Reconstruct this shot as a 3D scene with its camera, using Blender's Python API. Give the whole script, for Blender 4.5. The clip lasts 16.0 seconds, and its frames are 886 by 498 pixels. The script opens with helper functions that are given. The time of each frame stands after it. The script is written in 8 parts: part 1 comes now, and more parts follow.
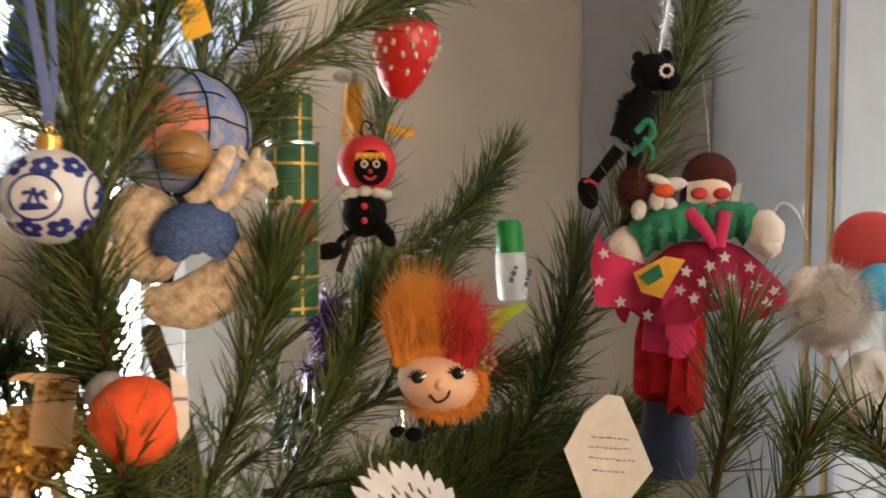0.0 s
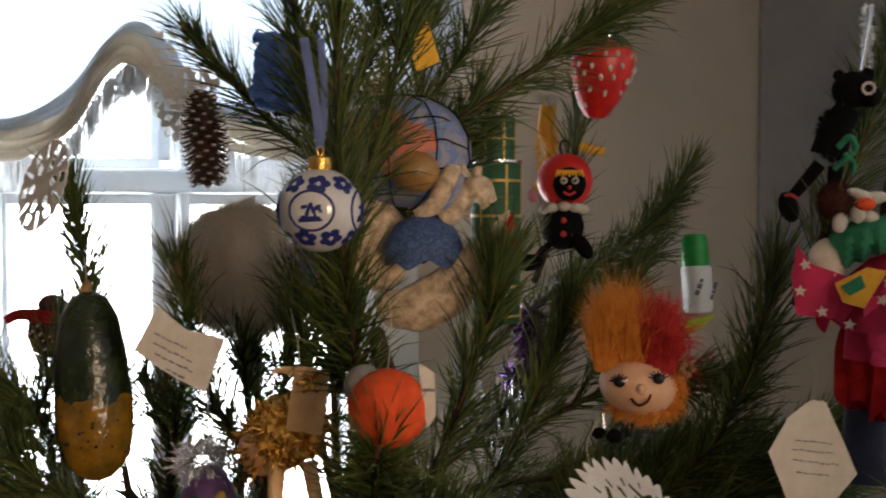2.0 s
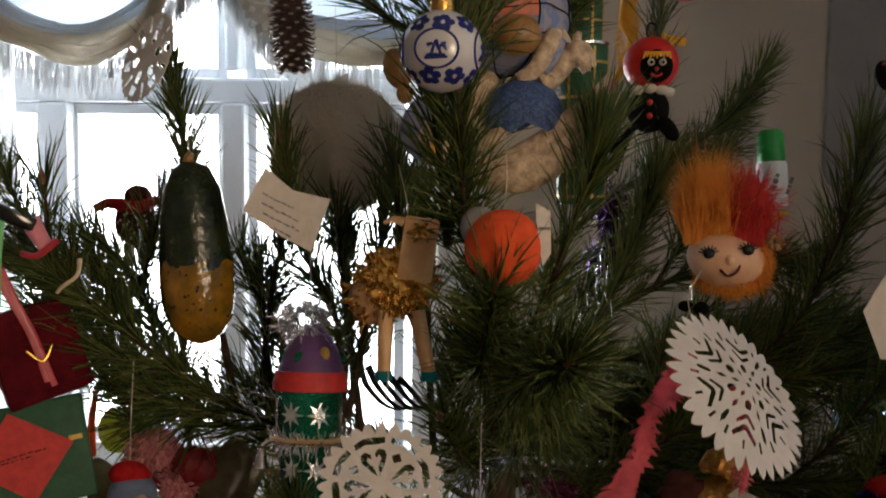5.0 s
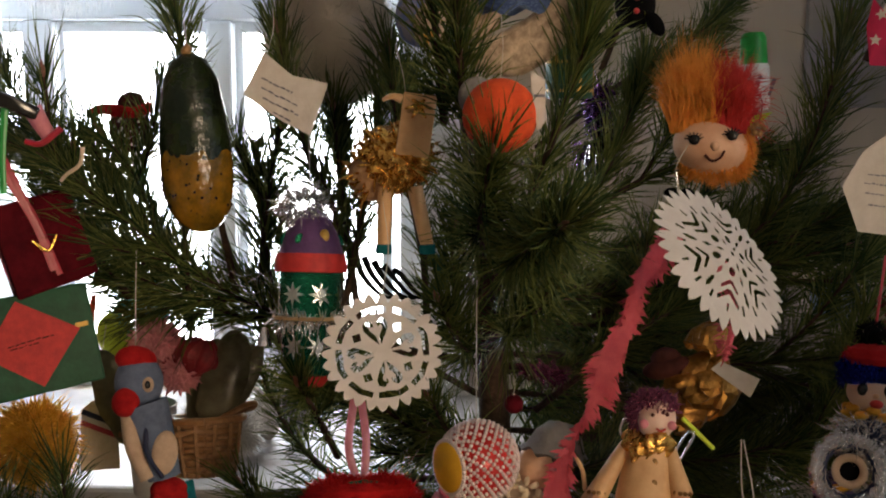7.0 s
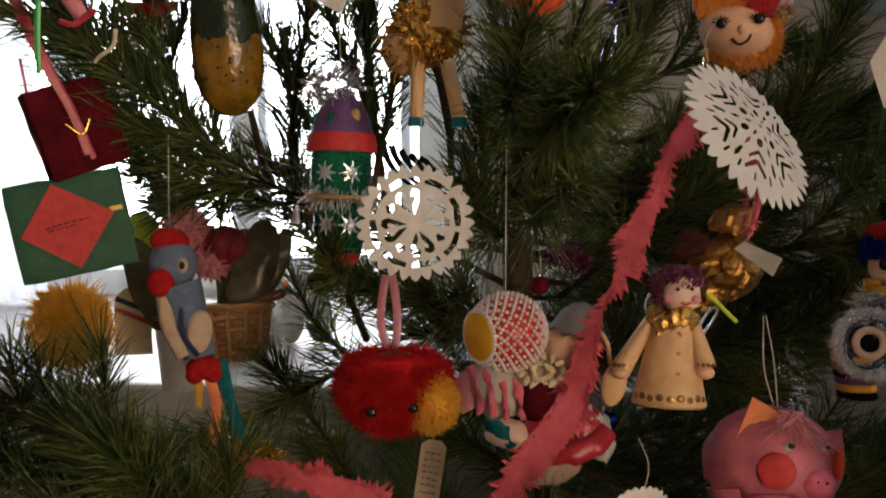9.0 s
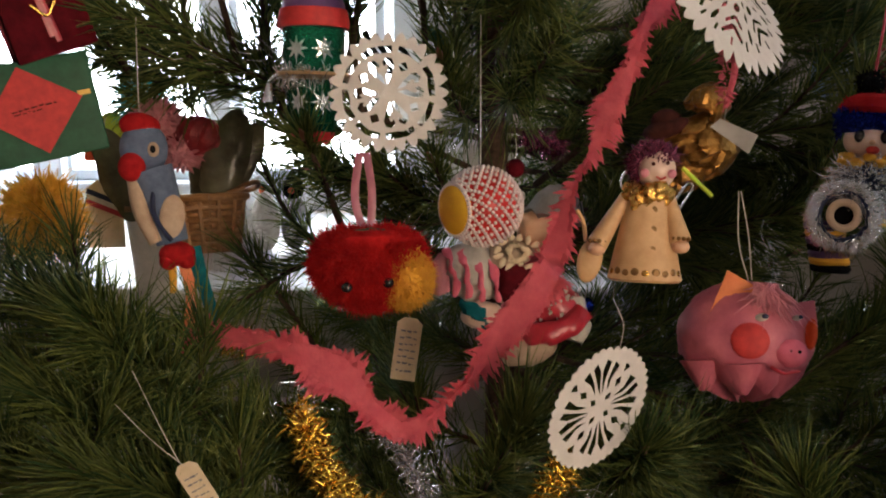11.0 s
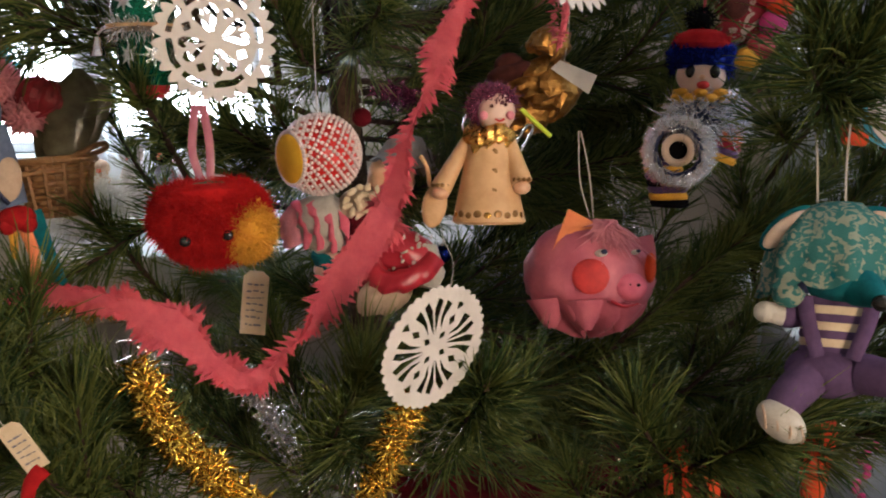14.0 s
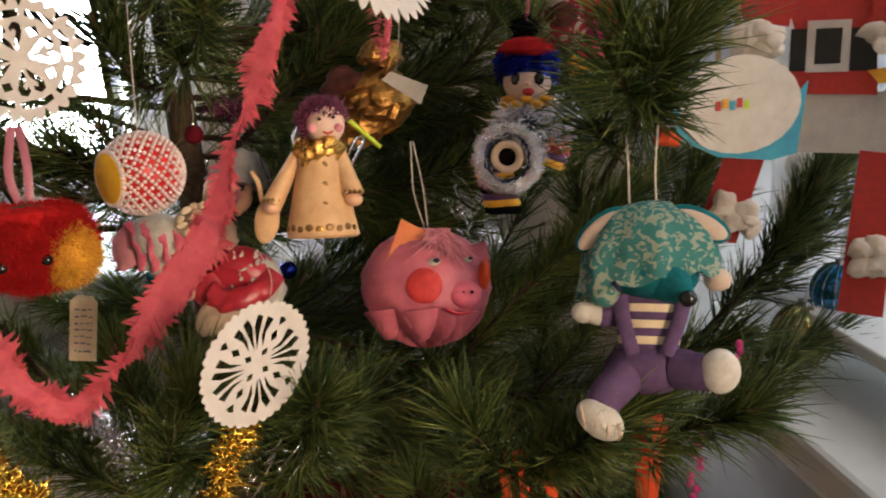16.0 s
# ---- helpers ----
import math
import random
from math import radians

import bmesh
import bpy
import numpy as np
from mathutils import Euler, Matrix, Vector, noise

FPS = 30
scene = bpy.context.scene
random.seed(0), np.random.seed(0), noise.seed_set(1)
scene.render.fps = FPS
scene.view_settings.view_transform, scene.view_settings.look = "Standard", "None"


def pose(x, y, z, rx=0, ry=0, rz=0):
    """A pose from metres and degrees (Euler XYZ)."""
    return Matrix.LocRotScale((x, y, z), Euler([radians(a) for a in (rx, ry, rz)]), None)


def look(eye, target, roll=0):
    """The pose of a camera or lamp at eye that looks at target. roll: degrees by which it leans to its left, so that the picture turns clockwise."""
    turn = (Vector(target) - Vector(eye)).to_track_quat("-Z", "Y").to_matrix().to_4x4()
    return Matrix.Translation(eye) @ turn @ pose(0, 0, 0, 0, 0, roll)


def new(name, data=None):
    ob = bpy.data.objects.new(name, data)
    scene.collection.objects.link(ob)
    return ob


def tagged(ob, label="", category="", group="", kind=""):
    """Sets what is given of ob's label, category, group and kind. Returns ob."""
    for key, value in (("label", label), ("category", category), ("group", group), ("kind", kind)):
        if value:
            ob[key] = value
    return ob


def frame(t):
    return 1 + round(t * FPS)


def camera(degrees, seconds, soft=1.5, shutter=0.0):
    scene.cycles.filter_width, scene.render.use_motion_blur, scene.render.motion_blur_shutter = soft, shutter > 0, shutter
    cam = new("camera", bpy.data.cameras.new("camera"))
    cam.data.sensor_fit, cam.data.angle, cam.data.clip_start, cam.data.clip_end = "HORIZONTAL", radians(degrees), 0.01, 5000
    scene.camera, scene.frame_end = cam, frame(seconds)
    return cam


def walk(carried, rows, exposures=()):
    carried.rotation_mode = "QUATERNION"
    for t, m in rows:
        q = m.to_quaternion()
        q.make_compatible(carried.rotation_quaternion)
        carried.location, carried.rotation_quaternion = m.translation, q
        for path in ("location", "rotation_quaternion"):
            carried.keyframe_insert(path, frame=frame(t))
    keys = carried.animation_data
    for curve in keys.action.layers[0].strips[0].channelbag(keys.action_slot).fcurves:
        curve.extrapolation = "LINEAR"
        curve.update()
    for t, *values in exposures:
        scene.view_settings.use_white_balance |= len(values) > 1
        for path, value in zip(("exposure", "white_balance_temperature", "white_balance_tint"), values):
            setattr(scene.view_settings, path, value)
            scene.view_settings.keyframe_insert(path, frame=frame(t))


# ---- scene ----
cam = camera(46.5, 16.0, 1.9, 0.5)
PATH = [
    (0, (0.074, -0.035, 1.544), (0.336, 1.945, 1.439), 0.4),
    (0.5, (0.072, -0.1, 1.552), (0.241, 1.891, 1.465), 0.1),
    (1, (0.058, -0.104, 1.552), (0.168, 1.892, 1.481), 0.1),
    (1.5, (0.036, -0.106, 1.548), (0.08, 1.892, 1.479), -0.0),
    (2, (0.015, -0.102, 1.541), (-0.013, 1.896, 1.468), 0.2),
    (2.5, (-0.001, -0.104, 1.534), (-0.085, 1.893, 1.456), 0.0),
    (3, (-0.011, -0.11, 1.524), (-0.143, 1.884, 1.435), 0.1),
    (3.5, (-0.024, -0.114, 1.512), (-0.158, 1.878, 1.41), 0.4),
    (6, (-0.051, -0.148, 1.432), (-0.114, 1.838, 1.203), 0.4),
    (6.5, (-0.055, -0.158, 1.42), (-0.11, 1.825, 1.165), 0.3),
    (7, (-0.057, -0.172, 1.407), (-0.111, 1.808, 1.128), 0.2),
    (7.5, (-0.064, -0.18, 1.394), (-0.112, 1.796, 1.09), 0.3),
    (8, (-0.07, -0.186, 1.378), (-0.122, 1.785, 1.047), 0.2),
    (8.5, (-0.075, -0.195, 1.365), (-0.141, 1.771, 1.004), 0.5),
    (9, (-0.077, -0.201, 1.35), (-0.146, 1.759, 0.956), 0.2),
    (11.5, (-0.071, -0.21, 1.278), (-0.08, 1.718, 0.747), -0.1),
    (12, (-0.064, -0.214, 1.272), (-0.056, 1.708, 0.721), -0.3),
    (12.5, (-0.05, -0.217, 1.269), (-0.022, 1.703, 0.71), -0.5),
    (13, (-0.036, -0.212, 1.27), (0.023, 1.705, 0.704), -1.1),
    (13.5, (-0.019, -0.212, 1.268), (0.076, 1.704, 0.702), -1.2),
    (14, (-0.004, -0.213, 1.265), (0.132, 1.701, 0.701), -1.2),
    (14.5, (0.007, -0.213, 1.263), (0.189, 1.699, 0.704), -1.4),
    (15, (0.024, -0.214, 1.257), (0.255, 1.696, 0.71), -1.8),
    (15.5, (0.046, -0.215, 1.257), (0.32, 1.69, 0.716), -2.0),
    (16, (0.064, -0.218, 1.259), (0.386, 1.68, 0.718), -2.1),
]
EXPOSURES = [(0.0, 0.75, 6700, 10), (0.5, 0.55, 6600, 10), (1.0, 0.35, 6500, 10), (1.5, 0.0, 6493, 10), (2.0, -0.45, 6487, 10), (2.5, -0.75, 6481, 10), (3.5, -0.95, 6468, 10), (6.0, -0.45, 6437, 10), (9.0, -0.3, 6400, 10), (11.5, 0.1, 6050, 10), (14.0, 0.4, 5900, 10), (15.0, 0.5, 6075, 10), (16.0, 0.6, 6250, 10)]
walk(cam, [(t, look(eye, target, roll)) for t, eye, target, roll in PATH], EXPOSURES)

# ---- world and lights ----
world = bpy.data.worlds.new("sky")
scene.world = world
world.use_nodes = True
wn = world.node_tree.nodes
sky = wn.new("ShaderNodeTexSky")
sky.sky_type, sky.sun_disc, sky.sun_elevation, sky.sun_rotation = "NISHITA", False, radians(18), radians(150)
wn["Background"].inputs["Strength"].default_value = 0.12
world.node_tree.links.new(sky.outputs[0], wn["Background"].inputs["Color"])


def area_lamp(name, eye, target, sx, sy, watts, colour):
    data = bpy.data.lights.new(name, "AREA")
    data.shape, data.size, data.size_y, data.energy, data.color = "RECTANGLE", sx, sy, watts, colour
    ob = new(name, data)
    ob.matrix_world = look(eye, target)
    return ob


WX_MID = (-0.9710, 1.9200, 1.5600)[0] + 0.26
# daylight of the window behind the tree, then two added lamps with unseen sources
area_lamp("window_daylight", (WX_MID, 2.1, 1.45), (-0.5, 0.0, 1.2), 1.04, 1.35, 52, (0.93, 0.97, 1.0))
# warm front light from behind the camera, its kind of source assumed
area_lamp("room_window_daylight", (2.05, -2.95, 1.65), (0.2, 0.8, 1.2), 1.5, 1.5, 205, (1.0, 0.78, 0.56))
# side window out of view, placed to brighten the side sill
area_lamp("side_window_daylight", (0.95, 0.6, 1.55), (0.2, 0.6, 1.0), 0.7, 1.3, 2.0, (0.93, 0.97, 1.0))


# ---- materials ----
def surface(name, a, b=None, scale=40.0, rough=0.7, metal=0.0, bump=0.15, fine=400.0, sheen=0.0, through_light=0.0, glass=0.0, island=False, coat=0.0):
    """A procedural surface: two colours mottled at one scale, fine relief at another."""
    m = bpy.data.materials.new(name)
    m.use_nodes = True
    n, l = m.node_tree.nodes, m.node_tree.links
    p = n["Principled BSDF"]
    b = b or tuple(c * 0.75 for c in a)
    co = n.new("ShaderNodeTexCoord")
    big = n.new("ShaderNodeTexNoise")
    big.inputs["Scale"].default_value, big.inputs["Detail"].default_value, big.inputs["Roughness"].default_value = scale, 5, 0.65
    l.new(co.outputs["Object"], big.inputs["Vector"])
    ramp = n.new("ShaderNodeMapRange")
    ramp.inputs["From Min"].default_value, ramp.inputs["From Max"].default_value = 0.32, 0.68
    if island:
        geo = n.new("ShaderNodeNewGeometry")
        add = n.new("ShaderNodeMath")
        add.operation = "MULTIPLY_ADD"
        add.inputs[1].default_value, add.inputs[2].default_value = 0.5, 0.0
        l.new(geo.outputs["Random Per Island"], add.inputs[0])
        half = n.new("ShaderNodeMath")
        half.operation = "MULTIPLY_ADD"
        half.inputs[1].default_value = 0.5
        l.new(big.outputs["Fac"], half.inputs[0])
        l.new(add.outputs[0], half.inputs[2])
        l.new(half.outputs[0], ramp.inputs["Value"])
    else:
        l.new(big.outputs["Fac"], ramp.inputs["Value"])
    mix = n.new("ShaderNodeMix")
    mix.data_type = "RGBA"
    mix.inputs[6].default_value, mix.inputs[7].default_value = (*b, 1), (*a, 1)
    l.new(ramp.outputs[0], mix.inputs[0])
    l.new(mix.outputs[2], p.inputs["Base Color"])
    p.inputs["Roughness"].default_value, p.inputs["Metallic"].default_value = rough, metal
    p.inputs["Sheen Weight"].default_value, p.inputs["Transmission Weight"].default_value, p.inputs["Coat Weight"].default_value = sheen, glass, coat
    if rough >= 0.9:
        p.inputs["Specular IOR Level"].default_value = 0.12
    if bump > 0:
        small = n.new("ShaderNodeTexNoise")
        small.inputs["Scale"].default_value, small.inputs["Detail"].default_value = fine, 3
        l.new(co.outputs["Object"], small.inputs["Vector"])
        bm = n.new("ShaderNodeBump")
        bm.inputs["Strength"].default_value, bm.inputs["Distance"].default_value = bump, 0.002
        l.new(small.outputs["Fac"], bm.inputs["Height"])
        l.new(bm.outputs[0], p.inputs["Normal"])
    if through_light > 0:
        tr = n.new("ShaderNodeBsdfTranslucent")
        l.new(mix.outputs[2], tr.inputs["Color"])
        both = n.new("ShaderNodeMixShader")
        both.inputs[0].default_value = through_light
        l.new(p.outputs[0], both.inputs[1])
        l.new(tr.outputs[0], both.inputs[2])
        l.new(both.outputs[0], n["Material Output"].inputs["Surface"])
    return m


def glow(name, colour, strength):
    m = bpy.data.materials.new(name)
    m.use_nodes = True
    p = m.node_tree.nodes["Principled BSDF"]
    p.inputs["Base Color"].default_value = (0, 0, 0, 1)
    p.inputs["Emission Color"].default_value, p.inputs["Emission Strength"].default_value = (*colour, 1), strength
    return m


M = {
    "needle": surface("pine needle", (0.18, 0.205, 0.05), (0.045, 0.085, 0.026), 9, 0.27, 0, 0, island=True, through_light=0.36),
    "bud": surface("resinous bud", (0.26, 0.11, 0.05), (0.14, 0.05, 0.025), 200, 0.5, 0, 0.4, 600),
    "bark": surface("pine bark", (0.10, 0.062, 0.038), (0.03, 0.02, 0.014), 120, 0.9, 0, 0.7, 300),
    "wall": surface("beige wall", (0.62, 0.53, 0.43), (0.55, 0.47, 0.38), 3, 0.85, 0, 0.1, 90),
    "blue_wall": surface("pale blue wall", (0.62, 0.66, 0.72), (0.57, 0.61, 0.67), 4, 0.6, 0, 0.08, 90),
    "gilt": surface("gilt line", (0.62, 0.45, 0.22), (0.5, 0.34, 0.15), 30, 0.4, 0.3, 0.1),
    "white": surface("white paint", (0.80, 0.80, 0.78), (0.72, 0.72, 0.70), 6, 0.45, 0, 0.06, 60),
    # white paint darkened, with the cluttered sill's shade put into the colour
    "old_white": surface("aged white paint", (0.50, 0.48, 0.46), (0.36, 0.34, 0.33), 9, 0.5, 0, 0.1, 60),
    # window frame white, lifted and blued to carry the daylight's glare
    "cool_white": surface("cool white gloss paint", (0.84, 0.88, 0.92), (0.78, 0.82, 0.86), 6, 0.4, 0, 0.05, 60),
    "fringe": surface("white fringe thread", (0.88, 0.89, 0.90), (0.80, 0.81, 0.82), 60, 0.8, 0, 0, through_light=0.8),
    "grey": surface("grey board", (0.36, 0.34, 0.33), (0.30, 0.285, 0.28), 6, 0.7, 0, 0.1, 60),
    "floor": surface("dark floor", (0.16, 0.11, 0.075), (0.10, 0.065, 0.045), 8, 0.5, 0, 0.1, 60),
    "curtain": surface("white blind fabric", (0.68, 0.75, 0.82), (0.60, 0.67, 0.74), 10, 0.9, 0, 0.25, 700, through_light=0.42),
    "hem": surface("cream hem fabric", (0.80, 0.76, 0.69), (0.70, 0.65, 0.57), 20, 0.55, 0, 0.3, 500, sheen=0.2, through_light=0.62),
    "outside": glow("overcast daylight", (0.93, 0.97, 1.0), 8.0),
    "glass": surface("window glass", (1, 1, 1), (0.98, 0.98, 0.98), 5, 0.0, 0, 0, glass=1.0),
    "maroon": surface("dark red foil paper", (0.12, 0.006, 0.012), (0.05, 0.003, 0.006), 30, 0.92, 0, 0.3, 120),
}


# ---- geometry helpers ----
def thing(name, place, label, category, group="", kind="", turn=(0, 0, 0)):
    ob = new(name)
    ob.empty_display_size = 0.02
    ob.matrix_basis = pose(*place, *turn)
    return tagged(ob, label, category, group, kind)


def part(name, bm, material, parent=None, label="", u=1.0, smooth=True):
    """Links a bmesh, scaled by u, as one mesh object under its thing or part."""
    if u != 1.0:
        bmesh.ops.scale(bm, vec=(u, u, u), verts=bm.verts)
    bmesh.ops.recalc_face_normals(bm, faces=bm.faces)
    me = bpy.data.meshes.new(name)
    bm.to_mesh(me)
    bm.free()
    me.materials.append(M[material] if isinstance(material, str) else material)
    if smooth:
        me.polygons.foreach_set("use_smooth", [True] * len(me.polygons))
        me.set_sharp_from_angle(angle=radians(40))
    ob = new(name, me)
    if parent:
        ob.parent = parent
    return tagged(ob, label)


def moved(bm, verts, m):
    bmesh.ops.transform(bm, matrix=m, verts=verts)


def ell(bm, c, r, seg=24, rings=14, turn=(0, 0, 0)):
    r = (r, r, r) if not isinstance(r, tuple) else r
    v = bmesh.ops.create_uvsphere(bm, u_segments=seg, v_segments=rings, radius=1)["verts"]
    moved(bm, v, pose(*c, *turn) @ Matrix.Diagonal((*r, 1)))
    return bm


def rod(bm, a, b, r0, r1=None, seg=12):
    a, b = Vector(a), Vector(b)
    r1 = r0 if r1 is None else r1
    v = bmesh.ops.create_cone(bm, cap_ends=True, segments=seg, radius1=r0, radius2=max(r1, 1e-6), depth=(b - a).length)["verts"]
    moved(bm, v, Matrix.Translation((a + b) / 2) @ (b - a).to_track_quat("Z", "Y").to_matrix().to_4x4())
    return bm


def block(bm, c, s, bevel=0.0, turn=(0, 0, 0)):
    v = bmesh.ops.create_cube(bm, size=1)["verts"]
    moved(bm, v, pose(*c, *turn) @ Matrix.Diagonal((*s, 1)))
    if bevel:
        edges = list({e for q in v for e in q.link_edges})
        bmesh.ops.bevel(bm, geom=edges, offset=bevel, segments=2, affect="EDGES", profile=0.5)
    return bm


def curve(points, n):
    """A smooth line of n points through the given ones."""
    p = [Vector(q) for q in points]
    p = [2 * p[0] - p[1], *p, 2 * p[-1] - p[-2]]
    out = []
    for i in range(n):
        s = i / (n - 1) * (len(p) - 3)
        j = min(int(s), len(p) - 4)
        t = s - j
        a, b, c, d = p[j : j + 4]
        out.append(0.5 * (2 * b + (c - a) * t + (2 * a - 5 * b + 4 * c - d) * t * t + (3 * b - a - 3 * c + d) * t**3))
    return out


def tube(bm, points, r0, r1=None, n=16, seg=8, flat=1.0):
    """A swept, tapered tube; flat squeezes it across."""
    r1 = r0 if r1 is None else r1
    line = curve(points, n)
    up = Vector((0.02, -1, 0.13))
    last = None
    for i, q in enumerate(line):
        d = (line[min(i + 1, n - 1)] - line[max(i - 1, 0)]).normalized()
        side = d.cross(up)
        side = side.normalized() if side.length > 1e-4 else Vector((1, 0, 0))
        top = side.cross(d).normalized()
        r = r0 + (r1 - r0) * i / (n - 1)
        ring = [bm.verts.new(q + r * (side * math.cos(2 * math.pi * k / seg) + top * flat * math.sin(2 * math.pi * k / seg))) for k in range(seg)]
        if last:
            for k in range(seg):
                bm.faces.new((last[k], last[(k + 1) % seg], ring[(k + 1) % seg], ring[k]))
        else:
            bm.faces.new(ring)
        last = ring
    bm.faces.new(last)
    return bm


def sweep(bm, points, radii, n=30, seg=14, flat=1.0):
    """A swept tube whose radius follows a list of its own."""
    rad = curve([(r, 0, 0) for r in radii], n)
    tube(bm, points, 1.0, 1.0, n, seg, 1.0)
    line = curve(points, n)
    bm.verts.ensure_lookup_table()
    first = len(bm.verts) - n * seg
    for i in range(n):
        for k in range(seg):
            v = bm.verts[first + i * seg + k]
            off = (v.co - line[i]) * max(rad[i].x, 0.5)
            off.y *= flat
            v.co = line[i] + off
    return bm


def lathe(bm, profile, c=(0, 0, 0), seg=28, turn=(0, 0, 0), squash=1.0):
    """Turns a profile of (radius, height) round the upright axis."""
    rings = []
    made = []
    for r, z in profile:
        ring = [bm.verts.new((r * math.cos(2 * math.pi * k / seg), squash * r * math.sin(2 * math.pi * k / seg), z)) for k in range(seg)] if r > 1e-6 else [bm.verts.new((0, 0, z))]
        rings.append(ring)
        made += ring
    for a, b in zip(rings, rings[1:]):
        for k in range(seg):
            f = [a[k % len(a)], a[(k + 1) % len(a)], b[(k + 1) % len(b)], b[k % len(b)]]
            f = list(dict.fromkeys(f))
            if len(f) > 2:
                bm.faces.new(f)
    for ring in (rings[0], rings[-1]):
        if len(ring) > 2:
            bm.faces.new(ring)
    moved(bm, made, pose(*c, *turn))
    return bm


def slab(bm, outline, thick, holes=(), c=(0, 0, 0), turn=(0, 0, 0)):
    """A flat cut-out with holes, in the plane of x and z, of some thickness."""
    made, edges = [], []
    for loop in (outline, *holes):
        v = [bm.verts.new((x, 0, z)) for x, z in loop]
        made += v
        edges += [bm.edges.new((v[i], v[(i + 1) % len(v)])) for i in range(len(v))]
    faces = [g for g in bmesh.ops.triangle_fill(bm, edges=edges, use_beauty=True)["geom"] if isinstance(g, bmesh.types.BMFace)]
    more = bmesh.ops.extrude_face_region(bm, geom=faces)["geom"]
    top = [g for g in more if isinstance(g, bmesh.types.BMVert)]
    bmesh.ops.translate(bm, verts=top, vec=(0, thick, 0))
    moved(bm, made + top, pose(*c, *turn))
    return bm


def disc(bm, c, r, thick, seg=20, turn=(0, 0, 0), rz=None):
    rz = rz or r
    return slab(bm, [(r * math.cos(2 * math.pi * k / seg), rz * math.sin(2 * math.pi * k / seg)) for k in range(seg)], thick, (), c, turn)


def spikes(name, base, way, length, radius, material, parent, label="", bend=0.12, rng=None, kind=""):
    """Many thin pointed blades (needles, hairs, tinsel) as one mesh."""
    rng = rng or np.random.default_rng(len(base))
    n = len(base)
    way = way / np.linalg.norm(way, axis=1, keepdims=True)
    ref = np.where(np.abs(way[:, 2:3]) < 0.9, np.array([[0.0, 0, 1]]), np.array([[1.0, 0, 0]]))
    s = np.cross(way, ref)
    s /= np.linalg.norm(s, axis=1, keepdims=True)
    q = np.cross(way, s)
    curl = rng.normal(size=(n, 3)) * bend
    curl[:, 2] -= bend * 0.5
    length, radius = np.broadcast_to(length, n)[:, None], np.broadcast_to(radius, n)[:, None]
    mid = base + way * length * 0.7 + curl * length * 0.4
    tip = base + way * length + curl * length
    v = np.empty((n, 7, 3))
    for k in range(3):
        a = 2 * math.pi * k / 3
        off = (s * math.cos(a) + q * math.sin(a)) * radius
        v[:, k] = base + off
        v[:, 3 + k] = mid + off * 0.9
    v[:, 6] = tip
    quads = np.array([[0, 1, 4, 3], [1, 2, 5, 4], [2, 0, 3, 5]]).ravel()
    tris = np.array([[3, 4, 6], [4, 5, 6], [5, 3, 6]]).ravel()
    one = np.concatenate([quads, tris])
    loops = (one[None, :] + 7 * np.arange(n)[:, None]).ravel()
    sizes = np.tile([4, 4, 4, 3, 3, 3], n)
    me = bpy.data.meshes.new(name)
    me.vertices.add(7 * n)
    me.vertices.foreach_set("co", v.ravel())
    me.loops.add(len(loops))
    me.loops.foreach_set("vertex_index", loops)
    me.polygons.add(len(sizes))
    me.polygons.foreach_set("loop_start", np.concatenate([[0], np.cumsum(sizes)[:-1]]))
    me.polygons.foreach_set("use_smooth", np.ones(len(sizes), bool))
    me.update(calc_edges=True)
    me.materials.append(M[material] if isinstance(material, str) else material)
    ob = new(name, me)
    if parent:
        ob.parent = parent
    return tagged(ob, label, "", "", kind)


def on_ball(rng, n, c, r):
    """Points spread over an ellipsoid, with their outward ways."""
    d = rng.normal(size=(n, 3))
    d /= np.linalg.norm(d, axis=1, keepdims=True)
    r = np.array(r if isinstance(r, tuple) else (r, r, r))
    return np.array(c) + d * r, d / r * r.mean()


# ---- the room ----
WALL_Y, SIDE_X = 1.92, 0.86


def setting(name, bm, material, label, category="wall", smooth=False):
    return tagged(part(name, bm, material, smooth=smooth), label, category, "", "structure")


bm = bmesh.new()
block(bm, (0.3, 0, -0.05), (5.4, 7.0, 0.1))
setting("floor", bm, "floor", "dark brown wooden floor of the room", "floor")
bm = bmesh.new()
block(bm, (0.3, 0, 2.85), (5.4, 7.0, 0.1))
setting("ceiling", bm, "white", "white painted ceiling of the room", "ceiling")
# the window wall, with its opening
WX0, WX1, WZ0, WZ1 = (-0.9710, 1.9200, 1.5600)[0] - 0.30, (-0.9710, 1.9200, 1.5600)[0] + 0.82, 0.80, 2.25
bm = bmesh.new()
block(bm, ((-2.2 + WX0) / 2, WALL_Y + 0.12, 1.4), (WX0 + 2.2, 0.24, 2.8))
block(bm, ((SIDE_X + 0.2 + WX1) / 2, WALL_Y + 0.12, 1.4), (SIDE_X + 0.2 - WX1, 0.24, 2.8))
block(bm, ((WX0 + WX1) / 2, WALL_Y + 0.12, WZ0 / 2), (WX1 - WX0, 0.24, WZ0))
block(bm, ((WX0 + WX1) / 2, WALL_Y + 0.12, (WZ1 + 2.8) / 2), (WX1 - WX0, 0.24, 2.8 - WZ1))
setting("wall_north", bm, "wall", "beige plastered wall with the window in it")
bm = bmesh.new()
block(bm, (SIDE_X + 0.06, 1.45, 1.4), (0.12, 0.94, 2.8))
block(bm, (SIDE_X + 0.06, 0.6, 0.4), (0.12, 0.76, 0.8))
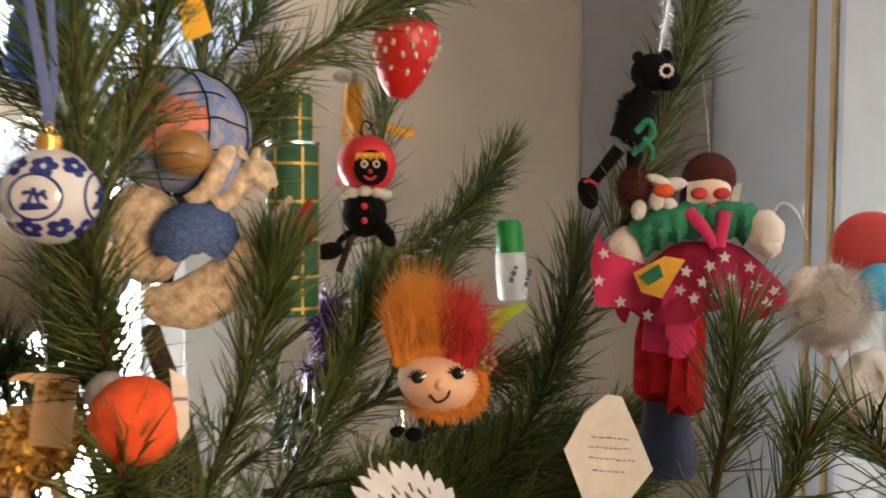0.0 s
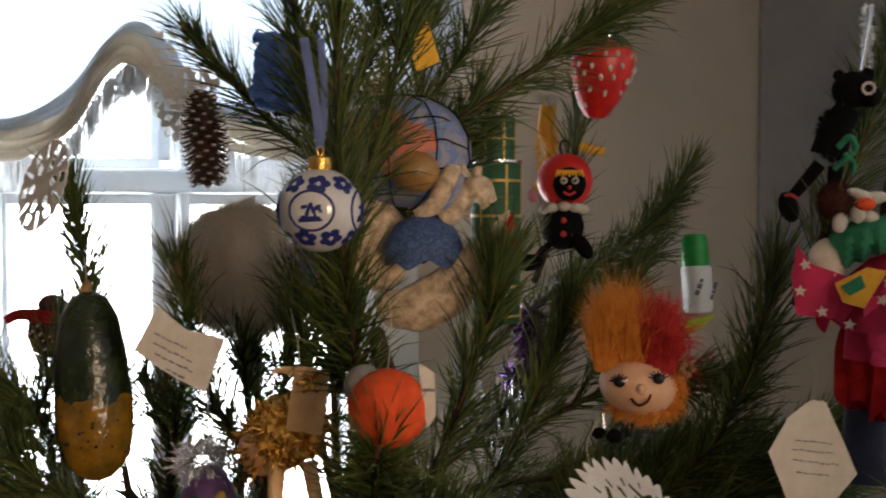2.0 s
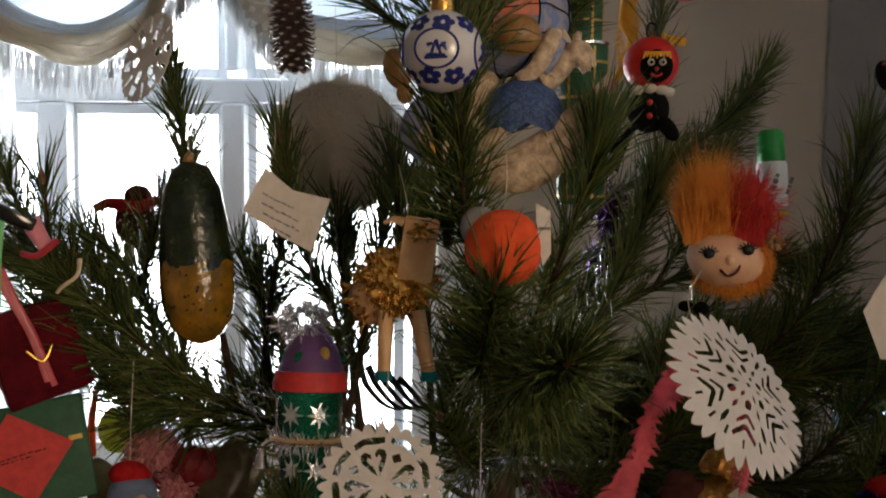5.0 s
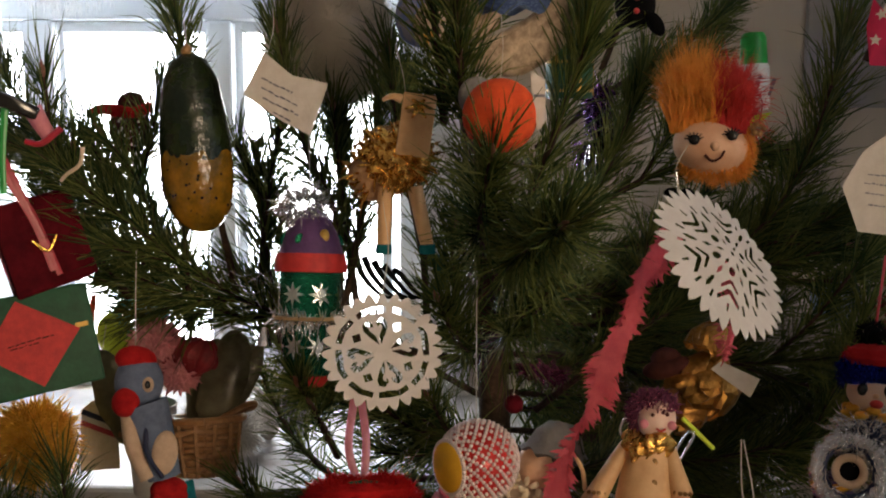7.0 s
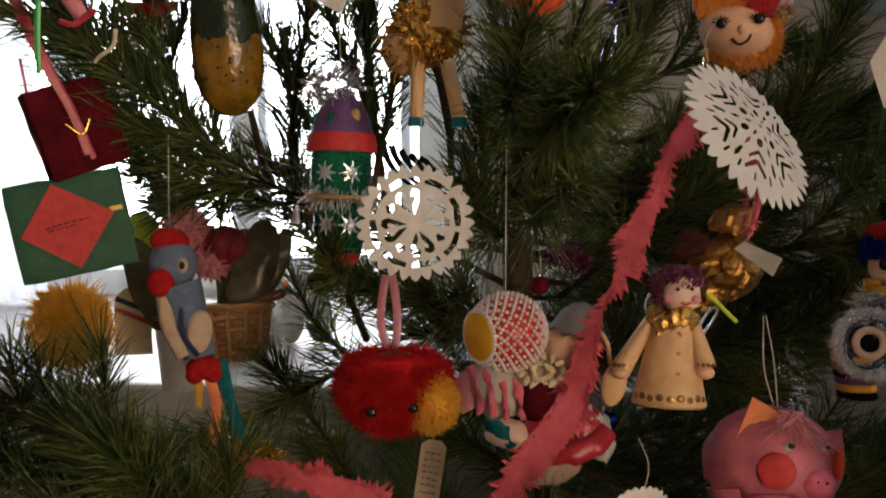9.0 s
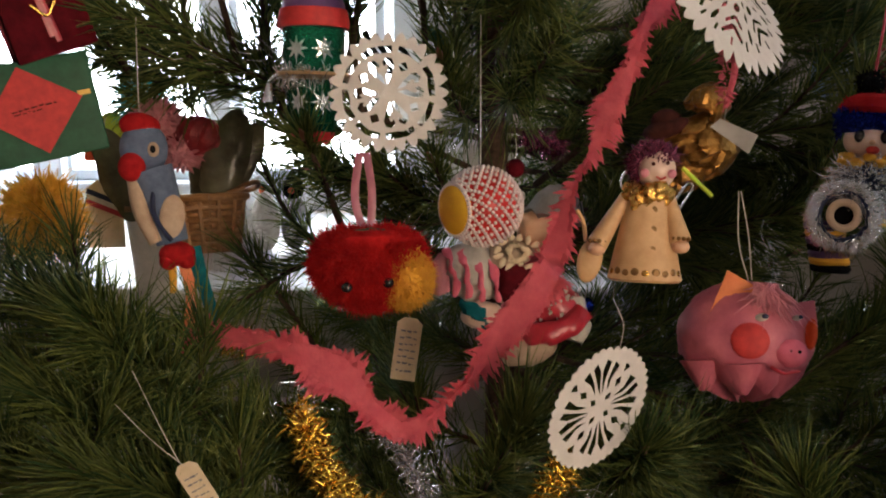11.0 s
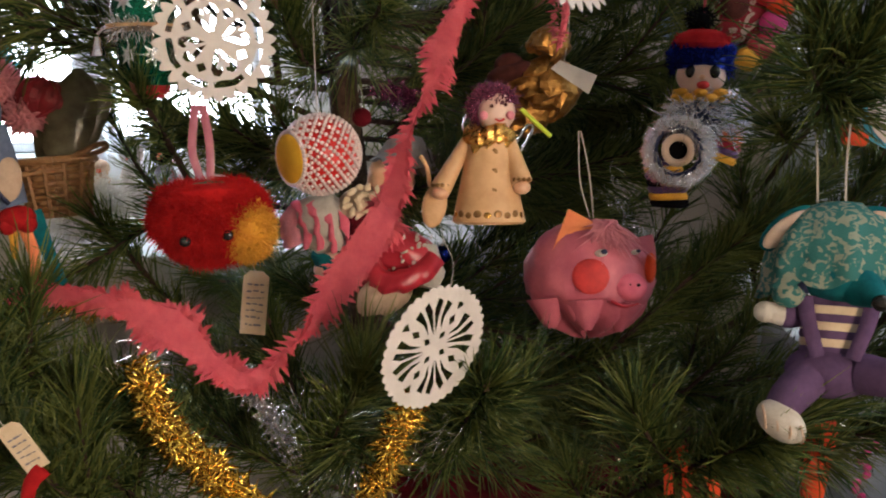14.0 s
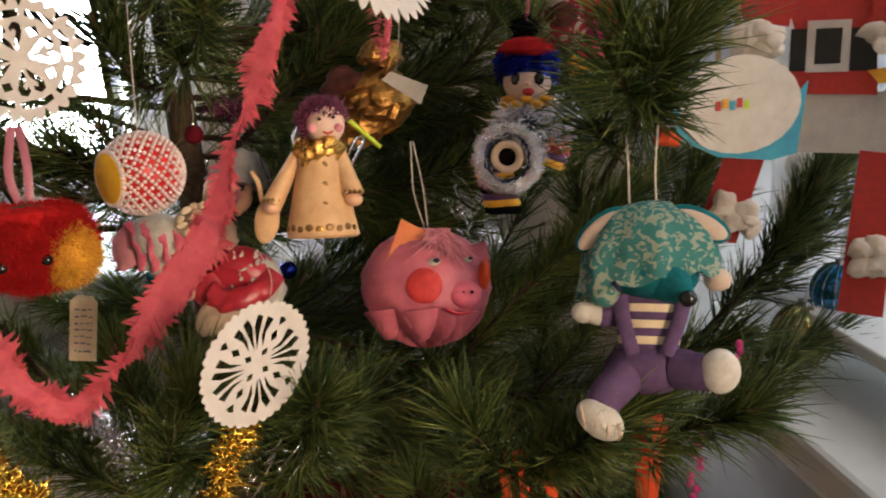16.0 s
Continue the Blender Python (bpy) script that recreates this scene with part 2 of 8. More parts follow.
block(bm, (SIDE_X + 0.06, 0.6, 2.5), (0.12, 0.76, 0.6))
block(bm, (SIDE_X + 0.06, -0.2, 1.4), (0.12, 0.84, 2.8))
setting("wall_east", bm, "blue_wall", "pale blue-grey painted panelled wall")
bm = bmesh.new()
block(bm, (-2.26, 0, 1.4), (0.12, 7.0, 2.8))
setting("wall_west", bm, "wall", "beige plastered side wall")
bm = bmesh.new()
block(bm, (-0.5, -3.06, 1.4), (3.4, 0.12, 2.8))
block(bm, (2.05, -3.06, 0.4), (1.7, 0.12, 0.8))
block(bm, (2.05, -3.06, 2.65), (1.7, 0.12, 0.3))
setting("wall_south", bm, "wall", "beige plastered wall behind the room")
bm = bmesh.new()
block(bm, (2.96, -1.8, 1.4), (0.12, 2.6, 2.8))
block(bm, (1.95, -0.68, 1.4), (1.94, 0.12, 2.8))
setting("wall_far_east", bm, "wall", "beige plastered wall of the wider room")

# added wall out of view, blocks part of the front lamp on the left
bm = bmesh.new()
block(bm, (-0.7, -1.15, 1.4), (3.0, 0.1, 2.8))
setting("wall_partition", bm, "wall", "unseen beige wall added to hold room light off the left side")

# ---- window, blind and sills ----
bm = bmesh.new()
block(bm, (WX0 + 0.5, 3.2, 1.6), (6.0, 0.02, 4.0))
setting("backdrop", bm, "outside", "bright overcast daylight outside the window", "backdrop")
WIN = thing("window_1", (WX0, WALL_Y + 0.1, WZ0), "white painted casement window with transom lights, brightly backlit", "window", "", "structure")
WW, WH = WX1 - WX0, WZ1 - WZ0
TR = (-0.7670, 2.0000, 1.6010)[2] - WZ0
MULL = [0.315, (-0.5770, 2.0000, 1.5600)[0] - WX0]
bm = bmesh.new()
for x in (0.02, WW - 0.02):
    block(bm, (x, 0, WH / 2), (0.07, 0.09, WH), 0.006)
block(bm, (WW / 2, 0, 0.03), (WW - 0.07, 0.088, 0.06), 0.006)
block(bm, (WW / 2, 0, WH - 0.02), (WW - 0.07, 0.088, 0.06), 0.006)
part("window_frame", bm, "cool_white", WIN, smooth=False)
bm = bmesh.new()
block(bm, (WW / 2, -0.004, TR), (WW - 0.074, 0.09, 0.05), 0.006)
part("transom", bm, "cool_white", WIN, smooth=False)
for x in MULL:
    bm = bmesh.new()
    block(bm, (x, -0.008, TR / 2), (0.05 if x > 0.4 else 0.065, 0.08, TR - 0.052), 0.006)
    block(bm, (x, -0.008, (TR + WH) / 2), (0.03, 0.08, WH - TR - 0.08), 0.006)
    part("mullion", bm, "cool_white", WIN, smooth=False)
ends = [0.055, *MULL, WW - 0.055]
for a, b in zip(ends, ends[1:]):
    for z0, z1 in ((0.06, TR - 0.025), (TR + 0.025, WH - 0.05)):
        bm = bmesh.new()
        w, h = b - a - 0.04, z1 - z0
        for x in (a + 0.03, b - 0.03):
            block(bm, (x, 0.012, (z0 + z1) / 2), (0.022, 0.04, h), 0.003)
        for z in (z0 + 0.012, z1 - 0.012):
            block(bm, ((a + b) / 2, 0.012, z), (w, 0.038, 0.022), 0.003)
        sash = part("casement", bm, "cool_white", WIN, smooth=False)
        bm = bmesh.new()
        block(bm, ((a + b) / 2, 0.02, (z0 + z1) / 2), (w - 0.02, 0.004, h - 0.02))
        pane = part("pane", bm, "glass", sash, smooth=False)
        pane.visible_shadow = False
bm = bmesh.new()
block(bm, (WX0 - 0.045, WALL_Y - 0.012, 1.5), (0.09, 0.024, 1.5), 0.004)
block(bm, (WX1 + 0.045, WALL_Y - 0.012, 1.5), (0.09, 0.024, 1.5), 0.004)
setting("trim", bm, "white", "white painted window casing", "trim")
SILL_Y = 1.36
bm = bmesh.new()
block(bm, (-0.7, (SILL_Y + WALL_Y) / 2, 0.785), (2.3, WALL_Y - SILL_Y, 0.05), 0.008)
block(bm, (-0.7, SILL_Y + 0.03, 0.74), (2.3, 0.03, 0.04), 0.005)
setting("window_sill", bm, "old_white", "deep white window sill crowded with ornaments", "sill")
bm = bmesh.new()
block(bm, (-0.7, SILL_Y + 0.08, 0.36), (2.3, 0.04, 0.72), 0.0)
setting("wall_panel", bm, "grey", "grey panel under the window sill")
# side sill with a raised board
SX = 0.56
bm = bmesh.new()
block(bm, ((SX + SIDE_X) / 2, 0.62, 0.77), (SIDE_X - SX, 1.48, 0.045), 0.008)
block(bm, ((SX + SIDE_X) / 2 + 0.02, 0.62, 0.725), (SIDE_X - SX - 0.04, 1.48, 0.04), 0.006)
setting("side_sill", bm, "white", "white moulded sill along the pale blue wall", "sill")
bm = bmesh.new()
block(bm, (SX + 0.10, 0.62, 0.35), (0.04, 1.48, 0.70))
setting("side_panel", bm, "grey", "grey panel under the side sill")
RB = thing("raised_board", (0, 0, 0), "white raised display board standing on the side sill", "shelf")
bm = bmesh.new()
block(bm, (SX + 0.19, 0.62, 0.858), (0.21, 1.2, 0.016), 0.003)
part("board", bm, "white", RB, smooth=False)
for y in (0.1, 0.55, 1.0):
    bm = bmesh.new()
    block(bm, (SX + 0.13, y, 0.8215), (0.025, 0.025, 0.057), 0.002)
    part("foot", bm, "white", RB, smooth=False)
# grey rounded slab standing in for a darker area of the wall
cx, cz = (0.5980, 1.9000, 1.5640)[0], (0.6210, 1.9000, 1.4020)[2]
bm = bmesh.new()
arc = [(cx + 0.06 - 0.06 * math.sin(a), cz + 0.06 - 0.06 * math.cos(a)) for a in [math.pi / 2 * k / 8 for k in range(9)]]
slab(bm, [(SIDE_X - 0.004, cz), *arc, (cx, 2.7), (SIDE_X - 0.004, 2.7)], 0.02, (), (0, WALL_Y - 0.022, 0))
setting("corner_board", bm, "grey", "grey rounded sheet standing in for a darker area of the beige wall", "panel")
# gilt lines and panels on the pale blue wall
for y in (1.50, 1.43):
    bm = bmesh.new()
    block(bm, (SIDE_X - 0.003, y, 1.75), (0.008, 0.012, 1.8), 0.002)
    setting("trim", bm, "gilt", "narrow gilt line on the pale blue wall", "trim")
bm = bmesh.new()
block(bm, (SIDE_X - 0.012, 1.30, 1.75), (0.03, 0.12, 1.8), 0.004)
setting("trim", bm, "white", "white upright moulding on the pale blue wall", "trim")
# sheer curtain at the side of the window
SC = thing("sheer_curtain", (WX0 - 0.06, 1.85, 0.815), "sheer white curtain hanging beside the window", "curtain")
bm = bmesh.new()
cols = []
for i in range(60):
    x = 0.36 * i / 59
    y = 0.014 * math.sin(i * 0.75) + 0.006 * math.sin(i * 0.31)
    cols.append([bm.verts.new((x + 0.004 * math.sin(j), y * (1 + 0.1 * j), 1.5 * j / 7)) for j in range(8)])
for a, b in zip(cols, cols[1:]):
    for j in range(7):
        bm.faces.new((a[j], b[j], b[j + 1], a[j + 1]))
bmesh.ops.solidify(bm, geom=bm.faces, thickness=0.0008)
part("cloth", bm, "fringe", SC)
part("rod", rod(bmesh.new(), (-0.05, 0, 1.505), (0.42, 0, 1.505), 0.006, 0.006, 10), "white", SC)
# gathered blind: sheet, rolled hem and fringe
BLIND = thing("roman_blind", (0, 0, 0), "gathered white roman blind with cream swag and white fringe", "blind")
HEM = [(-1.1380, 1.7800, 1.7600), (-1.0290, 1.7800, 1.7480), (-0.9000, 1.7800, 1.6900), (-0.7930, 1.7800, 1.6690), (-0.6850, 1.7800, 1.7150), (-0.6190, 1.7800, 1.8070), (-0.5660, 1.7800, 1.8420), (-0.5140, 1.7800, 1.7950), (-0.4420, 1.7800, 1.7130), (-0.3380, 1.7800, 1.6770), (-0.2030, 1.7800, 1.6710), (-0.0600, 1.7800, 1.7310), (0.0210, 1.7800, 1.8200)]
hem = curve(HEM, 120)
bm = bmesh.new()
grid = []
for i, q in enumerate(hem):
    col = []
    for j in range(16):
        s = j / 15
        wave = 0.016 * math.sin(i * 0.16 + 3 * s) * s + 0.012 * noise.noise(Vector((i * 0.06, s * 3, 1.0)))
        sag = 0.012 * math.sin(s * 14 + 0.02 * i)
        col.append(bm.verts.new((q.x, q.y + 0.01 + wave + sag, q.z + (2.35 - q.z) * s)))
    grid.append(col)
for a, b in zip(grid, grid[1:]):
    for j in range(15):
        bm.faces.new((a[j], b[j], b[j + 1], a[j + 1]))
bmesh.ops.solidify(bm, geom=bm.faces, thickness=0.001)
part("sheet", bm, "curtain", BLIND)
for k, (dz, r) in enumerate(((0.030, 0.010), (0.014, 0.012), (0.0, 0.014), (-0.014, 0.012), (-0.028, 0.009))):
    bm = bmesh.new()
    tube(bm, [(q[0], q[1] - 0.02 - 0.006 * k, q[2] + dz + 0.006 * math.sin(i * 2.1 + k)) for i, q in enumerate(HEM)], r, r, 90, 10)
    for v in bm.verts:
        v.co += Vector((0, 1, 0.8)) * (0.009 * noise.noise(v.co * 14 + Vector((k, 0, 0))) + 0.004 * noise.noise(v.co * 45))
    part("swag_fold", bm, "hem" if k > 1 else "curtain", BLIND)
rng = np.random.default_rng(3)
idx = rng.integers(2, 118, 1900)
base = np.array([tuple(hem[i]) for i in idx]) + np.c_[rng.normal(0, 0.006, 1900), rng.normal(-0.02, 0.004, 1900), np.full(1900, -0.036)]
way = np.c_[rng.normal(0, 0.05, 1900), rng.normal(0, 0.05, 1900), -np.ones(1900)]
part("headrail", block(bmesh.new(), (WX_MID, 1.85, 2.36), (1.3, 0.14, 0.03), 0.004), "white", BLIND, smooth=False)
spikes("fringe", base, way, 0.05 + 0.03 * rng.random(1900), 0.0009, "fringe", BLIND, "white thread fringe", 0.05, rng)
# ---- the pine ----
TREE = thing("christmas_tree", (-0.0260, 1.0200, 1.1970)[:2] + (0.0,), "cut pine tree with long green needles, hung with ornaments", "christmas tree")
TRUNK = Vector(TREE.location)
bm = bmesh.new()
tube(bm, [(0, 0, 0.0), (0.012, 0.0, 0.7), (-0.005, 0.0, 1.1), (-0.02, -0.03, 1.3), (-0.04, -0.1, 1.42)], 0.026, 0.009, 30, 10)
part("trunk", bm, "bark", TREE)
RNG = np.random.default_rng(5)


def twig_needles(line, length, per_m, spread, start, out):
    """Pairs of needles round a twig, swept towards its tip: collects bases, ways and lengths."""
    line = np.array([tuple(p) for p in line])
    seg = np.linalg.norm(np.diff(line, axis=0), axis=1)
    n = int(seg.sum() * per_m * 0.31)
    s = start + (1 - start) * RNG.random(n) ** 0.8
    f = s * (len(line) - 1)
    i = np.minimum(f.astype(int), len(line) - 2)
    base = line[i] + (line[i + 1] - line[i]) * (f - i)[:, None]
    tan = line[i + 1] - line[i]
    tan /= np.linalg.norm(tan, axis=1, keepdims=True)
    r = RNG.normal(size=(n, 3))
    r -= tan * (r * tan).sum(1)[:, None]
    r /= np.linalg.norm(r, axis=1, keepdims=True)
    a = np.radians(spread * (0.5 + 0.8 * RNG.random(n)) * (1 - 0.45 * s**3))
    way = tan * np.cos(a)[:, None] + r * np.sin(a)[:, None]
    way[:, 2] += 0.12 - 0.25 * (RNG.random(n) < 0.12)
    long = length * (0.75 + 0.55 * RNG.random(n))
    for k in range(2):
        out.append((base, way + RNG.normal(0, 0.11, (n, 3)), long * (0.92 + 0.16 * RNG.random(n))))


def branch(points, length=0.062, per_m=2000, spread=42, start=0.1, sides=0, r=0.0045, reach=0.14):
    pts = [Vector(p) - TRUNK for p in points]
    n = 14
    line = curve(pts, n)
    bm = bmesh.new()
    tube(bm, pts, r, r * 0.5, n, 7)
    out = []
    twig_needles(line, length, per_m, spread, start, out)
    for k in range(sides):
        f = 0.2 + 0.65 * (k + 0.5) / sides
        i = int(f * (n - 1))
        d = (line[min(i + 1, n - 1)] - line[max(i - 1, 0)]).normalized()
        w = Vector(RNG.normal(size=3))
        w = (w - d * w.dot(d)).normalized()
        w.y = abs(w.y) * 0.6
        w.z = w.z * 0.6 + 0.2
        e = line[i] + (d * 0.75 + w * 0.75).normalized() * reach * (0.7 + 0.6 * RNG.random())
        e.z += 0.012
        m = (line[i] + e) / 2 + Vector((0, 0, -0.01))
        tube(bm, [line[i], m, e], r * 0.6, r * 0.4, 8, 6)
        twig_needles(curve([line[i], m, e], 8), length, per_m, spread, 0.15, out)
    ob = part("branch", bm, "bark", TREE)
    p, d = line[-1], (line[-1] - line[-2]).normalized()
    bm = lathe(bmesh.new(), [(0, -0.003), (0.0034, 0), (0.0040, 0.004), (0.0026, 0.011), (0.0008, 0.017), (0, 0.018)], seg=9)
    moved(bm, bm.verts, Matrix.Translation(p) @ d.to_track_quat("Z", "Y").to_matrix().to_4x4())
    part("bud", bm, "bud", ob, "reddish-brown resinous bud")
    base, way, long = (np.concatenate([o[j] for o in out]) for j in range(3))
    spikes("needles", base, way, long, 0.00066 + 0.0002 * RNG.random(len(base)), "needle", ob, "", 0.12, RNG, "stuff")


# the upper shoots
branch([(-0.0370, 0.9200, 1.2510), (-0.0630, 0.7400, 1.3950), (-0.0720, 0.6700, 1.5360), (-0.0760, 0.6600, 1.7250)], per_m=2500, start=0.1)
branch([(-0.0820, 0.8800, 1.5200), (-0.0130, 0.9000, 1.6070), (0.1170, 0.9200, 1.7000), (0.1830, 0.9300, 1.7500)], per_m=2400, spread=40)
branch([(0.1120, 1.2000, 1.4510), (0.1580, 1.2000, 1.5850), (0.1690, 1.2000, 1.7170)], 0.06, 2000, 34)
branch([(0.0290, 1.2000, 1.3500), (0.1750, 1.3000, 1.4530), (0.2780, 1.3700, 1.5130), (0.3490, 1.4000, 1.5970)], 0.062, 2000, 40, sides=2)
branch([(0.0880, 1.0400, 1.1550), (0.2550, 1.0400, 1.2370), (0.3190, 1.0000, 1.3460), (0.3400, 0.9500, 1.4930)], 0.07, 2300, 40)
branch([(0.3420, 0.9000, 1.4510), (0.3810, 0.8800, 1.5660), (0.4130, 0.8800, 1.6580), (0.4370, 0.8800, 1.7390)], 0.062, 2300, 40)
branch([(0.3970, 0.7600, 1.2640), (0.4050, 0.7400, 1.3630), (0.4080, 0.7300, 1.4370)], 0.062, 2200, 42)
branch([(0.4050, 0.7200, 1.2610), (0.4390, 0.7000, 1.3200), (0.4410, 0.6800, 1.3650)], 0.06, 2200, 46)
branch([(0.5840, 0.7500, 1.2420), (0.5380, 0.7200, 1.3240), (0.4920, 0.7000, 1.3710)], 0.06, 1800, 40)
branch([(-0.3190, 0.9600, 1.1920), (-0.3430, 0.9900, 1.2740), (-0.3730, 1.0000, 1.3730), (-0.3840, 1.0000, 1.4720), (-0.3990, 1.0000, 1.5530)], 0.06, 2200, 38, 0.25)
branch([(-0.2470, 0.9800, 1.1550), (-0.2060, 0.9600, 1.2720), (-0.2340, 0.9200, 1.3630), (-0.2570, 0.9000, 1.4790)], 0.058, 2000, 38)
branch([(-0.0710, 0.9800, 1.5710), (-0.1570, 1.0000, 1.6140), (-0.2110, 1.0000, 1.6620), (-0.2720, 1.0000, 1.7330)], 0.055, 1800, 40)
branch([(-0.2090, 0.9900, 1.1400), (-0.2130, 1.0800, 1.3100), (-0.2140, 1.0500, 1.3810)], 0.055, 1700, 38)
branch([(-0.1050, 1.0000, 1.1210), (-0.1200, 1.0000, 1.3760), (-0.1260, 1.0000, 1.4260)], 0.05, 1500, 40)
branch([(-0.0470, 0.8600, 1.2120), (0.0050, 0.8200, 1.3320), (0.0420, 0.8000, 1.4470), (0.0510, 0.8000, 1.4870)], 0.064, 2600, 38)
branch([(0.0100, 0.9800, 1.1860), (0.0840, 1.0200, 1.3010), (0.1300, 1.0600, 1.3970), (0.1510, 1.0800, 1.4530)], 0.064, 3000, 40)
branch([(-0.4800, 0.9300, 1.3210), (-0.5050, 0.9300, 1.3570), (-0.5100, 0.9200, 1.4350)], 0.06, 1600, 40)
branch([(-0.0720, 0.7100, 1.5230), (-0.0470, 0.7500, 1.6150), (-0.0270, 0.7700, 1.7150)], 0.062, 2300, 42, 0.05)
branch([(-0.0730, 0.7000, 1.5360), (-0.1040, 0.7400, 1.6230), (-0.1230, 0.7600, 1.7130)], 0.062, 2300, 42, 0.05)
branch([(-0.0760, 0.7000, 1.6150), (-0.0590, 0.8000, 1.6920), (-0.0560, 0.8500, 1.7610)], 0.062, 2300, 46, 0.05)
branch([(-0.0580, 0.9700, 1.4530), (-0.0350, 0.9700, 1.5830), (-0.0140, 0.9900, 1.7470)], 0.062, 2200, 44, 0.05, sides=3)
# the long limbs
branch([(-0.0250, 1.0200, 1.1000), (-0.2090, 0.9900, 1.1400), (-0.3190, 0.9600, 1.1920), (-0.4000, 0.9400, 1.2520), (-0.5000, 0.9200, 1.3400), (-0.5840, 0.9000, 1.3820)], 0.058, 1900, 46, 0.12, sides=12)
branch([(-0.0130, 1.0200, 1.1820), (0.1210, 1.0400, 1.1990), (0.2800, 1.0200, 1.2440), (0.4220, 0.9600, 1.3290)], 0.06, 2100, 44, 0.1, sides=4)
branch([(-0.0200, 1.0000, 1.1990), (-0.0150, 0.7500, 1.2700), (0.0120, 0.6100, 1.3150)], 0.072, 3200, 44, 0.2, r=0.005)
branch([(-0.0340, 0.9500, 1.1960), (-0.0490, 0.7200, 1.2940), (-0.0420, 0.6300, 1.3660)], 0.06, 2200, 50, 0.3)
branch([(-0.0120, 1.0200, 1.1000), (0.0660, 1.0000, 1.1060), (0.1460, 0.9800, 1.1650)], 0.058, 2000, 44, 0.1, sides=2)
branch([(-0.2770, 1.0000, 1.1300), (-0.2940, 1.0000, 1.2370), (-0.3050, 1.0200, 1.3460)], 0.055, 1900, 38)
branch([(-0.1830, 0.9900, 1.1370), (-0.2050, 0.9800, 1.3300), (-0.2070, 0.9500, 1.4000)], 0.055, 1700, 40)
branch([(-0.2060, 0.9500, 1.0110), (-0.2150, 0.8500, 1.0910), (-0.2240, 0.8000, 1.1360)], 0.055, 1800, 45)
branch([(-0.0130, 1.0400, 1.2460), (0.0660, 1.1200, 1.2980), (0.1590, 1.2000, 1.4240)], 0.06, 1900, 40)
branch([(-0.4540, 1.0000, 1.1820), (-0.4900, 0.9800, 1.2510), (-0.4960, 0.9600, 1.3550)], 0.055, 1700, 42)
branch([(-0.4010, 1.0500, 1.2000), (-0.4450, 1.0500, 1.2890), (-0.5050, 1.0500, 1.3290)], 0.05, 1500, 42)
branch([(0.0680, 1.0800, 1.2730), (0.2030, 1.1200, 1.3330), (0.3340, 1.1000, 1.3550)], 0.06, 2000, 46, sides=2)
branch([(-0.0190, 1.0000, 0.9650), (-0.2130, 0.9500, 0.9790), (-0.3370, 0.9000, 0.9260), (-0.4560, 0.8800, 0.8980)], 0.055, 1600, 46, 0.2)
branch([(-0.2210, 1.0000, 0.7970), (-0.2710, 0.9700, 0.8990), (-0.3190, 0.9500, 0.9770)], 0.055, 1900, 42)
# the low near boughs
branch([(-0.1550, 0.9500, 0.5770), (-0.2810, 0.6800, 0.8720), (-0.3280, 0.6000, 0.9630), (-0.3550, 0.5500, 1.0260)], 0.07, 2800, 44, 0.25, sides=3, reach=0.08)
branch([(-0.1390, 0.9000, 0.5270), (-0.2000, 0.7200, 0.7830), (-0.2530, 0.6800, 0.8890)], 0.064, 2300, 46, 0.3)
branch([(-0.2180, 0.8500, 0.5150), (-0.2820, 0.6000, 0.8270), (-0.3620, 0.5200, 0.9150)], 0.07, 2500, 46, 0.2, sides=4, reach=0.1)
branch([(-0.3550, 0.8000, 0.5230), (-0.3910, 0.6000, 0.7950), (-0.4280, 0.5200, 0.9450)], 0.07, 2200, 46, 0.2, sides=3, reach=0.1)
branch([(-0.1380, 0.9000, 0.5430), (-0.0570, 0.6800, 0.8030), (-0.0130, 0.6200, 0.9180)], 0.066, 2400, 44, 0.25)
branch([(0.0490, 0.9500, 0.5730), (0.0740, 0.7200, 0.7920), (0.0900, 0.6200, 0.8890)], 0.074, 2600, 46, 0.25, sides=2, reach=0.08)
branch([(-0.0000, 1.0000, 0.8190), (0.1950, 0.9200, 0.7520), (0.3340, 0.8400, 0.9030), (0.4300, 0.7800, 1.0140)], 0.06, 2200, 46, 0.1, sides=6)
branch([(0.0070, 1.0000, 0.8490), (0.1700, 0.9500, 0.8060), (0.2960, 0.8500, 0.7830), (0.4260, 0.7600, 0.7840)], 0.06, 2100, 46, 0.1, sides=6)
branch([(0.0210, 1.0200, 1.0460), (0.1100, 0.9800, 1.1320), (0.1860, 0.9500, 1.1980)], 0.06, 2000, 44, sides=2)
branch([(0.0150, 1.0200, 0.9820), (0.1720, 1.0000, 0.9860), (0.3210, 0.9600, 1.0340), (0.4310, 0.9200, 1.0990)], 0.06, 2300, 44, 0.1, sides=6)
branch([(0.0090, 1.0500, 0.9750), (-0.1320, 1.0500, 1.0270), (-0.2420, 1.0000, 1.0660)], 0.058, 2000, 46, 0.1, sides=4)
branch([(0.4400, 0.9000, 0.9970), (0.4060, 0.7000, 1.1060), (0.3850, 0.6000, 1.1600), (0.4000, 0.5700, 1.2050)], 0.072, 3200, 44, 0.3, sides=4, reach=0.07)
branch([(0.1770, 0.8500, 0.5950), (0.2620, 0.6200, 0.7930), (0.3060, 0.5200, 0.8790)], 0.07, 2800, 46, 0.2, sides=4, reach=0.09)
branch([(0.3170, 0.8500, 0.7260), (0.3940, 0.6500, 0.8080), (0.4550, 0.5400, 0.8750)], 0.06, 2600, 46, 0.25, sides=3, reach=0.08)
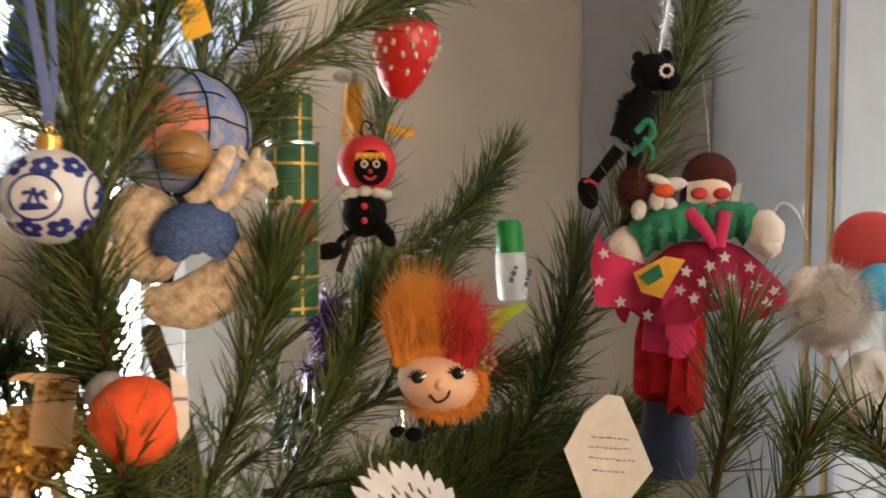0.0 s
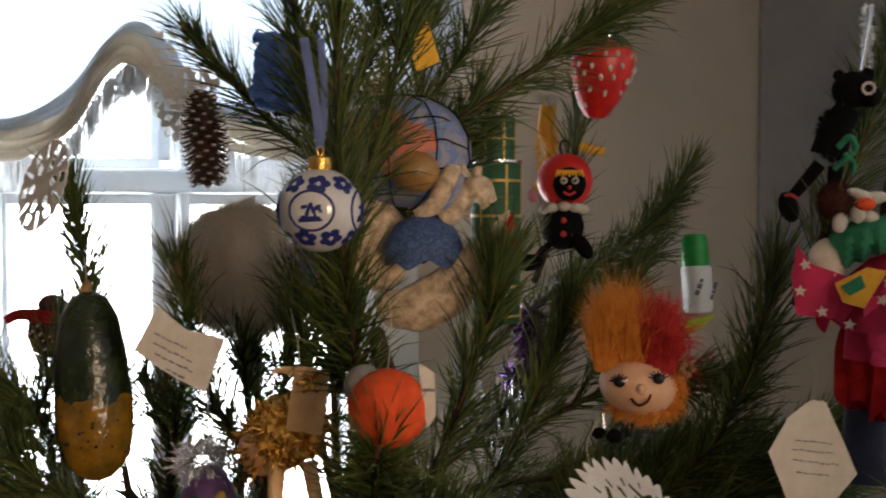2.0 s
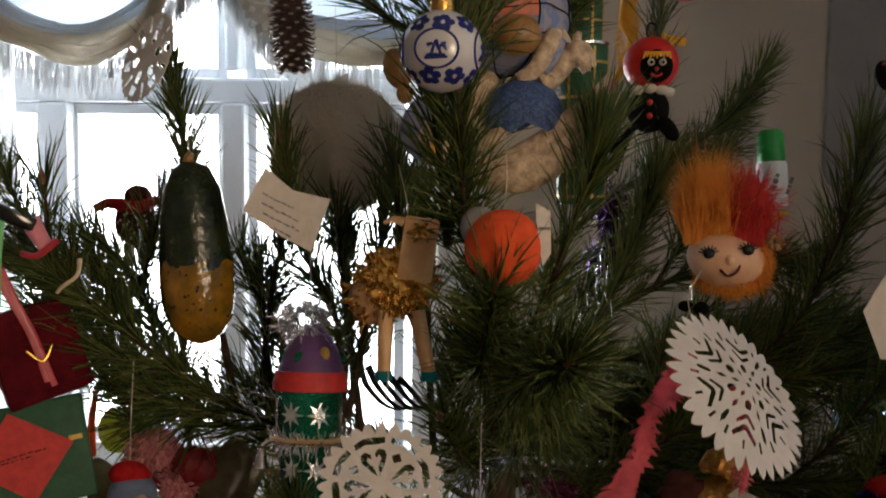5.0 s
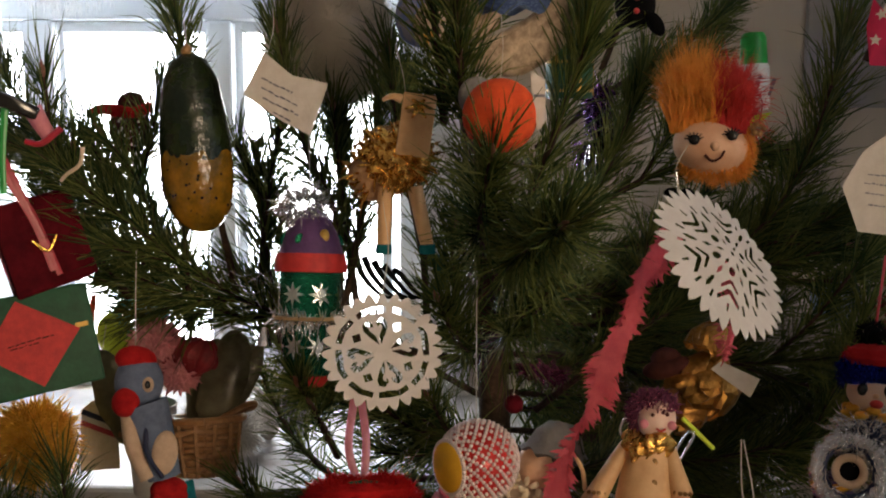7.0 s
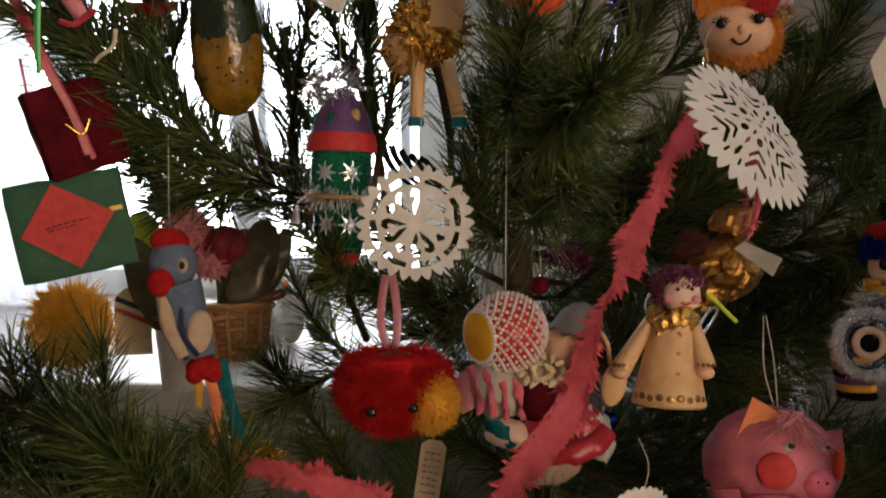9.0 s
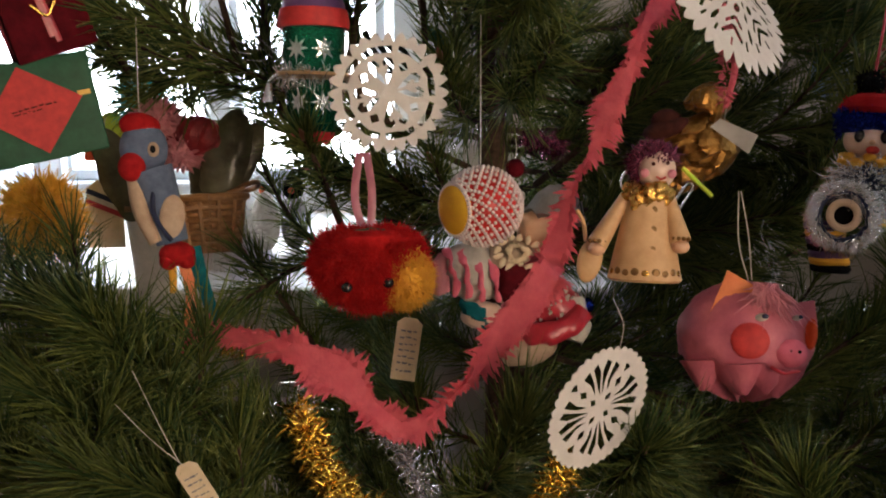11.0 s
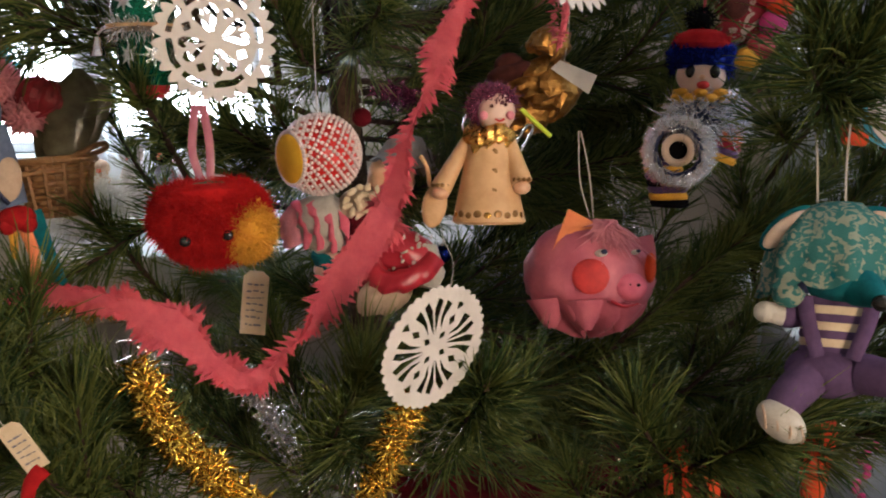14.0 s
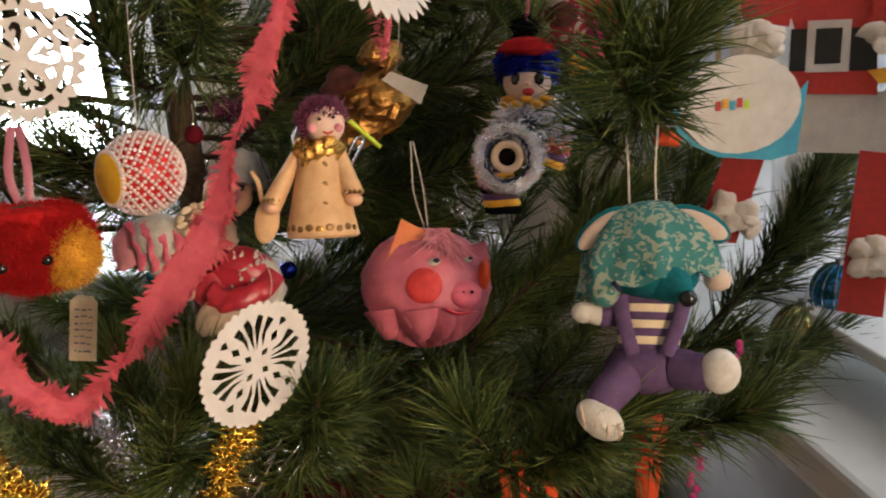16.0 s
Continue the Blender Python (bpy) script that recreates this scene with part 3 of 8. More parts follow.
branch([(0.5450, 0.9000, 0.7660), (0.6020, 0.8200, 0.9050), (0.6410, 0.7800, 1.0100)], 0.06, 2300, 40, 0.2, sides=2)
branch([(0.3850, 0.9500, 0.7780), (0.4720, 0.8500, 0.9070), (0.5260, 0.8000, 1.0450)], 0.06, 2300, 44, 0.2, sides=3)
branch([(0.1580, 0.9500, 0.7870), (0.0490, 0.7500, 0.8450), (-0.0320, 0.6600, 0.8210)], 0.066, 2000, 50, 0.2)
branch([(0.2030, 1.0000, 0.7140), (0.3290, 0.9000, 0.7450), (0.4690, 0.8000, 0.8160), (0.5380, 0.7500, 0.8560)], 0.06, 2200, 46, 0.1, sides=5)
branch([(-0.1620, 0.8500, 0.5610), (-0.2860, 0.6600, 0.8230), (-0.3540, 0.5800, 0.9260), (-0.4110, 0.5500, 0.9700)], 0.07, 2500, 46, 0.2, sides=4, reach=0.08)
branch([(-0.1900, 0.8500, 0.5220), (-0.2440, 0.7000, 0.7570), (-0.3090, 0.6200, 0.8620)], 0.07, 2400, 46, 0.2, sides=2, reach=0.08)
branch([(-0.0380, 1.0000, 0.5780), (-0.1380, 0.9500, 0.6570), (-0.2430, 0.9200, 0.7360)], 0.06, 1700, 46, 0.1, sides=3)
branch([(-0.0380, 1.0000, 0.5440), (-0.0960, 1.0000, 0.6790), (-0.1350, 1.0000, 0.8210)], 0.06, 1500, 40, 0.1, sides=2)
branch([(-0.0360, 1.0000, 0.7580), (0.0360, 1.0000, 0.8180), (0.0910, 1.0000, 0.8850)], 0.06, 1700, 44, 0.1, sides=2)
branch([(-0.2240, 1.0500, 0.9450), (-0.2970, 1.1500, 0.9740), (-0.3510, 1.2000, 1.0570)], 0.055, 1700, 44, 0.1)
branch([(-0.3670, 0.9500, 0.7890), (-0.4690, 0.8800, 0.8980), (-0.5490, 0.8200, 0.9550), (-0.6090, 0.8000, 0.9930)], 0.062, 2200, 50, 0.1, sides=4, reach=0.09)
branch([(-0.4370, 0.9000, 0.7690), (-0.5100, 0.8000, 0.8870), (-0.5610, 0.7200, 0.9590)], 0.062, 2200, 52, 0.1, sides=3, reach=0.09)
branch([(0.0270, 1.0400, 1.1740), (0.1900, 1.0200, 1.1990), (0.3610, 0.9800, 1.2510)], 0.06, 1900, 46, 0.05, sides=7)
branch([(0.0270, 1.0200, 1.1150), (0.2110, 1.0000, 1.1080), (0.3820, 0.9400, 1.1360)], 0.06, 1900, 46, 0.05, sides=7)
branch([(0.0270, 1.0600, 1.2260), (0.2440, 1.1200, 1.2420), (0.4340, 1.0800, 1.2950)], 0.06, 1900, 46, 0.05, sides=5)
branch([(0.0620, 1.0000, 1.0230), (0.2310, 1.0000, 0.9970), (0.3950, 0.9200, 1.0510)], 0.06, 1900, 46, 0.05, sides=7)
branch([(-0.0290, 1.0400, 0.6910), (-0.1470, 1.1400, 0.6980), (-0.2900, 1.2000, 0.7460)], 0.06, 1700, 46, 0.05, sides=6)
branch([(-0.0290, 1.0400, 0.6070), (-0.1640, 1.1200, 0.6280), (-0.3160, 1.1800, 0.6650)], 0.06, 1700, 46, 0.05, sides=6)
branch([(-0.0200, 1.0600, 0.7960), (-0.0970, 1.1600, 0.8100), (-0.2150, 1.2200, 0.8080)], 0.06, 1600, 46, 0.05, sides=4)
branch([(0.5480, 0.8600, 0.8120), (0.6230, 0.8000, 0.9490), (0.6650, 0.7800, 1.0450)], 0.06, 2200, 42, 0.1, sides=2)
# boughs before the window and round the trunk
branch([(-0.0300, 1.0400, 1.0500), (-0.1500, 1.0900, 1.1000), (-0.2400, 1.1200, 1.1300), (-0.3200, 1.1500, 1.1700)], 0.064, 1500, 44, 0.05, sides=4)
branch([(-0.3190, 0.9600, 1.1920), (-0.4200, 1.0200, 1.1700), (-0.5000, 1.0600, 1.1900)], 0.064, 1900, 42, 0.05, sides=5, reach=0.1)
branch([(-0.0820, 0.7600, 1.3900), (-0.0850, 0.7300, 1.4400), (-0.0950, 0.7100, 1.5200)], 0.066, 2400, 44, 0.0)
branch([(-0.4200, 1.0200, 1.2000), (-0.4300, 1.0000, 1.3000), (-0.4700, 0.9800, 1.3700)], 0.062, 1900, 42, 0.0, sides=2, reach=0.08)
branch([(-0.3000, 1.0000, 1.2000), (-0.2900, 1.0000, 1.3000), (-0.2700, 0.9800, 1.3800)], 0.062, 1900, 42, 0.0, sides=1, reach=0.08)
branch([(-0.2000, 0.9800, 1.1800), (-0.1700, 0.9500, 1.3200), (-0.1550, 0.9500, 1.4100)], 0.062, 1900, 42, 0.1)
branch([(-0.1100, 0.9400, 1.2500), (-0.1350, 0.9200, 1.3800), (-0.1450, 0.9300, 1.4600)], 0.062, 2000, 42, 0.1)
branch([(-0.3700, 0.9500, 1.2000), (-0.3750, 0.9600, 1.2700), (-0.3500, 0.9800, 1.3400)], 0.062, 1800, 42, 0.0)
for z, x, y, up in ((0.98, 0.10, 0.86, 0.07), (1.02, -0.10, 0.88, 0.08), (1.13, -0.09, 0.86, 0.08), (1.17, 0.03, 0.82, 0.07), (1.22, -0.07, 0.88, 0.06)):
    branch([(-0.026, 1.02, z), (x * 0.5 - 0.02, (1.02 + y) / 2, z + 0.01), (x, y, z + up)], 0.064, 2200, 46, 0.1, sides=2, reach=0.09)
# boughs deeper in the tree
for k in range(36):
    z = 0.38 + 0.84 * (k + 0.5) / 36
    turn_to = radians(-60 + 190 * RNG.random())
    if math.cos(turn_to) < 0.1 and RNG.random() < 0.4:
        turn_to = math.pi - turn_to
    if math.cos(turn_to) < 0 and z < 0.85 and k % 3:
        continue
    size = (0.58 - 0.26 * (z - 0.4)) * (0.7 + 0.5 * RNG.random())
    if z > 0.95 and math.sin(turn_to) < 0.35 and math.cos(turn_to) > 0:
        turn_to = radians(25 + 60 * RNG.random())
    way = Vector((math.cos(turn_to), math.sin(turn_to) * (0.75 if math.sin(turn_to) > 0 else 0.25), 0))
    a = TRUNK + Vector((0, 0, z))
    branch([a, a + way * size * 0.5 + Vector((0, 0, -0.02)), a + way * size + Vector((0, 0, 0.05))], 0.062, 1200, 46, 0.03, sides=3, r=0.004)
# ---- materials of the ornaments ----
for key, args in {
    "paper": ((0.66, 0.60, 0.54), (0.56, 0.50, 0.44), 60, 0.85, 0, 0.15, 500),
    "cream": ((0.74, 0.60, 0.42), (0.62, 0.48, 0.30), 80, 0.8, 0, 0.2, 500),
    "ink": ((0.22, 0.21, 0.24), (0.14, 0.13, 0.17), 200, 0.7, 0, 0),
    "red": ((0.62, 0.035, 0.03), (0.42, 0.02, 0.02), 90, 0.6, 0, 0.25, 900),
    "plush_red": ((0.66, 0.02, 0.018), (0.36, 0.008, 0.012), 70, 0.95, 0, 0.6, 1400),
    "rose_red": ((0.30, 0.012, 0.02), (0.14, 0.005, 0.01), 60, 0.55, 0, 0.4, 300),
    "red_felt": ((0.50, 0.018, 0.018), (0.28, 0.008, 0.012), 90, 0.95, 0, 0.6, 1400),
    "strawberry": ((0.62, 0.022, 0.015), (0.45, 0.01, 0.01), 60, 0.35, 0, 0.3, 300),
    "orange": ((0.78, 0.09, 0.012), (0.62, 0.055, 0.008), 90, 0.85, 0, 0.5, 1200),
    "black": ((0.006, 0.0055, 0.006), (0.003, 0.003, 0.0035), 300, 0.95, 0, 0.8, 1500),
    "gloss_black": ((0.012, 0.012, 0.012), (0.01, 0.01, 0.01), 30, 0.12, 0, 0),
    "white_felt": ((0.66, 0.61, 0.54), (0.52, 0.47, 0.40), 120, 0.95, 0, 0.6, 1300),
    "cotton": ((0.70, 0.62, 0.54), (0.62, 0.53, 0.45), 60, 1.0, 0, 0.5, 500),
    "skin": ((0.76, 0.46, 0.29), (0.68, 0.37, 0.22), 60, 0.45, 0, 0.1, 300),
    "pale_skin": ((0.80, 0.60, 0.48), (0.74, 0.50, 0.40), 60, 0.5, 0, 0.1, 300),
    "hair_orange": ((0.88, 0.36, 0.05), (0.74, 0.22, 0.02), 60, 0.75, 0, 0),
    "hair_red": ((0.66, 0.03, 0.025), (0.46, 0.012, 0.014), 90, 0.6, 0, 0),
    "yellow": ((0.80, 0.42, 0.03), (0.66, 0.29, 0.02), 80, 0.75, 0, 0.3, 700),
    "yellow_paper": ((0.85, 0.47, 0.02), (0.76, 0.38, 0.015), 60, 0.6, 0, 0.15, 500),
    "lime": ((0.58, 0.70, 0.05), (0.45, 0.58, 0.03), 60, 0.6, 0, 0.2),
    "green_cap": ((0.02, 0.36, 0.06), (0.015, 0.28, 0.04), 60, 0.3, 0, 0.05),
    "green": ((0.02, 0.105, 0.05), (0.012, 0.065, 0.03), 50, 0.65, 0, 0.25, 200),
    "green_cloth": ((0.045, 0.24, 0.13), (0.025, 0.15, 0.08), 80, 0.9, 0, 0.5, 900),
    "glitter_green": ((0.02, 0.30, 0.16), (0.005, 0.07, 0.04), 1100, 0.22, 0.8, 0.9, 900),
    "gold": ((0.78, 0.48, 0.13), (0.50, 0.25, 0.05), 120, 0.22, 0.95, 0.7, 260),
    "bronze": ((0.30, 0.16, 0.05), (0.18, 0.09, 0.03), 200, 0.3, 0.6, 0.3),
    "gold_paint": ((0.62, 0.42, 0.10), (0.42, 0.24, 0.05), 200, 0.4, 0.5, 0.3),
    "silver": ((0.80, 0.79, 0.80), (0.55, 0.54, 0.56), 200, 0.16, 1.0, 0.2, 500),
    "tinsel_purple": ((0.42, 0.16, 0.36), (0.10, 0.12, 0.40), 300, 0.18, 0.95, 0.0),
    "tinsel_blue": ((0.02, 0.05, 0.45), (0.01, 0.02, 0.16), 300, 0.2, 0.9, 0.0),
    "tinsel_mauve": ((0.40, 0.13, 0.20), (0.20, 0.05, 0.12), 400, 0.25, 0.8, 0.0),
    "foil_brown": ((0.50, 0.25, 0.06), (0.22, 0.10, 0.02), 90, 0.28, 0.9, 0.9, 200),
    "tinsel_silver": ((0.95, 0.94, 0.96), (0.82, 0.81, 0.84), 300, 0.1, 0.97, 0.0),
    "porcelain": ((0.54, 0.52, 0.52), (0.46, 0.45, 0.47), 40, 0.12, 0, 0.02, 100),
    "cobalt": ((0.012, 0.018, 0.10), (0.025, 0.035, 0.18), 300, 0.15, 0, 0.05),
    "navy": ((0.015, 0.025, 0.08), (0.008, 0.012, 0.04), 60, 0.6, 0, 0.4, 400),
    "rose_blue": ((0.06, 0.15, 0.42), (0.03, 0.08, 0.26), 40, 0.6, 0, 0.4, 300),
    "blue_cloth": ((0.055, 0.11, 0.28), (0.03, 0.06, 0.18), 60, 0.75, 0, 0.5, 400),
    "mache_blue": ((0.17, 0.24, 0.46), (0.44, 0.36, 0.34), 70, 0.5, 0, 1.0, 120),
    "mache_orange": ((0.66, 0.13, 0.03), (0.26, 0.13, 0.13), 80, 0.5, 0, 1.0, 120),
    "mache_cream": ((0.72, 0.56, 0.39), (0.30, 0.20, 0.13), 110, 0.55, 0, 1.0, 110),
    "mache_brown": ((0.36, 0.19, 0.06), (0.20, 0.10, 0.03), 60, 0.4, 0, 0.5, 160),
    "cone": ((0.20, 0.105, 0.07), (0.10, 0.05, 0.035), 80, 0.7, 0, 0.4, 400),
    "frost": ((0.62, 0.56, 0.52), (0.45, 0.38, 0.34), 200, 0.6, 0, 0.3, 400),
    "cucumber": ((0.026, 0.036, 0.008), (0.002, 0.010, 0.009), 28, 0.24, 0, 0.8, 120),
    "cucumber_tip": ((0.32, 0.15, 0.01), (0.07, 0.05, 0.008), 34, 0.16, 0, 0.9, 110),
    "cork": ((0.46, 0.27, 0.14), (0.30, 0.16, 0.08), 90, 0.85, 0, 0.6, 300),
    "dowel": ((0.70, 0.44, 0.22), (0.58, 0.33, 0.15), 60, 0.55, 0, 0.1),
    "wicker": ((0.34, 0.17, 0.065), (0.20, 0.09, 0.03), 120, 0.55, 0, 0.3),
    "leaf_paper": ((0.17, 0.15, 0.085), (0.10, 0.09, 0.05), 40, 0.5, 0, 0.3, 120),
    "pink_paper": ((0.78, 0.17, 0.24), (0.66, 0.11, 0.18), 70, 0.75, 0, 0.3, 400),
    "pig_pink": ((0.62, 0.16, 0.20), (0.40, 0.08, 0.125), 22, 0.5, 0, 0.5, 130),
    "peach": ((0.85, 0.27, 0.10), (0.74, 0.20, 0.07), 40, 0.7, 0, 0.25, 300),
    "pink_felt": ((0.78, 0.32, 0.36), (0.62, 0.22, 0.27), 60, 0.9, 0, 0.4, 800),
    "star_cloth": ((0.62, 0.02, 0.10), (0.48, 0.015, 0.075), 60, 0.8, 0, 0.4, 900),
    "brown_felt": ((0.10, 0.03, 0.022), (0.055, 0.016, 0.014), 90, 0.95, 0, 0.7, 1200),
    "parrot_blue": ((0.17, 0.21, 0.31), (0.11, 0.14, 0.22), 90, 0.95, 0, 0.6, 1200),
    "tan_felt": ((0.60, 0.44, 0.32), (0.48, 0.34, 0.24), 90, 0.95, 0, 0.6, 1200),
    "purple": ((0.15, 0.07, 0.21), (0.10, 0.045, 0.14), 60, 0.4, 0, 0.3, 300),
    "mauve_cloth": ((0.13, 0.075, 0.16), (0.085, 0.05, 0.11), 70, 0.9, 0, 0.4, 900),
    "teal": ((0.012, 0.16, 0.18), (0.008, 0.09, 0.11), 70, 0.9, 0, 0.5, 900),
    "mint": ((0.04, 0.19, 0.18), (0.34, 0.37, 0.27), 60, 0.9, 0, 0.5, 900),
    "ear_cream": ((0.62, 0.48, 0.38), (0.50, 0.37, 0.29), 60, 0.9, 0, 0.5, 900),
    "aqua": ((0.04, 0.36, 0.50), (0.03, 0.26, 0.40), 50, 0.5, 0, 0.1),
    "grey_cloth": ((0.32, 0.30, 0.28), (0.22, 0.20, 0.19), 60, 0.9, 0, 0.5, 600),
    "crayon_red": ((0.50, 0.035, 0.025), (0.36, 0.03, 0.025), 160, 0.8, 0, 0.2, 600),
    "card_grey": ((0.56, 0.52, 0.48), (0.42, 0.39, 0.37), 30, 0.8, 0, 0.2, 300),
    "bead_white": ((0.72, 0.60, 0.58), (0.64, 0.52, 0.50), 100, 0.15, 0, 0),
    "thread": ((0.62, 0.55, 0.45), (0.5, 0.43, 0.35), 100, 0.8, 0, 0),
    "ribbon_pink": ((0.45, 0.16, 0.20), (0.34, 0.10, 0.14), 60, 0.4, 0, 0.1),
    "ribbon_red": ((0.50, 0.03, 0.05), (0.34, 0.015, 0.03), 60, 0.35, 0, 0.1),
    "gold_tinsel": ((0.84, 0.60, 0.12), (0.55, 0.32, 0.04), 120, 0.16, 0.9, 0.0),
    "bulb_blue": ((0.05, 0.30, 0.55), (0.03, 0.18, 0.4), 40, 0.08, 0.85, 0.0),
    "bulb_gold": ((0.50, 0.42, 0.10), (0.40, 0.36, 0.16), 40, 0.1, 0.8, 0.0),
    "magenta": ((0.62, 0.04, 0.22), (0.45, 0.02, 0.15), 80, 0.6, 0, 0.3),
}.items():
    M[key] = surface(key.replace("_", " "), *args)
M["feather"] = surface("turquoise feather", (0.10, 0.50, 0.46), (0.05, 0.34, 0.33), 60, 0.8, 0, 0, through_light=0.6)
M["carnation"] = surface("pale pink petal", (0.80, 0.36, 0.38), (0.66, 0.24, 0.27), 60, 0.8, 0, 0, through_light=0.45)
M["wool"] = surface("cream wool", (0.86, 0.77, 0.66), (0.76, 0.66, 0.55), 40, 1.0, 0, 0.9, 500, through_light=0.12)
def printed(name, ground, figure, scale, rough=0.9):
    """A cloth with sharp-edged figures printed on its ground colour."""
    m = surface(name, ground, ground, 40, rough, 0, 0.5, 900)
    n, l = m.node_tree.nodes, m.node_tree.links
    mix = n.new("ShaderNodeMix")
    mix.data_type = "RGBA"
    co, tex, edge = n.new("ShaderNodeTexCoord"), n.new("ShaderNodeTexNoise"), n.new("ShaderNodeMapRange")
    tex.inputs["Scale"].default_value, tex.inputs["Detail"].default_value, tex.inputs["Distortion"].default_value = scale, 2, 1.5
    edge.inputs["From Min"].default_value, edge.inputs["From Max"].default_value = 0.5, 0.54
    l.new(co.outputs["Object"], tex.inputs["Vector"])
    l.new(tex.outputs["Fac"], edge.inputs["Value"])
    l.new(edge.outputs[0], mix.inputs[0])
    mix.inputs[6].default_value, mix.inputs[7].default_value = (*ground, 1), (*figure, 1)
    l.new(mix.outputs[2], n["Principled BSDF"].inputs["Base Color"])
    return m


M["blue_paint"] = printed("speckled blue paint", (0.028, 0.06, 0.18), (0.07, 0.12, 0.27), 260, 0.6)
M["floral"] = printed("floral print", (0.22, 0.02, 0.03), (0.42, 0.33, 0.27), 70)
M["smoke_glass"] = surface("thin blue glass", (0.55, 0.70, 0.78), (0.45, 0.62, 0.72), 30, 0.06, 0, 0, glass=0.9)
M["mint"] = printed("printed mint cloth", (0.045, 0.17, 0.16), (0.27, 0.30, 0.23), 120)
M["mache_blue"] = printed("painted papier-mache", (0.14, 0.20, 0.40), (0.27, 0.26, 0.33), 60, 0.5)
M["blue_ribbon"] = surface("sheer blue ribbon", (0.20, 0.26, 0.50), (0.12, 0.17, 0.38), 60, 0.5, 0, 0.2, 400, through_light=0.5)
M["thin_paper"] = surface("thin white paper", (0.70, 0.65, 0.61), (0.62, 0.57, 0.53), 50, 0.85, 0, 0.1, 400, through_light=0.12)
M["crepe"] = surface("pink crepe paper", (0.80, 0.18, 0.21), (0.66, 0.11, 0.15), 60, 0.8, 0, 0.3, 400, through_light=0.15)
M["cellophane"] = surface("smoky cellophane", (0.22, 0.19, 0.11), (0.10, 0.085, 0.05), 30, 0.22, 0, 0.6, 60, through_light=0.4)


def B():
    return bmesh.new()


def hang(parent, u, points, r=0.9, material="thread", name="thread", flat=1.0):
    """A thread, wire or ribbon by which a thing hangs."""
    bm = B()
    tube(bm, points, r, r, 14, 6, flat)
    return part(name, bm, material, parent, "", u)


def fuzz(name, c, r, n, length, thick, material, parent, u, seed=1, cone=None, label="", bend=0.3):
    """Hairs over an ellipsoid; cone keeps those on one side."""
    rng = np.random.default_rng(seed)
    p, d = on_ball(rng, n, c, r)
    if cone is not None:
        keep = cone(p, d)
        p, d = p[keep], d[keep]
    d = d + rng.normal(0, 0.25, d.shape)
    return spikes(name, p * u, d, length * u * (0.6 + 0.6 * rng.random(len(p))), thick * u, material, parent, label, bend, rng)


def scribble(parent, u, rows, material="ink", y=-1.2, tilt=0.0, c=(0, 0), name="writing", face=None):
    """Bars for handwriting that cannot be read."""
    bm = B()
    ca, sa = math.cos(radians(tilt)), math.sin(radians(tilt))
    for x0, x1, z, h in rows:
        x = x0
        while x < x1:
            w = min(4 + 9 * random.random(), x1 - x)
            xm, zm = x + w / 2, z + random.uniform(-1, 1)
            block(bm, (c[0] + xm * ca - zm * sa, y, c[1] + xm * sa + zm * ca), (w, 0.5, h * random.uniform(0.6, 1.2)), 0, (0, -tilt, 0))
            x += w + 2.5
    return part(name, bm, material, parent, "", u, False)


def one_mesh(o):
    """Joins a doll's pieces into one plain mesh with several materials."""
    bm, mats = bmesh.new(), []
    for c in list(o.children_recursive):
        m = c.data.materials[0]
        if m not in mats:
            mats.append(m)
        n = len(bm.faces)
        bm.from_mesh(c.data)
        bm.faces.ensure_lookup_table()
        k = mats.index(m)
        for f in bm.faces[n:]:
            f.material_index = k
        bpy.data.objects.remove(c)
    name, m, tags = o.name, o.matrix_basis.copy(), (o["label"], o["category"])
    bpy.data.objects.remove(o)
    me = bpy.data.meshes.new(name)
    bm.to_mesh(me)
    bm.free()
    for q in mats:
        me.materials.append(q)
    ob = new(name, me)
    ob.matrix_basis = m
    return tagged(ob, *tags)


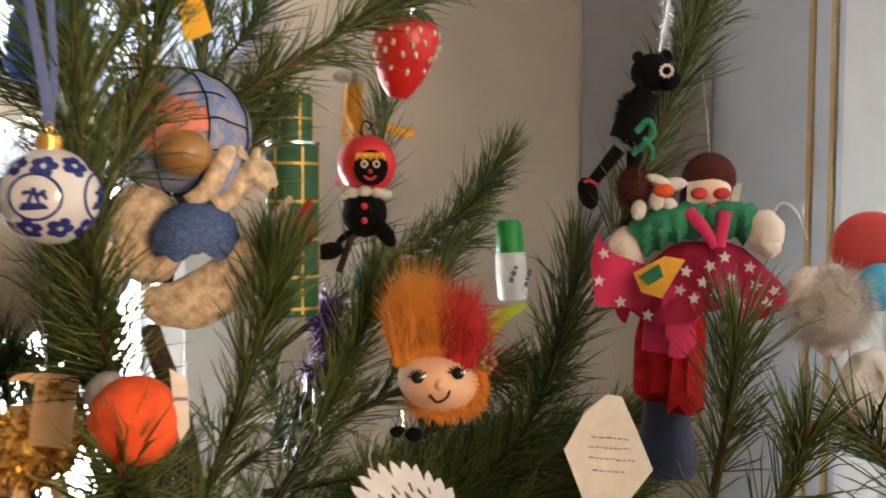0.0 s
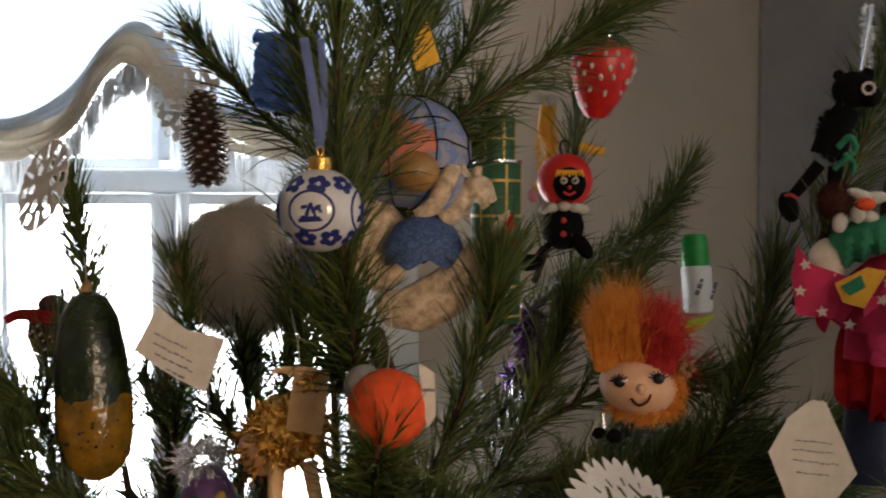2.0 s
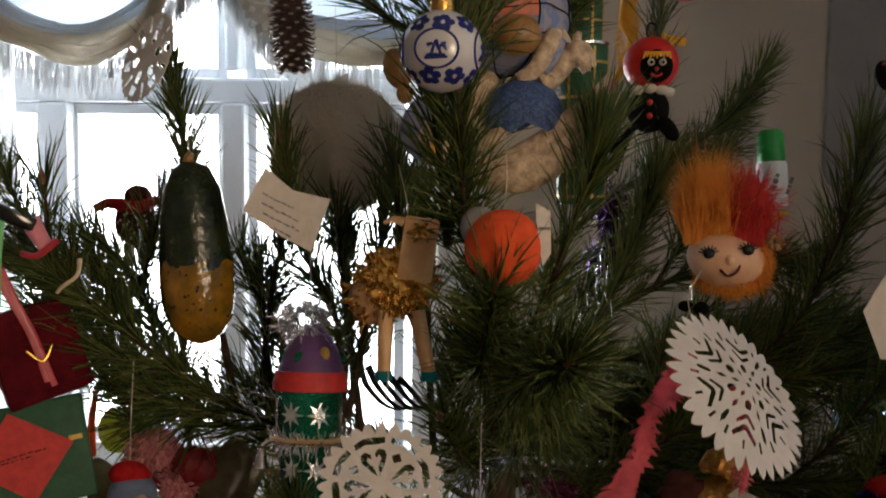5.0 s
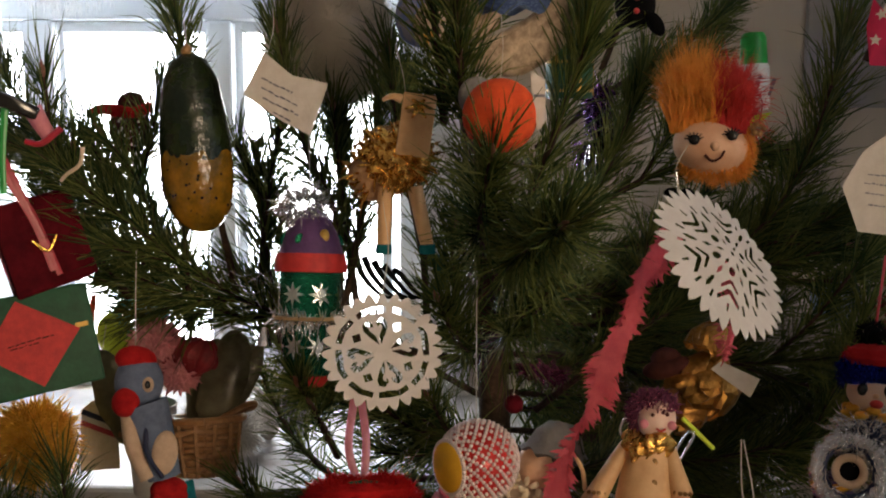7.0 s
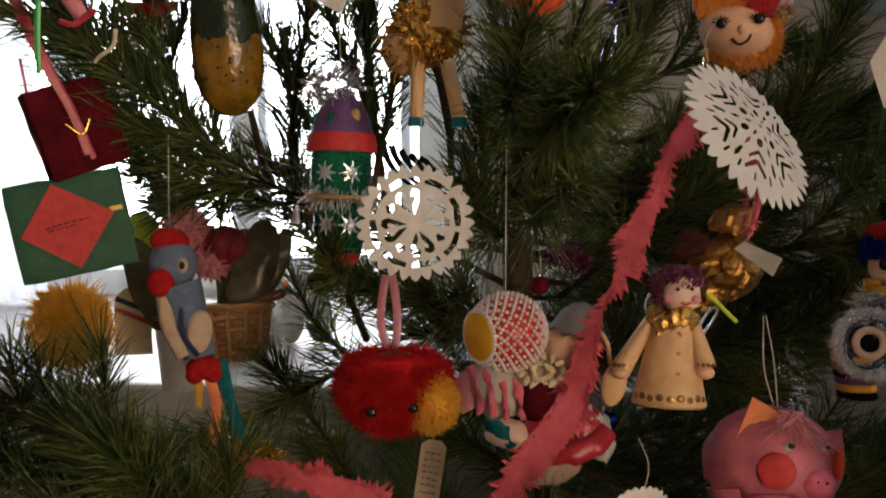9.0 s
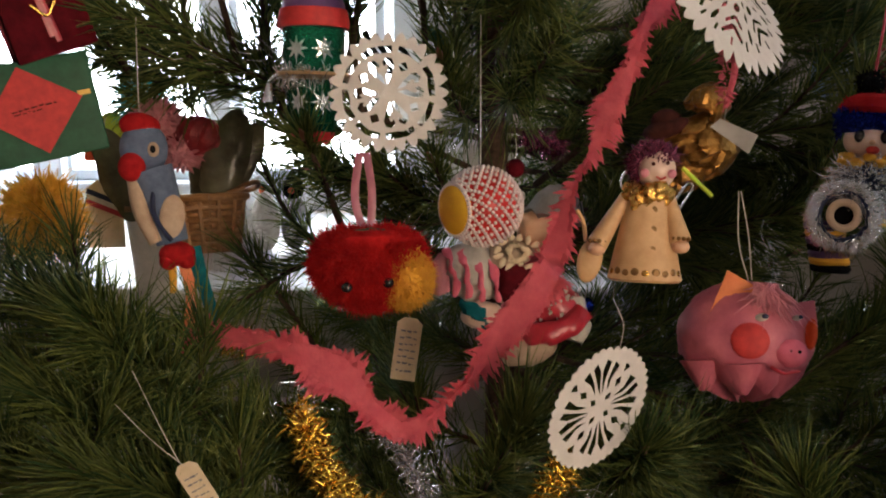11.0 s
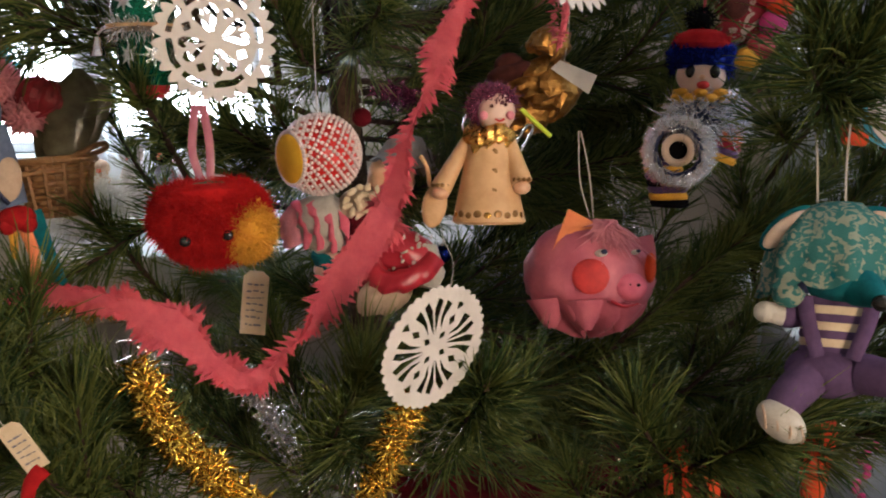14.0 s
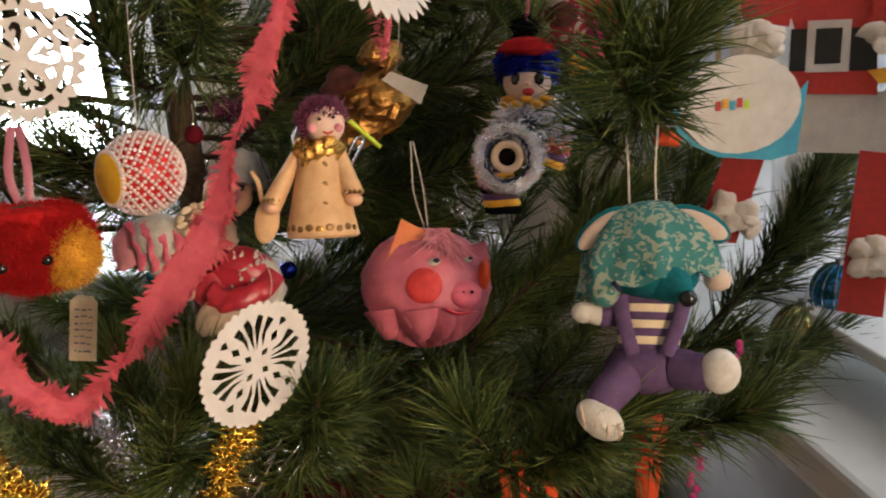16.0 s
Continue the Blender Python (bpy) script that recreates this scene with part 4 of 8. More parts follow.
# ---- top ornaments ----
def delft_ball():
    u, o = 0.000402, thing("bauble", (-0.0820, 0.6250, 1.5415), "white porcelain bauble with cobalt blue flowers and gilt cap", "bauble", "", "", (0.7, 0, 4.6))
    bm = ell(B(), (0, 0, 0), 74, 40, 24)
    body = part("ball", bm, "porcelain", o, "", u)

    def at(lon, lat, r=74.3):
        a, b = radians(lon), radians(lat)
        n = Vector((math.sin(a) * math.cos(b), -math.cos(a) * math.cos(b), math.sin(b)))
        return n * r, n.to_track_quat("Z", "Y").to_matrix().to_4x4()
    for lon in range(-180, 180, 45):
        for lat in (38, -40):
            bm = B()
            for k in range(5):
                a = 2 * math.pi * k / 5 + lon
                p, q = at(lon + (22 if lat < 0 else 0) + 9.5 * math.cos(a) / math.cos(radians(lat)), lat + 9.5 * math.sin(a))
                v = bmesh.ops.create_uvsphere(bm, u_segments=8, v_segments=6, radius=1)["verts"]
                moved(bm, v, Matrix.Translation(p) @ q @ Matrix.Diagonal((9.6, 8.6, 0.9, 1)))
            part("painted_flower", bm, "cobalt", body, "", u)
    for lon in (-100, -10, 80, 170):
        bm = B()
        ring = [at(lon + 31 * math.cos(a), 27 * math.sin(a), 74.4)[0] for a in [2 * math.pi * k / 20 for k in range(21)]]
        tube(bm, ring, 2.4, 2.4, 60, 6)
        for a0, a1, b0, b1 in ((-13, -9, 13, -9), (-6, -9, 0, 10), (0, 10, 7, -8), (-12, 4, -4, 6), (3, 0, 14, 7), (-16, -13, 16, -12), (9, 7, 15, -3)):
            tube(bm, [at(lon + a0, a1)[0], at(lon + (a0 + b0) / 2, (a1 + b1) / 2)[0], at(lon + b0, b1)[0]], 3.6, 2.4, 8, 6)
        part("painted_medallion", bm, "cobalt", body, "", u)
    bm = lathe(B(), [(0, 70), (21, 70), (22, 74), (21, 91), (18, 94), (0, 94)])
    part("cap", bm, "gold", o, "gilt cap", u)
    bm = tube(B(), [(0, 0, 92), (-5, 0, 106), (0, 0, 113), (6, 0, 104), (1, 0, 92)], 1.6, 1.6, 16, 6)
    part("ring", bm, "gold", o, "", u)
    hang(o, u, [(0, 0, 108), (-6, -6, 170), (-28, 4, 300)], 8, "blue_ribbon", "ribbon", 0.1)
    hang(o, u, [(0, 0, 108), (8, -2, 180), (2, 6, 300)], 6, "blue_ribbon", "ribbon", 0.1)


def mache_figure():
    u, o = 0.000525, thing("papier_mache_figure", (-0.0260, 0.8600, 1.5940), "papier-mache ball figure painted orange, blue and cream with curved wing", "ornament", "", "", (3.3, 0, 0.2))
    bm = ell(B(), (-18, 0, 4), (120, 98, 98), 56, 36)
    for v in bm.verts:
        v.co *= 1 + 0.035 * noise.noise(v.co * 0.03) + 0.012 * noise.noise(v.co * 0.12)
    body = part("balloon", bm, "mache_blue", o, "", u)
    bm = ell(B(), (-18, 0, 4), (121.5, 99.5, 99.5), 48, 32)
    bmesh.ops.delete(bm, geom=[v for v in bm.verts if v.co.y > 10 or (v.co.x + 40) ** 2 / 7600 + (v.co.z - 22) ** 2 / 3000 > 1 + 0.5 * noise.noise(v.co * 0.04)], context="VERTS")
    for v in bm.verts:
        v.co *= 1 + 0.035 * noise.noise(v.co * 0.03)
    bmesh.ops.solidify(bm, geom=bm.faces, thickness=-1.5)
    part("orange_patch", bm, "mache_orange", body, "", u)
    for a in (-50, -10, 30, 70):
        ring = []
        for k in range(25):
            t = math.pi * k / 24
            x, z = -18 + 124 * math.sin(radians(a)) * math.sin(t), 4 + 102 * math.cos(t)
            ring.append((x, -102 * math.cos(radians(a)) * math.sin(t) - 1, z))
        part("painted_line", tube(B(), [(x + 5 * noise.noise(Vector((x, z, 3)) * 0.04), y, z + 5 * noise.noise(Vector((x, z, 9)) * 0.04)) for x, y, z in ring], 1.8, 1.2, 40, 6), "black", body, "", u)
    for z in (-30, 15, 55):
        r = math.sqrt(1 - (z / 98) ** 2)
        ring = [(-18 + 123 * r * math.sin(t), -101 * r * math.cos(t), z + 8 * math.sin(3 * t)) for t in [-1.6 + 3.2 * k / 20 for k in range(21)]]
        part("painted_line", tube(B(), [(x + 5 * noise.noise(Vector((x, z, 3)) * 0.04), y, z + 5 * noise.noise(Vector((x, z, 9)) * 0.04)) for x, y, z in ring], 1.8, 1.2, 40, 6), "black", body, "", u)
    bm = ell(B(), (-62, 0, 108), (26, 22, 30), 16, 10, (0, -25, 0))
    ell(bm, (-36, 0, 96), (18, 16, 14), 14, 8)
    for v in bm.verts:
        v.co *= 1 + 0.03 * noise.noise(v.co * 0.06)
    part("knob", bm, "mache_cream", o, "", u)
    part("brown_ball", ell(B(), (5, -82, -28), (42, 40, 38), 24, 14), "mache_brown", o, "", u)
    bm = sweep(B(), [(52, -66, -112), (76, -64, -92), (96, -58, -66), (116, -54, -62), (134, -54, -86)], [20, 18, 20, 25, 13], 26, 16)
    ell(bm, (92, -50, -36), (8, 7, 20), 12, 8, (0, -20, 0))
    ell(bm, (110, -46, -36), (8, 7, 18), 12, 8, (0, 10, 0))
    for v in bm.verts:
        v.co += Vector((5, 4, 5)) * noise.noise(v.co * 0.06) + Vector((2, 2, 2)) * noise.noise(v.co * 0.2)
    animal = part("cream_animal", bm, "mache_cream", o, "cream donkey with long ears", u)
    part("muzzle_mark", ell(B(), (136, -64, -84), (4, 4, 4), 8, 6), "gloss_black", animal, "", u)
    bm = sweep(B(), [(72, -74, -20), (58, -78, -50), (40, -80, -84), (6, -80, -104)], [12, 17, 15, 10], 22, 12, 0.6)
    for v in bm.verts:
        v.co += Vector((4, 4, 4)) * noise.noise(v.co * 0.07)
    part("cream_arm", bm, "mache_cream", o, "", u)
    bm = sweep(B(), [(84, -70, -34), (70, -76, -62), (54, -78, -92)], [8, 11, 8], 16, 10, 0.6)
    part("blue_scarf", bm, "mache_blue", o, "", u)
    bm = lathe(B(), [(0, -104), (26, -106), (48, -118), (62, -140), (70, -168), (66, -186), (0, -182)], (20, -70, 0), 40, squash=0.75)
    for v in bm.verts:
        if v.co.z < -150:
            v.co.z += 7 * math.sin(5 * math.atan2(v.co.x - 20, -70 - v.co.y) + 1)
        v.co += Vector((4, 4, 4)) * noise.noise(v.co * 0.03) + Vector((2, 2, 2)) * noise.noise(v.co * 0.12)
    part("blue_garment", bm, "blue_paint", o, "", u)
    bm = sweep(B(), [(-56, -70, -262), (0, -82, -264), (62, -86, -232), (112, -84, -178), (142, -82, -134), (164, -80, -96)], [26, 40, 43, 30, 15, 3], 44, 22, 0.6)
    for v in bm.verts:
        v.co += Vector((3, 3, 4)) * noise.noise(v.co * 0.04) + Vector((2.5, 3, 2.5)) * noise.noise(Vector((v.co.x * 0.05, v.co.y * 0.1, v.co.z * 0.16)))
    part("wing", bm, "mache_cream", o, "cream curved wing", u)
    bm = ell(B(), (-66, -16, -160), (62, 44, 84), 28, 20, (0, -12, 0))
    for v in bm.verts:
        v.co += Vector((6, 5, 6)) * noise.noise(v.co * 0.04) + Vector((2, 2, 2)) * noise.noise(v.co * 0.14)
    part("cream_belly", bm, "mache_cream", o, "", u)
    bm = ell(B(), (-150, -20, -190), (52, 44, 62), 24, 16, (0, 20, 0))
    ell(bm, (-122, -40, -225), (38, 34, 40), 18, 12)
    part("bird_body", bm, "mache_blue", o, "", u)
    part("bird_head", ell(B(), (-128, -56, -212), (40, 34, 46), 20, 14), "mache_cream", o, "", u)
    part("eye", ell(B(), (-130, -88, -196), 7, 10, 8), "gloss_black", o, "", u)
    part("beak", rod(B(), (-138, -84, -226), (-142, -104, -248), 10, 2), "yellow", o, "", u)
    bm = ell(B(), (-210, 0, -85), (26, 22, 38), 16, 10, (0, -20, 0))
    ell(bm, (-196, 0, -130), (16, 14, 18), 14, 8)
    part("red_brown_head", bm, "mache_brown", o, "", u)


def strawberry():
    u, o = 0.000631, thing("strawberry_ornament", (0.1770, 1.0800, 1.6930), "painted red strawberry with white seeds and green leaves", "strawberry", "", "", (6.8, 8.0, -8.9))
    prof = [(0, -74), (18, -70), (34, -50), (48, -18), (57, 18), (58, 40), (50, 58), (32, 68), (0, 70)]
    body = part("berry", lathe(B(), prof, squash=0.8), "strawberry", o, "", u)
    rng = random.Random(2)
    for row, (r, z) in enumerate(((32, -46), (46, -22), (55, 2), (59, 24), (56, 46))):
        n = 10 if row < 2 else 13
        for k in range(n):
            a = 2 * math.pi * (k + 0.5 * (row % 2)) / n + rng.uniform(-0.1, 0.1)
            c = (r * math.sin(a), -0.8 * r * math.cos(a), z + rng.uniform(-5, 5))
            part("seed", ell(B(), c, (3.6, 3.6, 6.4), 8, 6, (0, rng.uniform(-25, 25), 0)), "white_felt", body, "", u)
    bm = B()
    for k in range(9):
        a = 2 * math.pi * k / 9
        tube(bm, [(4 * math.sin(a), -4 * math.cos(a), 74), (28 * math.sin(a), -24 * math.cos(a), 72), (50 * math.sin(a), -42 * math.cos(a), 56)], 9, 2, 8, 6, 0.3)
    part("calyx", bm, "green", o, "", u)
    bm = lathe(B(), [(0, 70), (14, 70), (15, 82), (11, 88), (0, 88)])
    part("cap", bm, "silver", o, "silver cap", u)
    hang(o, u, [(0, 0, 86), (4, 0, 150), (0, 10, 240)])


def hooded_doll():
    u, o = 0.000643, thing("hooded_doll", (0.1390, 1.0900, 1.5740), "small black felt doll with red hood and white collar", "doll", "", "", (1.1, 0, -7.0))
    bm = ell(B(), (0, 8, 0), (36, 34, 36), 24, 16)
    ell(bm, (8, -28, -2), (29, 16, 30), 20, 14)
    ell(bm, (-4, 0, -78), (38, 32, 42), 20, 14)
    tube(bm, [(-22, -8, -106), (-42, -14, -122), (-50, -20, -136)], 6, 6, 8, 8)
    ell(bm, (-62, -22, -142), (25, 16, 15), 16, 10, (0, -12, 0))
    tube(bm, [(10, -8, -108), (26, -20, -112), (34, -22, -116)], 8, 8, 8, 8)
    ell(bm, (32, -24, -112), (14, 14, 26), 16, 10, (0, -35, 0))
    me = part("body", bm, "black", o, "", u)
    part("hood", ell(B(), (-1, 8, 4), (50, 40, 50), 24, 16), "strawberry", o, "red felt hood", u)
    bm = B()
    for k in range(9):
        a = 2 * math.pi * k / 9
        ell(bm, (-2 + 33 * math.sin(a), -26 * math.cos(a), -44 + 3 * math.cos(2 * a)), (13, 11, 9), 10, 8)
    part("collar", bm, "white_felt", o, "", u)
    bm = B()
    for k in range(9):
        rod(bm, (8 + (k - 4) * 5, -44, 22), (8 + (k - 4) * 6, -46, 10 + 3 * (k % 2)), 3.5, 1.5, 6)
    part("fringe_hair", bm, "yellow", o, "", u)
    for x in (-2, 18):
        e = part("eye", ell(B(), (x, -44, 4), (6.5, 3, 6.5), 12, 8), "white_felt", o, "", u)
        part("pupil", ell(B(), (x + 1, -47, 4), (3.2, 2, 3.2), 10, 6), "gloss_black", e, "", u)
    part("nose", ell(B(), (8, -46, -8), 4, 10, 6), "red", o, "", u)
    part("mouth", tube(B(), [(-2, -43, -16), (8, -44, -21), (18, -43, -16)], 2.2, 2.2, 8, 6), "red", o, "", u)
    for z in (-66, -90):
        part("button", ell(B(), (-2, -33, z), (5.5, 4, 5.5), 12, 8), "red", o, "", u)
    hang(o, u, [(0, 0, 45), (-10, 0, 58), (-6, 0, 76), (6, 0, 72), (4, 0, 62)], 2, "gloss_black", "hook")
    one_mesh(o)


def pine_cone():
    u, o = 0.000706, thing("pine_cone", (-0.3000, 1.1800, 1.6300), "brown hanging pine cone with frosted scale tips", "pine cone", "", "", (3.5, -4.0, 12.7))
    part("core", lathe(B(), [(0, -84), (14, -78), (22, -40), (25, 20), (20, 60), (8, 82), (0, 86)], seg=14), "cone", o, "", u)
    bm = ell(B(), (0, 0, 0), (6.5, 13, 2.2), 8, 6)
    for v in bm.verts:
        v.co.z += 0.03 * (v.co.y + 13) ** 2 * 0.25
    first = part("scale", bm, "cone", o, "", u)
    tipm = ell(B(), (0, -12, 3.2), (5, 3, 2), 8, 6)
    ftip = part("tip", tipm, "frost", first, "", u)
    n = 150
    for k in range(n):
        f = (k + 0.5) / n
        z = -80 + 160 * f
        r = 8 + 21 * math.sin(math.pi * min(1, 0.06 + f * 0.94)) ** 0.6
        a = k * 2.39996
        m = pose(r * math.sin(a) * u, -r * math.cos(a) * u, z * u) @ Matrix.Rotation(a, 4, "Z") @ Matrix.Rotation(radians(35 - 60 * f), 4, "X")
        if k == 0:
            first.matrix_basis = m
        else:
            c = first.copy()
            c.matrix_basis = m
            scene.collection.objects.link(c)
            d = ftip.copy()
            d.parent = c
            scene.collection.objects.link(d)
    hang(o, u, [(0, 0, 84), (2, 0, 130), (0, 10, 200)])


def pompom():
    u, o = 0.000627, thing("pompom", (-0.2200, 1.0300, 1.4770), "large cream wool pompom hanging before the window", "pompom", "", "", (-3.6, 0, 10.5))
    part("core", ell(B(), (0, 0, 0), 110, 40, 26), "wool", o, "", u)
    fuzz("wool", (0, 0, 0), 108, 14000, 16, 0.6, "wool", o, u, 4, None, "", 0.45)
    part("label", slab(B(), [(-42, 8), (0, 30), (-2, 6)], 1, (), (20, -40, 98)), "paper", o, "", u, False)
    hang(o, u, [(0, 0, 100), (0, 0, 180), (-4, 0, 330)], 0.7)


def cucumber():
    u, o = 0.000603, thing("cucumber_ornament", (-0.3530, 0.9300, 1.3640), "glossy papier-mache cucumber, dark green with yellow speckled tip", "cucumber", "", "", (-3.3, -3.0, 15.0))
    prof = [(0, 158), (10, 157), (30, 144), (48, 112), (57, 60), (62, 0), (63, -30)]
    bm = lathe(B(), prof + [(0, -30)], seg=32, squash=0.85)
    for v in bm.verts:
        v.co *= 1 + 0.05 * noise.noise(v.co * 0.018) + 0.02 * noise.noise(v.co * 0.06)
    part("green_body", bm, "cucumber", o, "", u)
    bm = lathe(B(), [(0, -20), (62, -20), (63, -40), (61, -80), (54, -118), (40, -142), (20, -154), (0, -156)], seg=32, squash=0.85)
    for v in bm.verts:
        v.co *= 1.012 + 0.05 * noise.noise(v.co * 0.018) + 0.025 * noise.noise(v.co * 0.06)
        v.co.z += 26 * noise.noise(Vector((v.co.x * 0.03, v.co.y * 0.03, 7))) if v.co.z > -30 else 0
    tip = part("tip", bm, "cucumber_tip", o, "yellow speckled tip", u)
    rng = random.Random(8)
    for k in range(46):
        a, z = rng.uniform(-1.5, 1.5), rng.uniform(-135, -25)
        r = 63 if z > -80 else 63 - (abs(z) - 80) ** 2 * 0.0075
        part("speck", ell(B(), (r * math.sin(a), -0.86 * r * math.cos(a), z), rng.uniform(1.6, 3.2), 6, 5), "gloss_black", tip, "", u)
    bm = tube(B(), [(0, 0, 154), (-4, 0, 162), (4, -2, 172)], 9, 7, 8, 8)
    part("stalk", bm, "mache_brown", o, "", u)
    hang(o, u, [(0, 0, 168), (-2, 4, 215)])


def sheet_card(name, place, u, corners, label, rows, tilt=0, material="paper", thick=1.2, fold=0.0):
    o = thing(name, place, label, "tag")
    bm = slab(B(), corners, thick)
    if fold:
        bmesh.ops.subdivide_edges(bm, edges=bm.edges, cuts=3, use_grid_fill=True)
        for v in bm.verts:
            v.co.y += fold * math.sin(v.co.x * 0.03)
    part("card", bm, material, o, "", u, False)
    if rows:
        scribble(o, u, rows, tilt=tilt, y=-1.4 - abs(fold))
    hang(o, u, [(corners[0][0] + 3, 0, corners[0][1] - 4), (corners[0][0] + 14, 10, corners[0][1] + 40), (corners[0][0] + 10, 30, corners[0][1] + 80)], 0.6)
    return o


def orange_ball():
    u, o = 0.000440, thing("felt_orange", (-0.0350, 0.6400, 1.3980), "bright orange felt ball with a white card tag", "ball", "", "", (-2.3, 0, -1.5))
    part("ball", ell(B(), (0, 0, 0), (67, 62, 66), 32, 20), "orange", o, "", u)
    bm = ell(B(), (-42, 20, 34), (34, 30, 36), 18, 12)
    part("grey_cap", bm, "grey_cloth", o, "", u)
    bm = slab(B(), [(52, 78), (78, 62), (80, -8), (66, -30), (58, 20)], 2, (), (0, -20, 0))
    part("tag", bm, "paper", o, "white card tag", u, False)
    part("tag_bar", block(B(), (68, -22, 34), (20, 1, 5)), "ink", o, "", u, False)
    hang(o, u, [(0, 0, 66), (4, 10, 120), (0, 30, 180)])


def troll():
    u, o = 0.000611, thing("troll_doll_head", (0.2020, 0.9600, 1.3620), "round wooden doll head with tall orange and red hair", "doll head", "", "", (-3.4, 0, -12.9))
    bm = ell(B(), (0, 0, 0), (66, 60, 50), 32, 20, (0, 10, 0))
    part("face", bm, "skin", o, "", u)
    rng = np.random.default_rng(11)

    def lock(n, x0, x1, top, lean, material, seed):
        r = np.random.default_rng(seed)
        b = np.c_[r.uniform(x0, x1, n), r.uniform(-34, 34, n), r.uniform(22, 46, n)]
        f = r.random(n)
        g = (b[:, 0] - x0) / (x1 - x0) - 0.45
        e = np.c_[b[:, 0] * (0.95 - 0.25 * f) + lean + r.normal(0, 9, n), r.normal(0, 22, n), top * (0.75 + 0.3 * f) - 130 * np.abs(g) ** 1.8 + r.normal(0, 8, n)]
        d = e - b
        return spikes("hair", b * u, d, np.linalg.norm(d, axis=1) * u * (0.8 + 0.22 * r.random(n)), 0.8 * u, material, o, "", 0.2, r)
    lock(7000, -70, 14, 168, -12, "hair_orange", 1)
    lock(4200, 4, 60, 150, 8, "hair_red", 2)
    bm = ell(B(), (-38, 8, 84), (40, 30, 66), 20, 14, (0, -4, 0))
    ell(bm, (-18, 10, 40), (50, 40, 30), 20, 12)
    part("orange_tuft", bm, "hair_orange", o, "", u)
    part("red_tuft", ell(B(), (34, 10, 82), (30, 28, 58), 20, 14, (0, 6, 0)), "hair_red", o, "", u)
    fuzz("beard", (8, 10, -32), (48, 34, 18), 1300, 18, 1.2, "hair_orange", o, u, 6, lambda p, d: d[:, 2] < 0.1)
    fuzz("side_hair", (54, 12, -6), (11, 22, 34), 900, 18, 1.2, "hair_orange", o, u, 7)
    fuzz("loose_hair", (50, 0, 80), (24, 20, 50), 160, 48, 0.7, "hair_red", o, u, 9, None, "", 0.6)
    for x, z in ((-27, 10), (36, 18)):
        bm = ell(B(), (x, -56, z), (10, 5, 9), 14, 10)
        for k in range(7):
            a = radians(20 + 25 * k)
            rod(bm, (x + 8 * math.cos(a), -58, z + 7 * math.sin(a)), (x + 17 * math.cos(a), -56, z + 14 * math.sin(a)), 2, 0.8, 6)
        part("eye", bm, "gloss_black", o, "", u)
    part("nose", ell(B(), (8, -60, 0), (8, 7, 9), 14, 10), "skin", o, "", u)
    part("mouth", tube(B(), [(-8, -57, -16), (4, -61, -26), (18, -60, -20), (24, -56, -8)], 2.4, 1.8, 12, 6), "brown_felt", o, "", u)
    part("pin", rod(B(), (-56, -20, -46), (-54, -20, -72), 2.5, 2.5, 8), "silver", o, "", u)
    bm = B()
    for k in range(6):
        ell(bm, (80 + 9 * math.cos(k), -20, 32 + 9 * math.sin(k)), 6, 8, 6)
    part("bead_flower", bm, "mache_brown", o, "", u)
    hang(o, u, [(80, -20, 38), (84, -14, 80), (60, 0, 110)], 1.2, "ribbon_red")
    bm = ell(B(), (-38, -8, -86), (14, 10, 12), 12, 8)
    ell(bm, (-64, 0, -84), (14, 10, 10), 12, 8)
    part("foot_tuft", bm, "black", o, "", u)
    one_mesh(o)


def glue_bottle():
    u, o = 0.000788, thing("mini_bottle", (0.3530, 1.3600, 1.4550), "small white plastic bottle with bright green cap", "bottle", "", "", (-3.1, -4.0, -14.3))
    part("bottle", lathe(B(), [(0, -70), (22, -70), (26, -64), (27, 8), (22, 16), (0, 16)]), "white", o, "", u)
    part("cap", lathe(B(), [(0, 12), (24, 12), (25, 16), (23, 62), (18, 70), (0, 71)]), "green_cap", o, "bright green cap", u)
    scribble(o, u, [(-18, 14, -6, 9), (-18, 14, -32, 6)], y=-27, tilt=70, c=(0, -20), name="print")
    part("leaf_tag", slab(B(), [(-60, -120), (-30, -84), (30, -76), (10, -94), (-20, -112), (-40, -142)], 2), "lime", o, "neon yellow paper leaf", u, False)
    hang(o, u, [(0, 0, 70), (2, 0, 110), (-4, 20, 150)], 0.6)


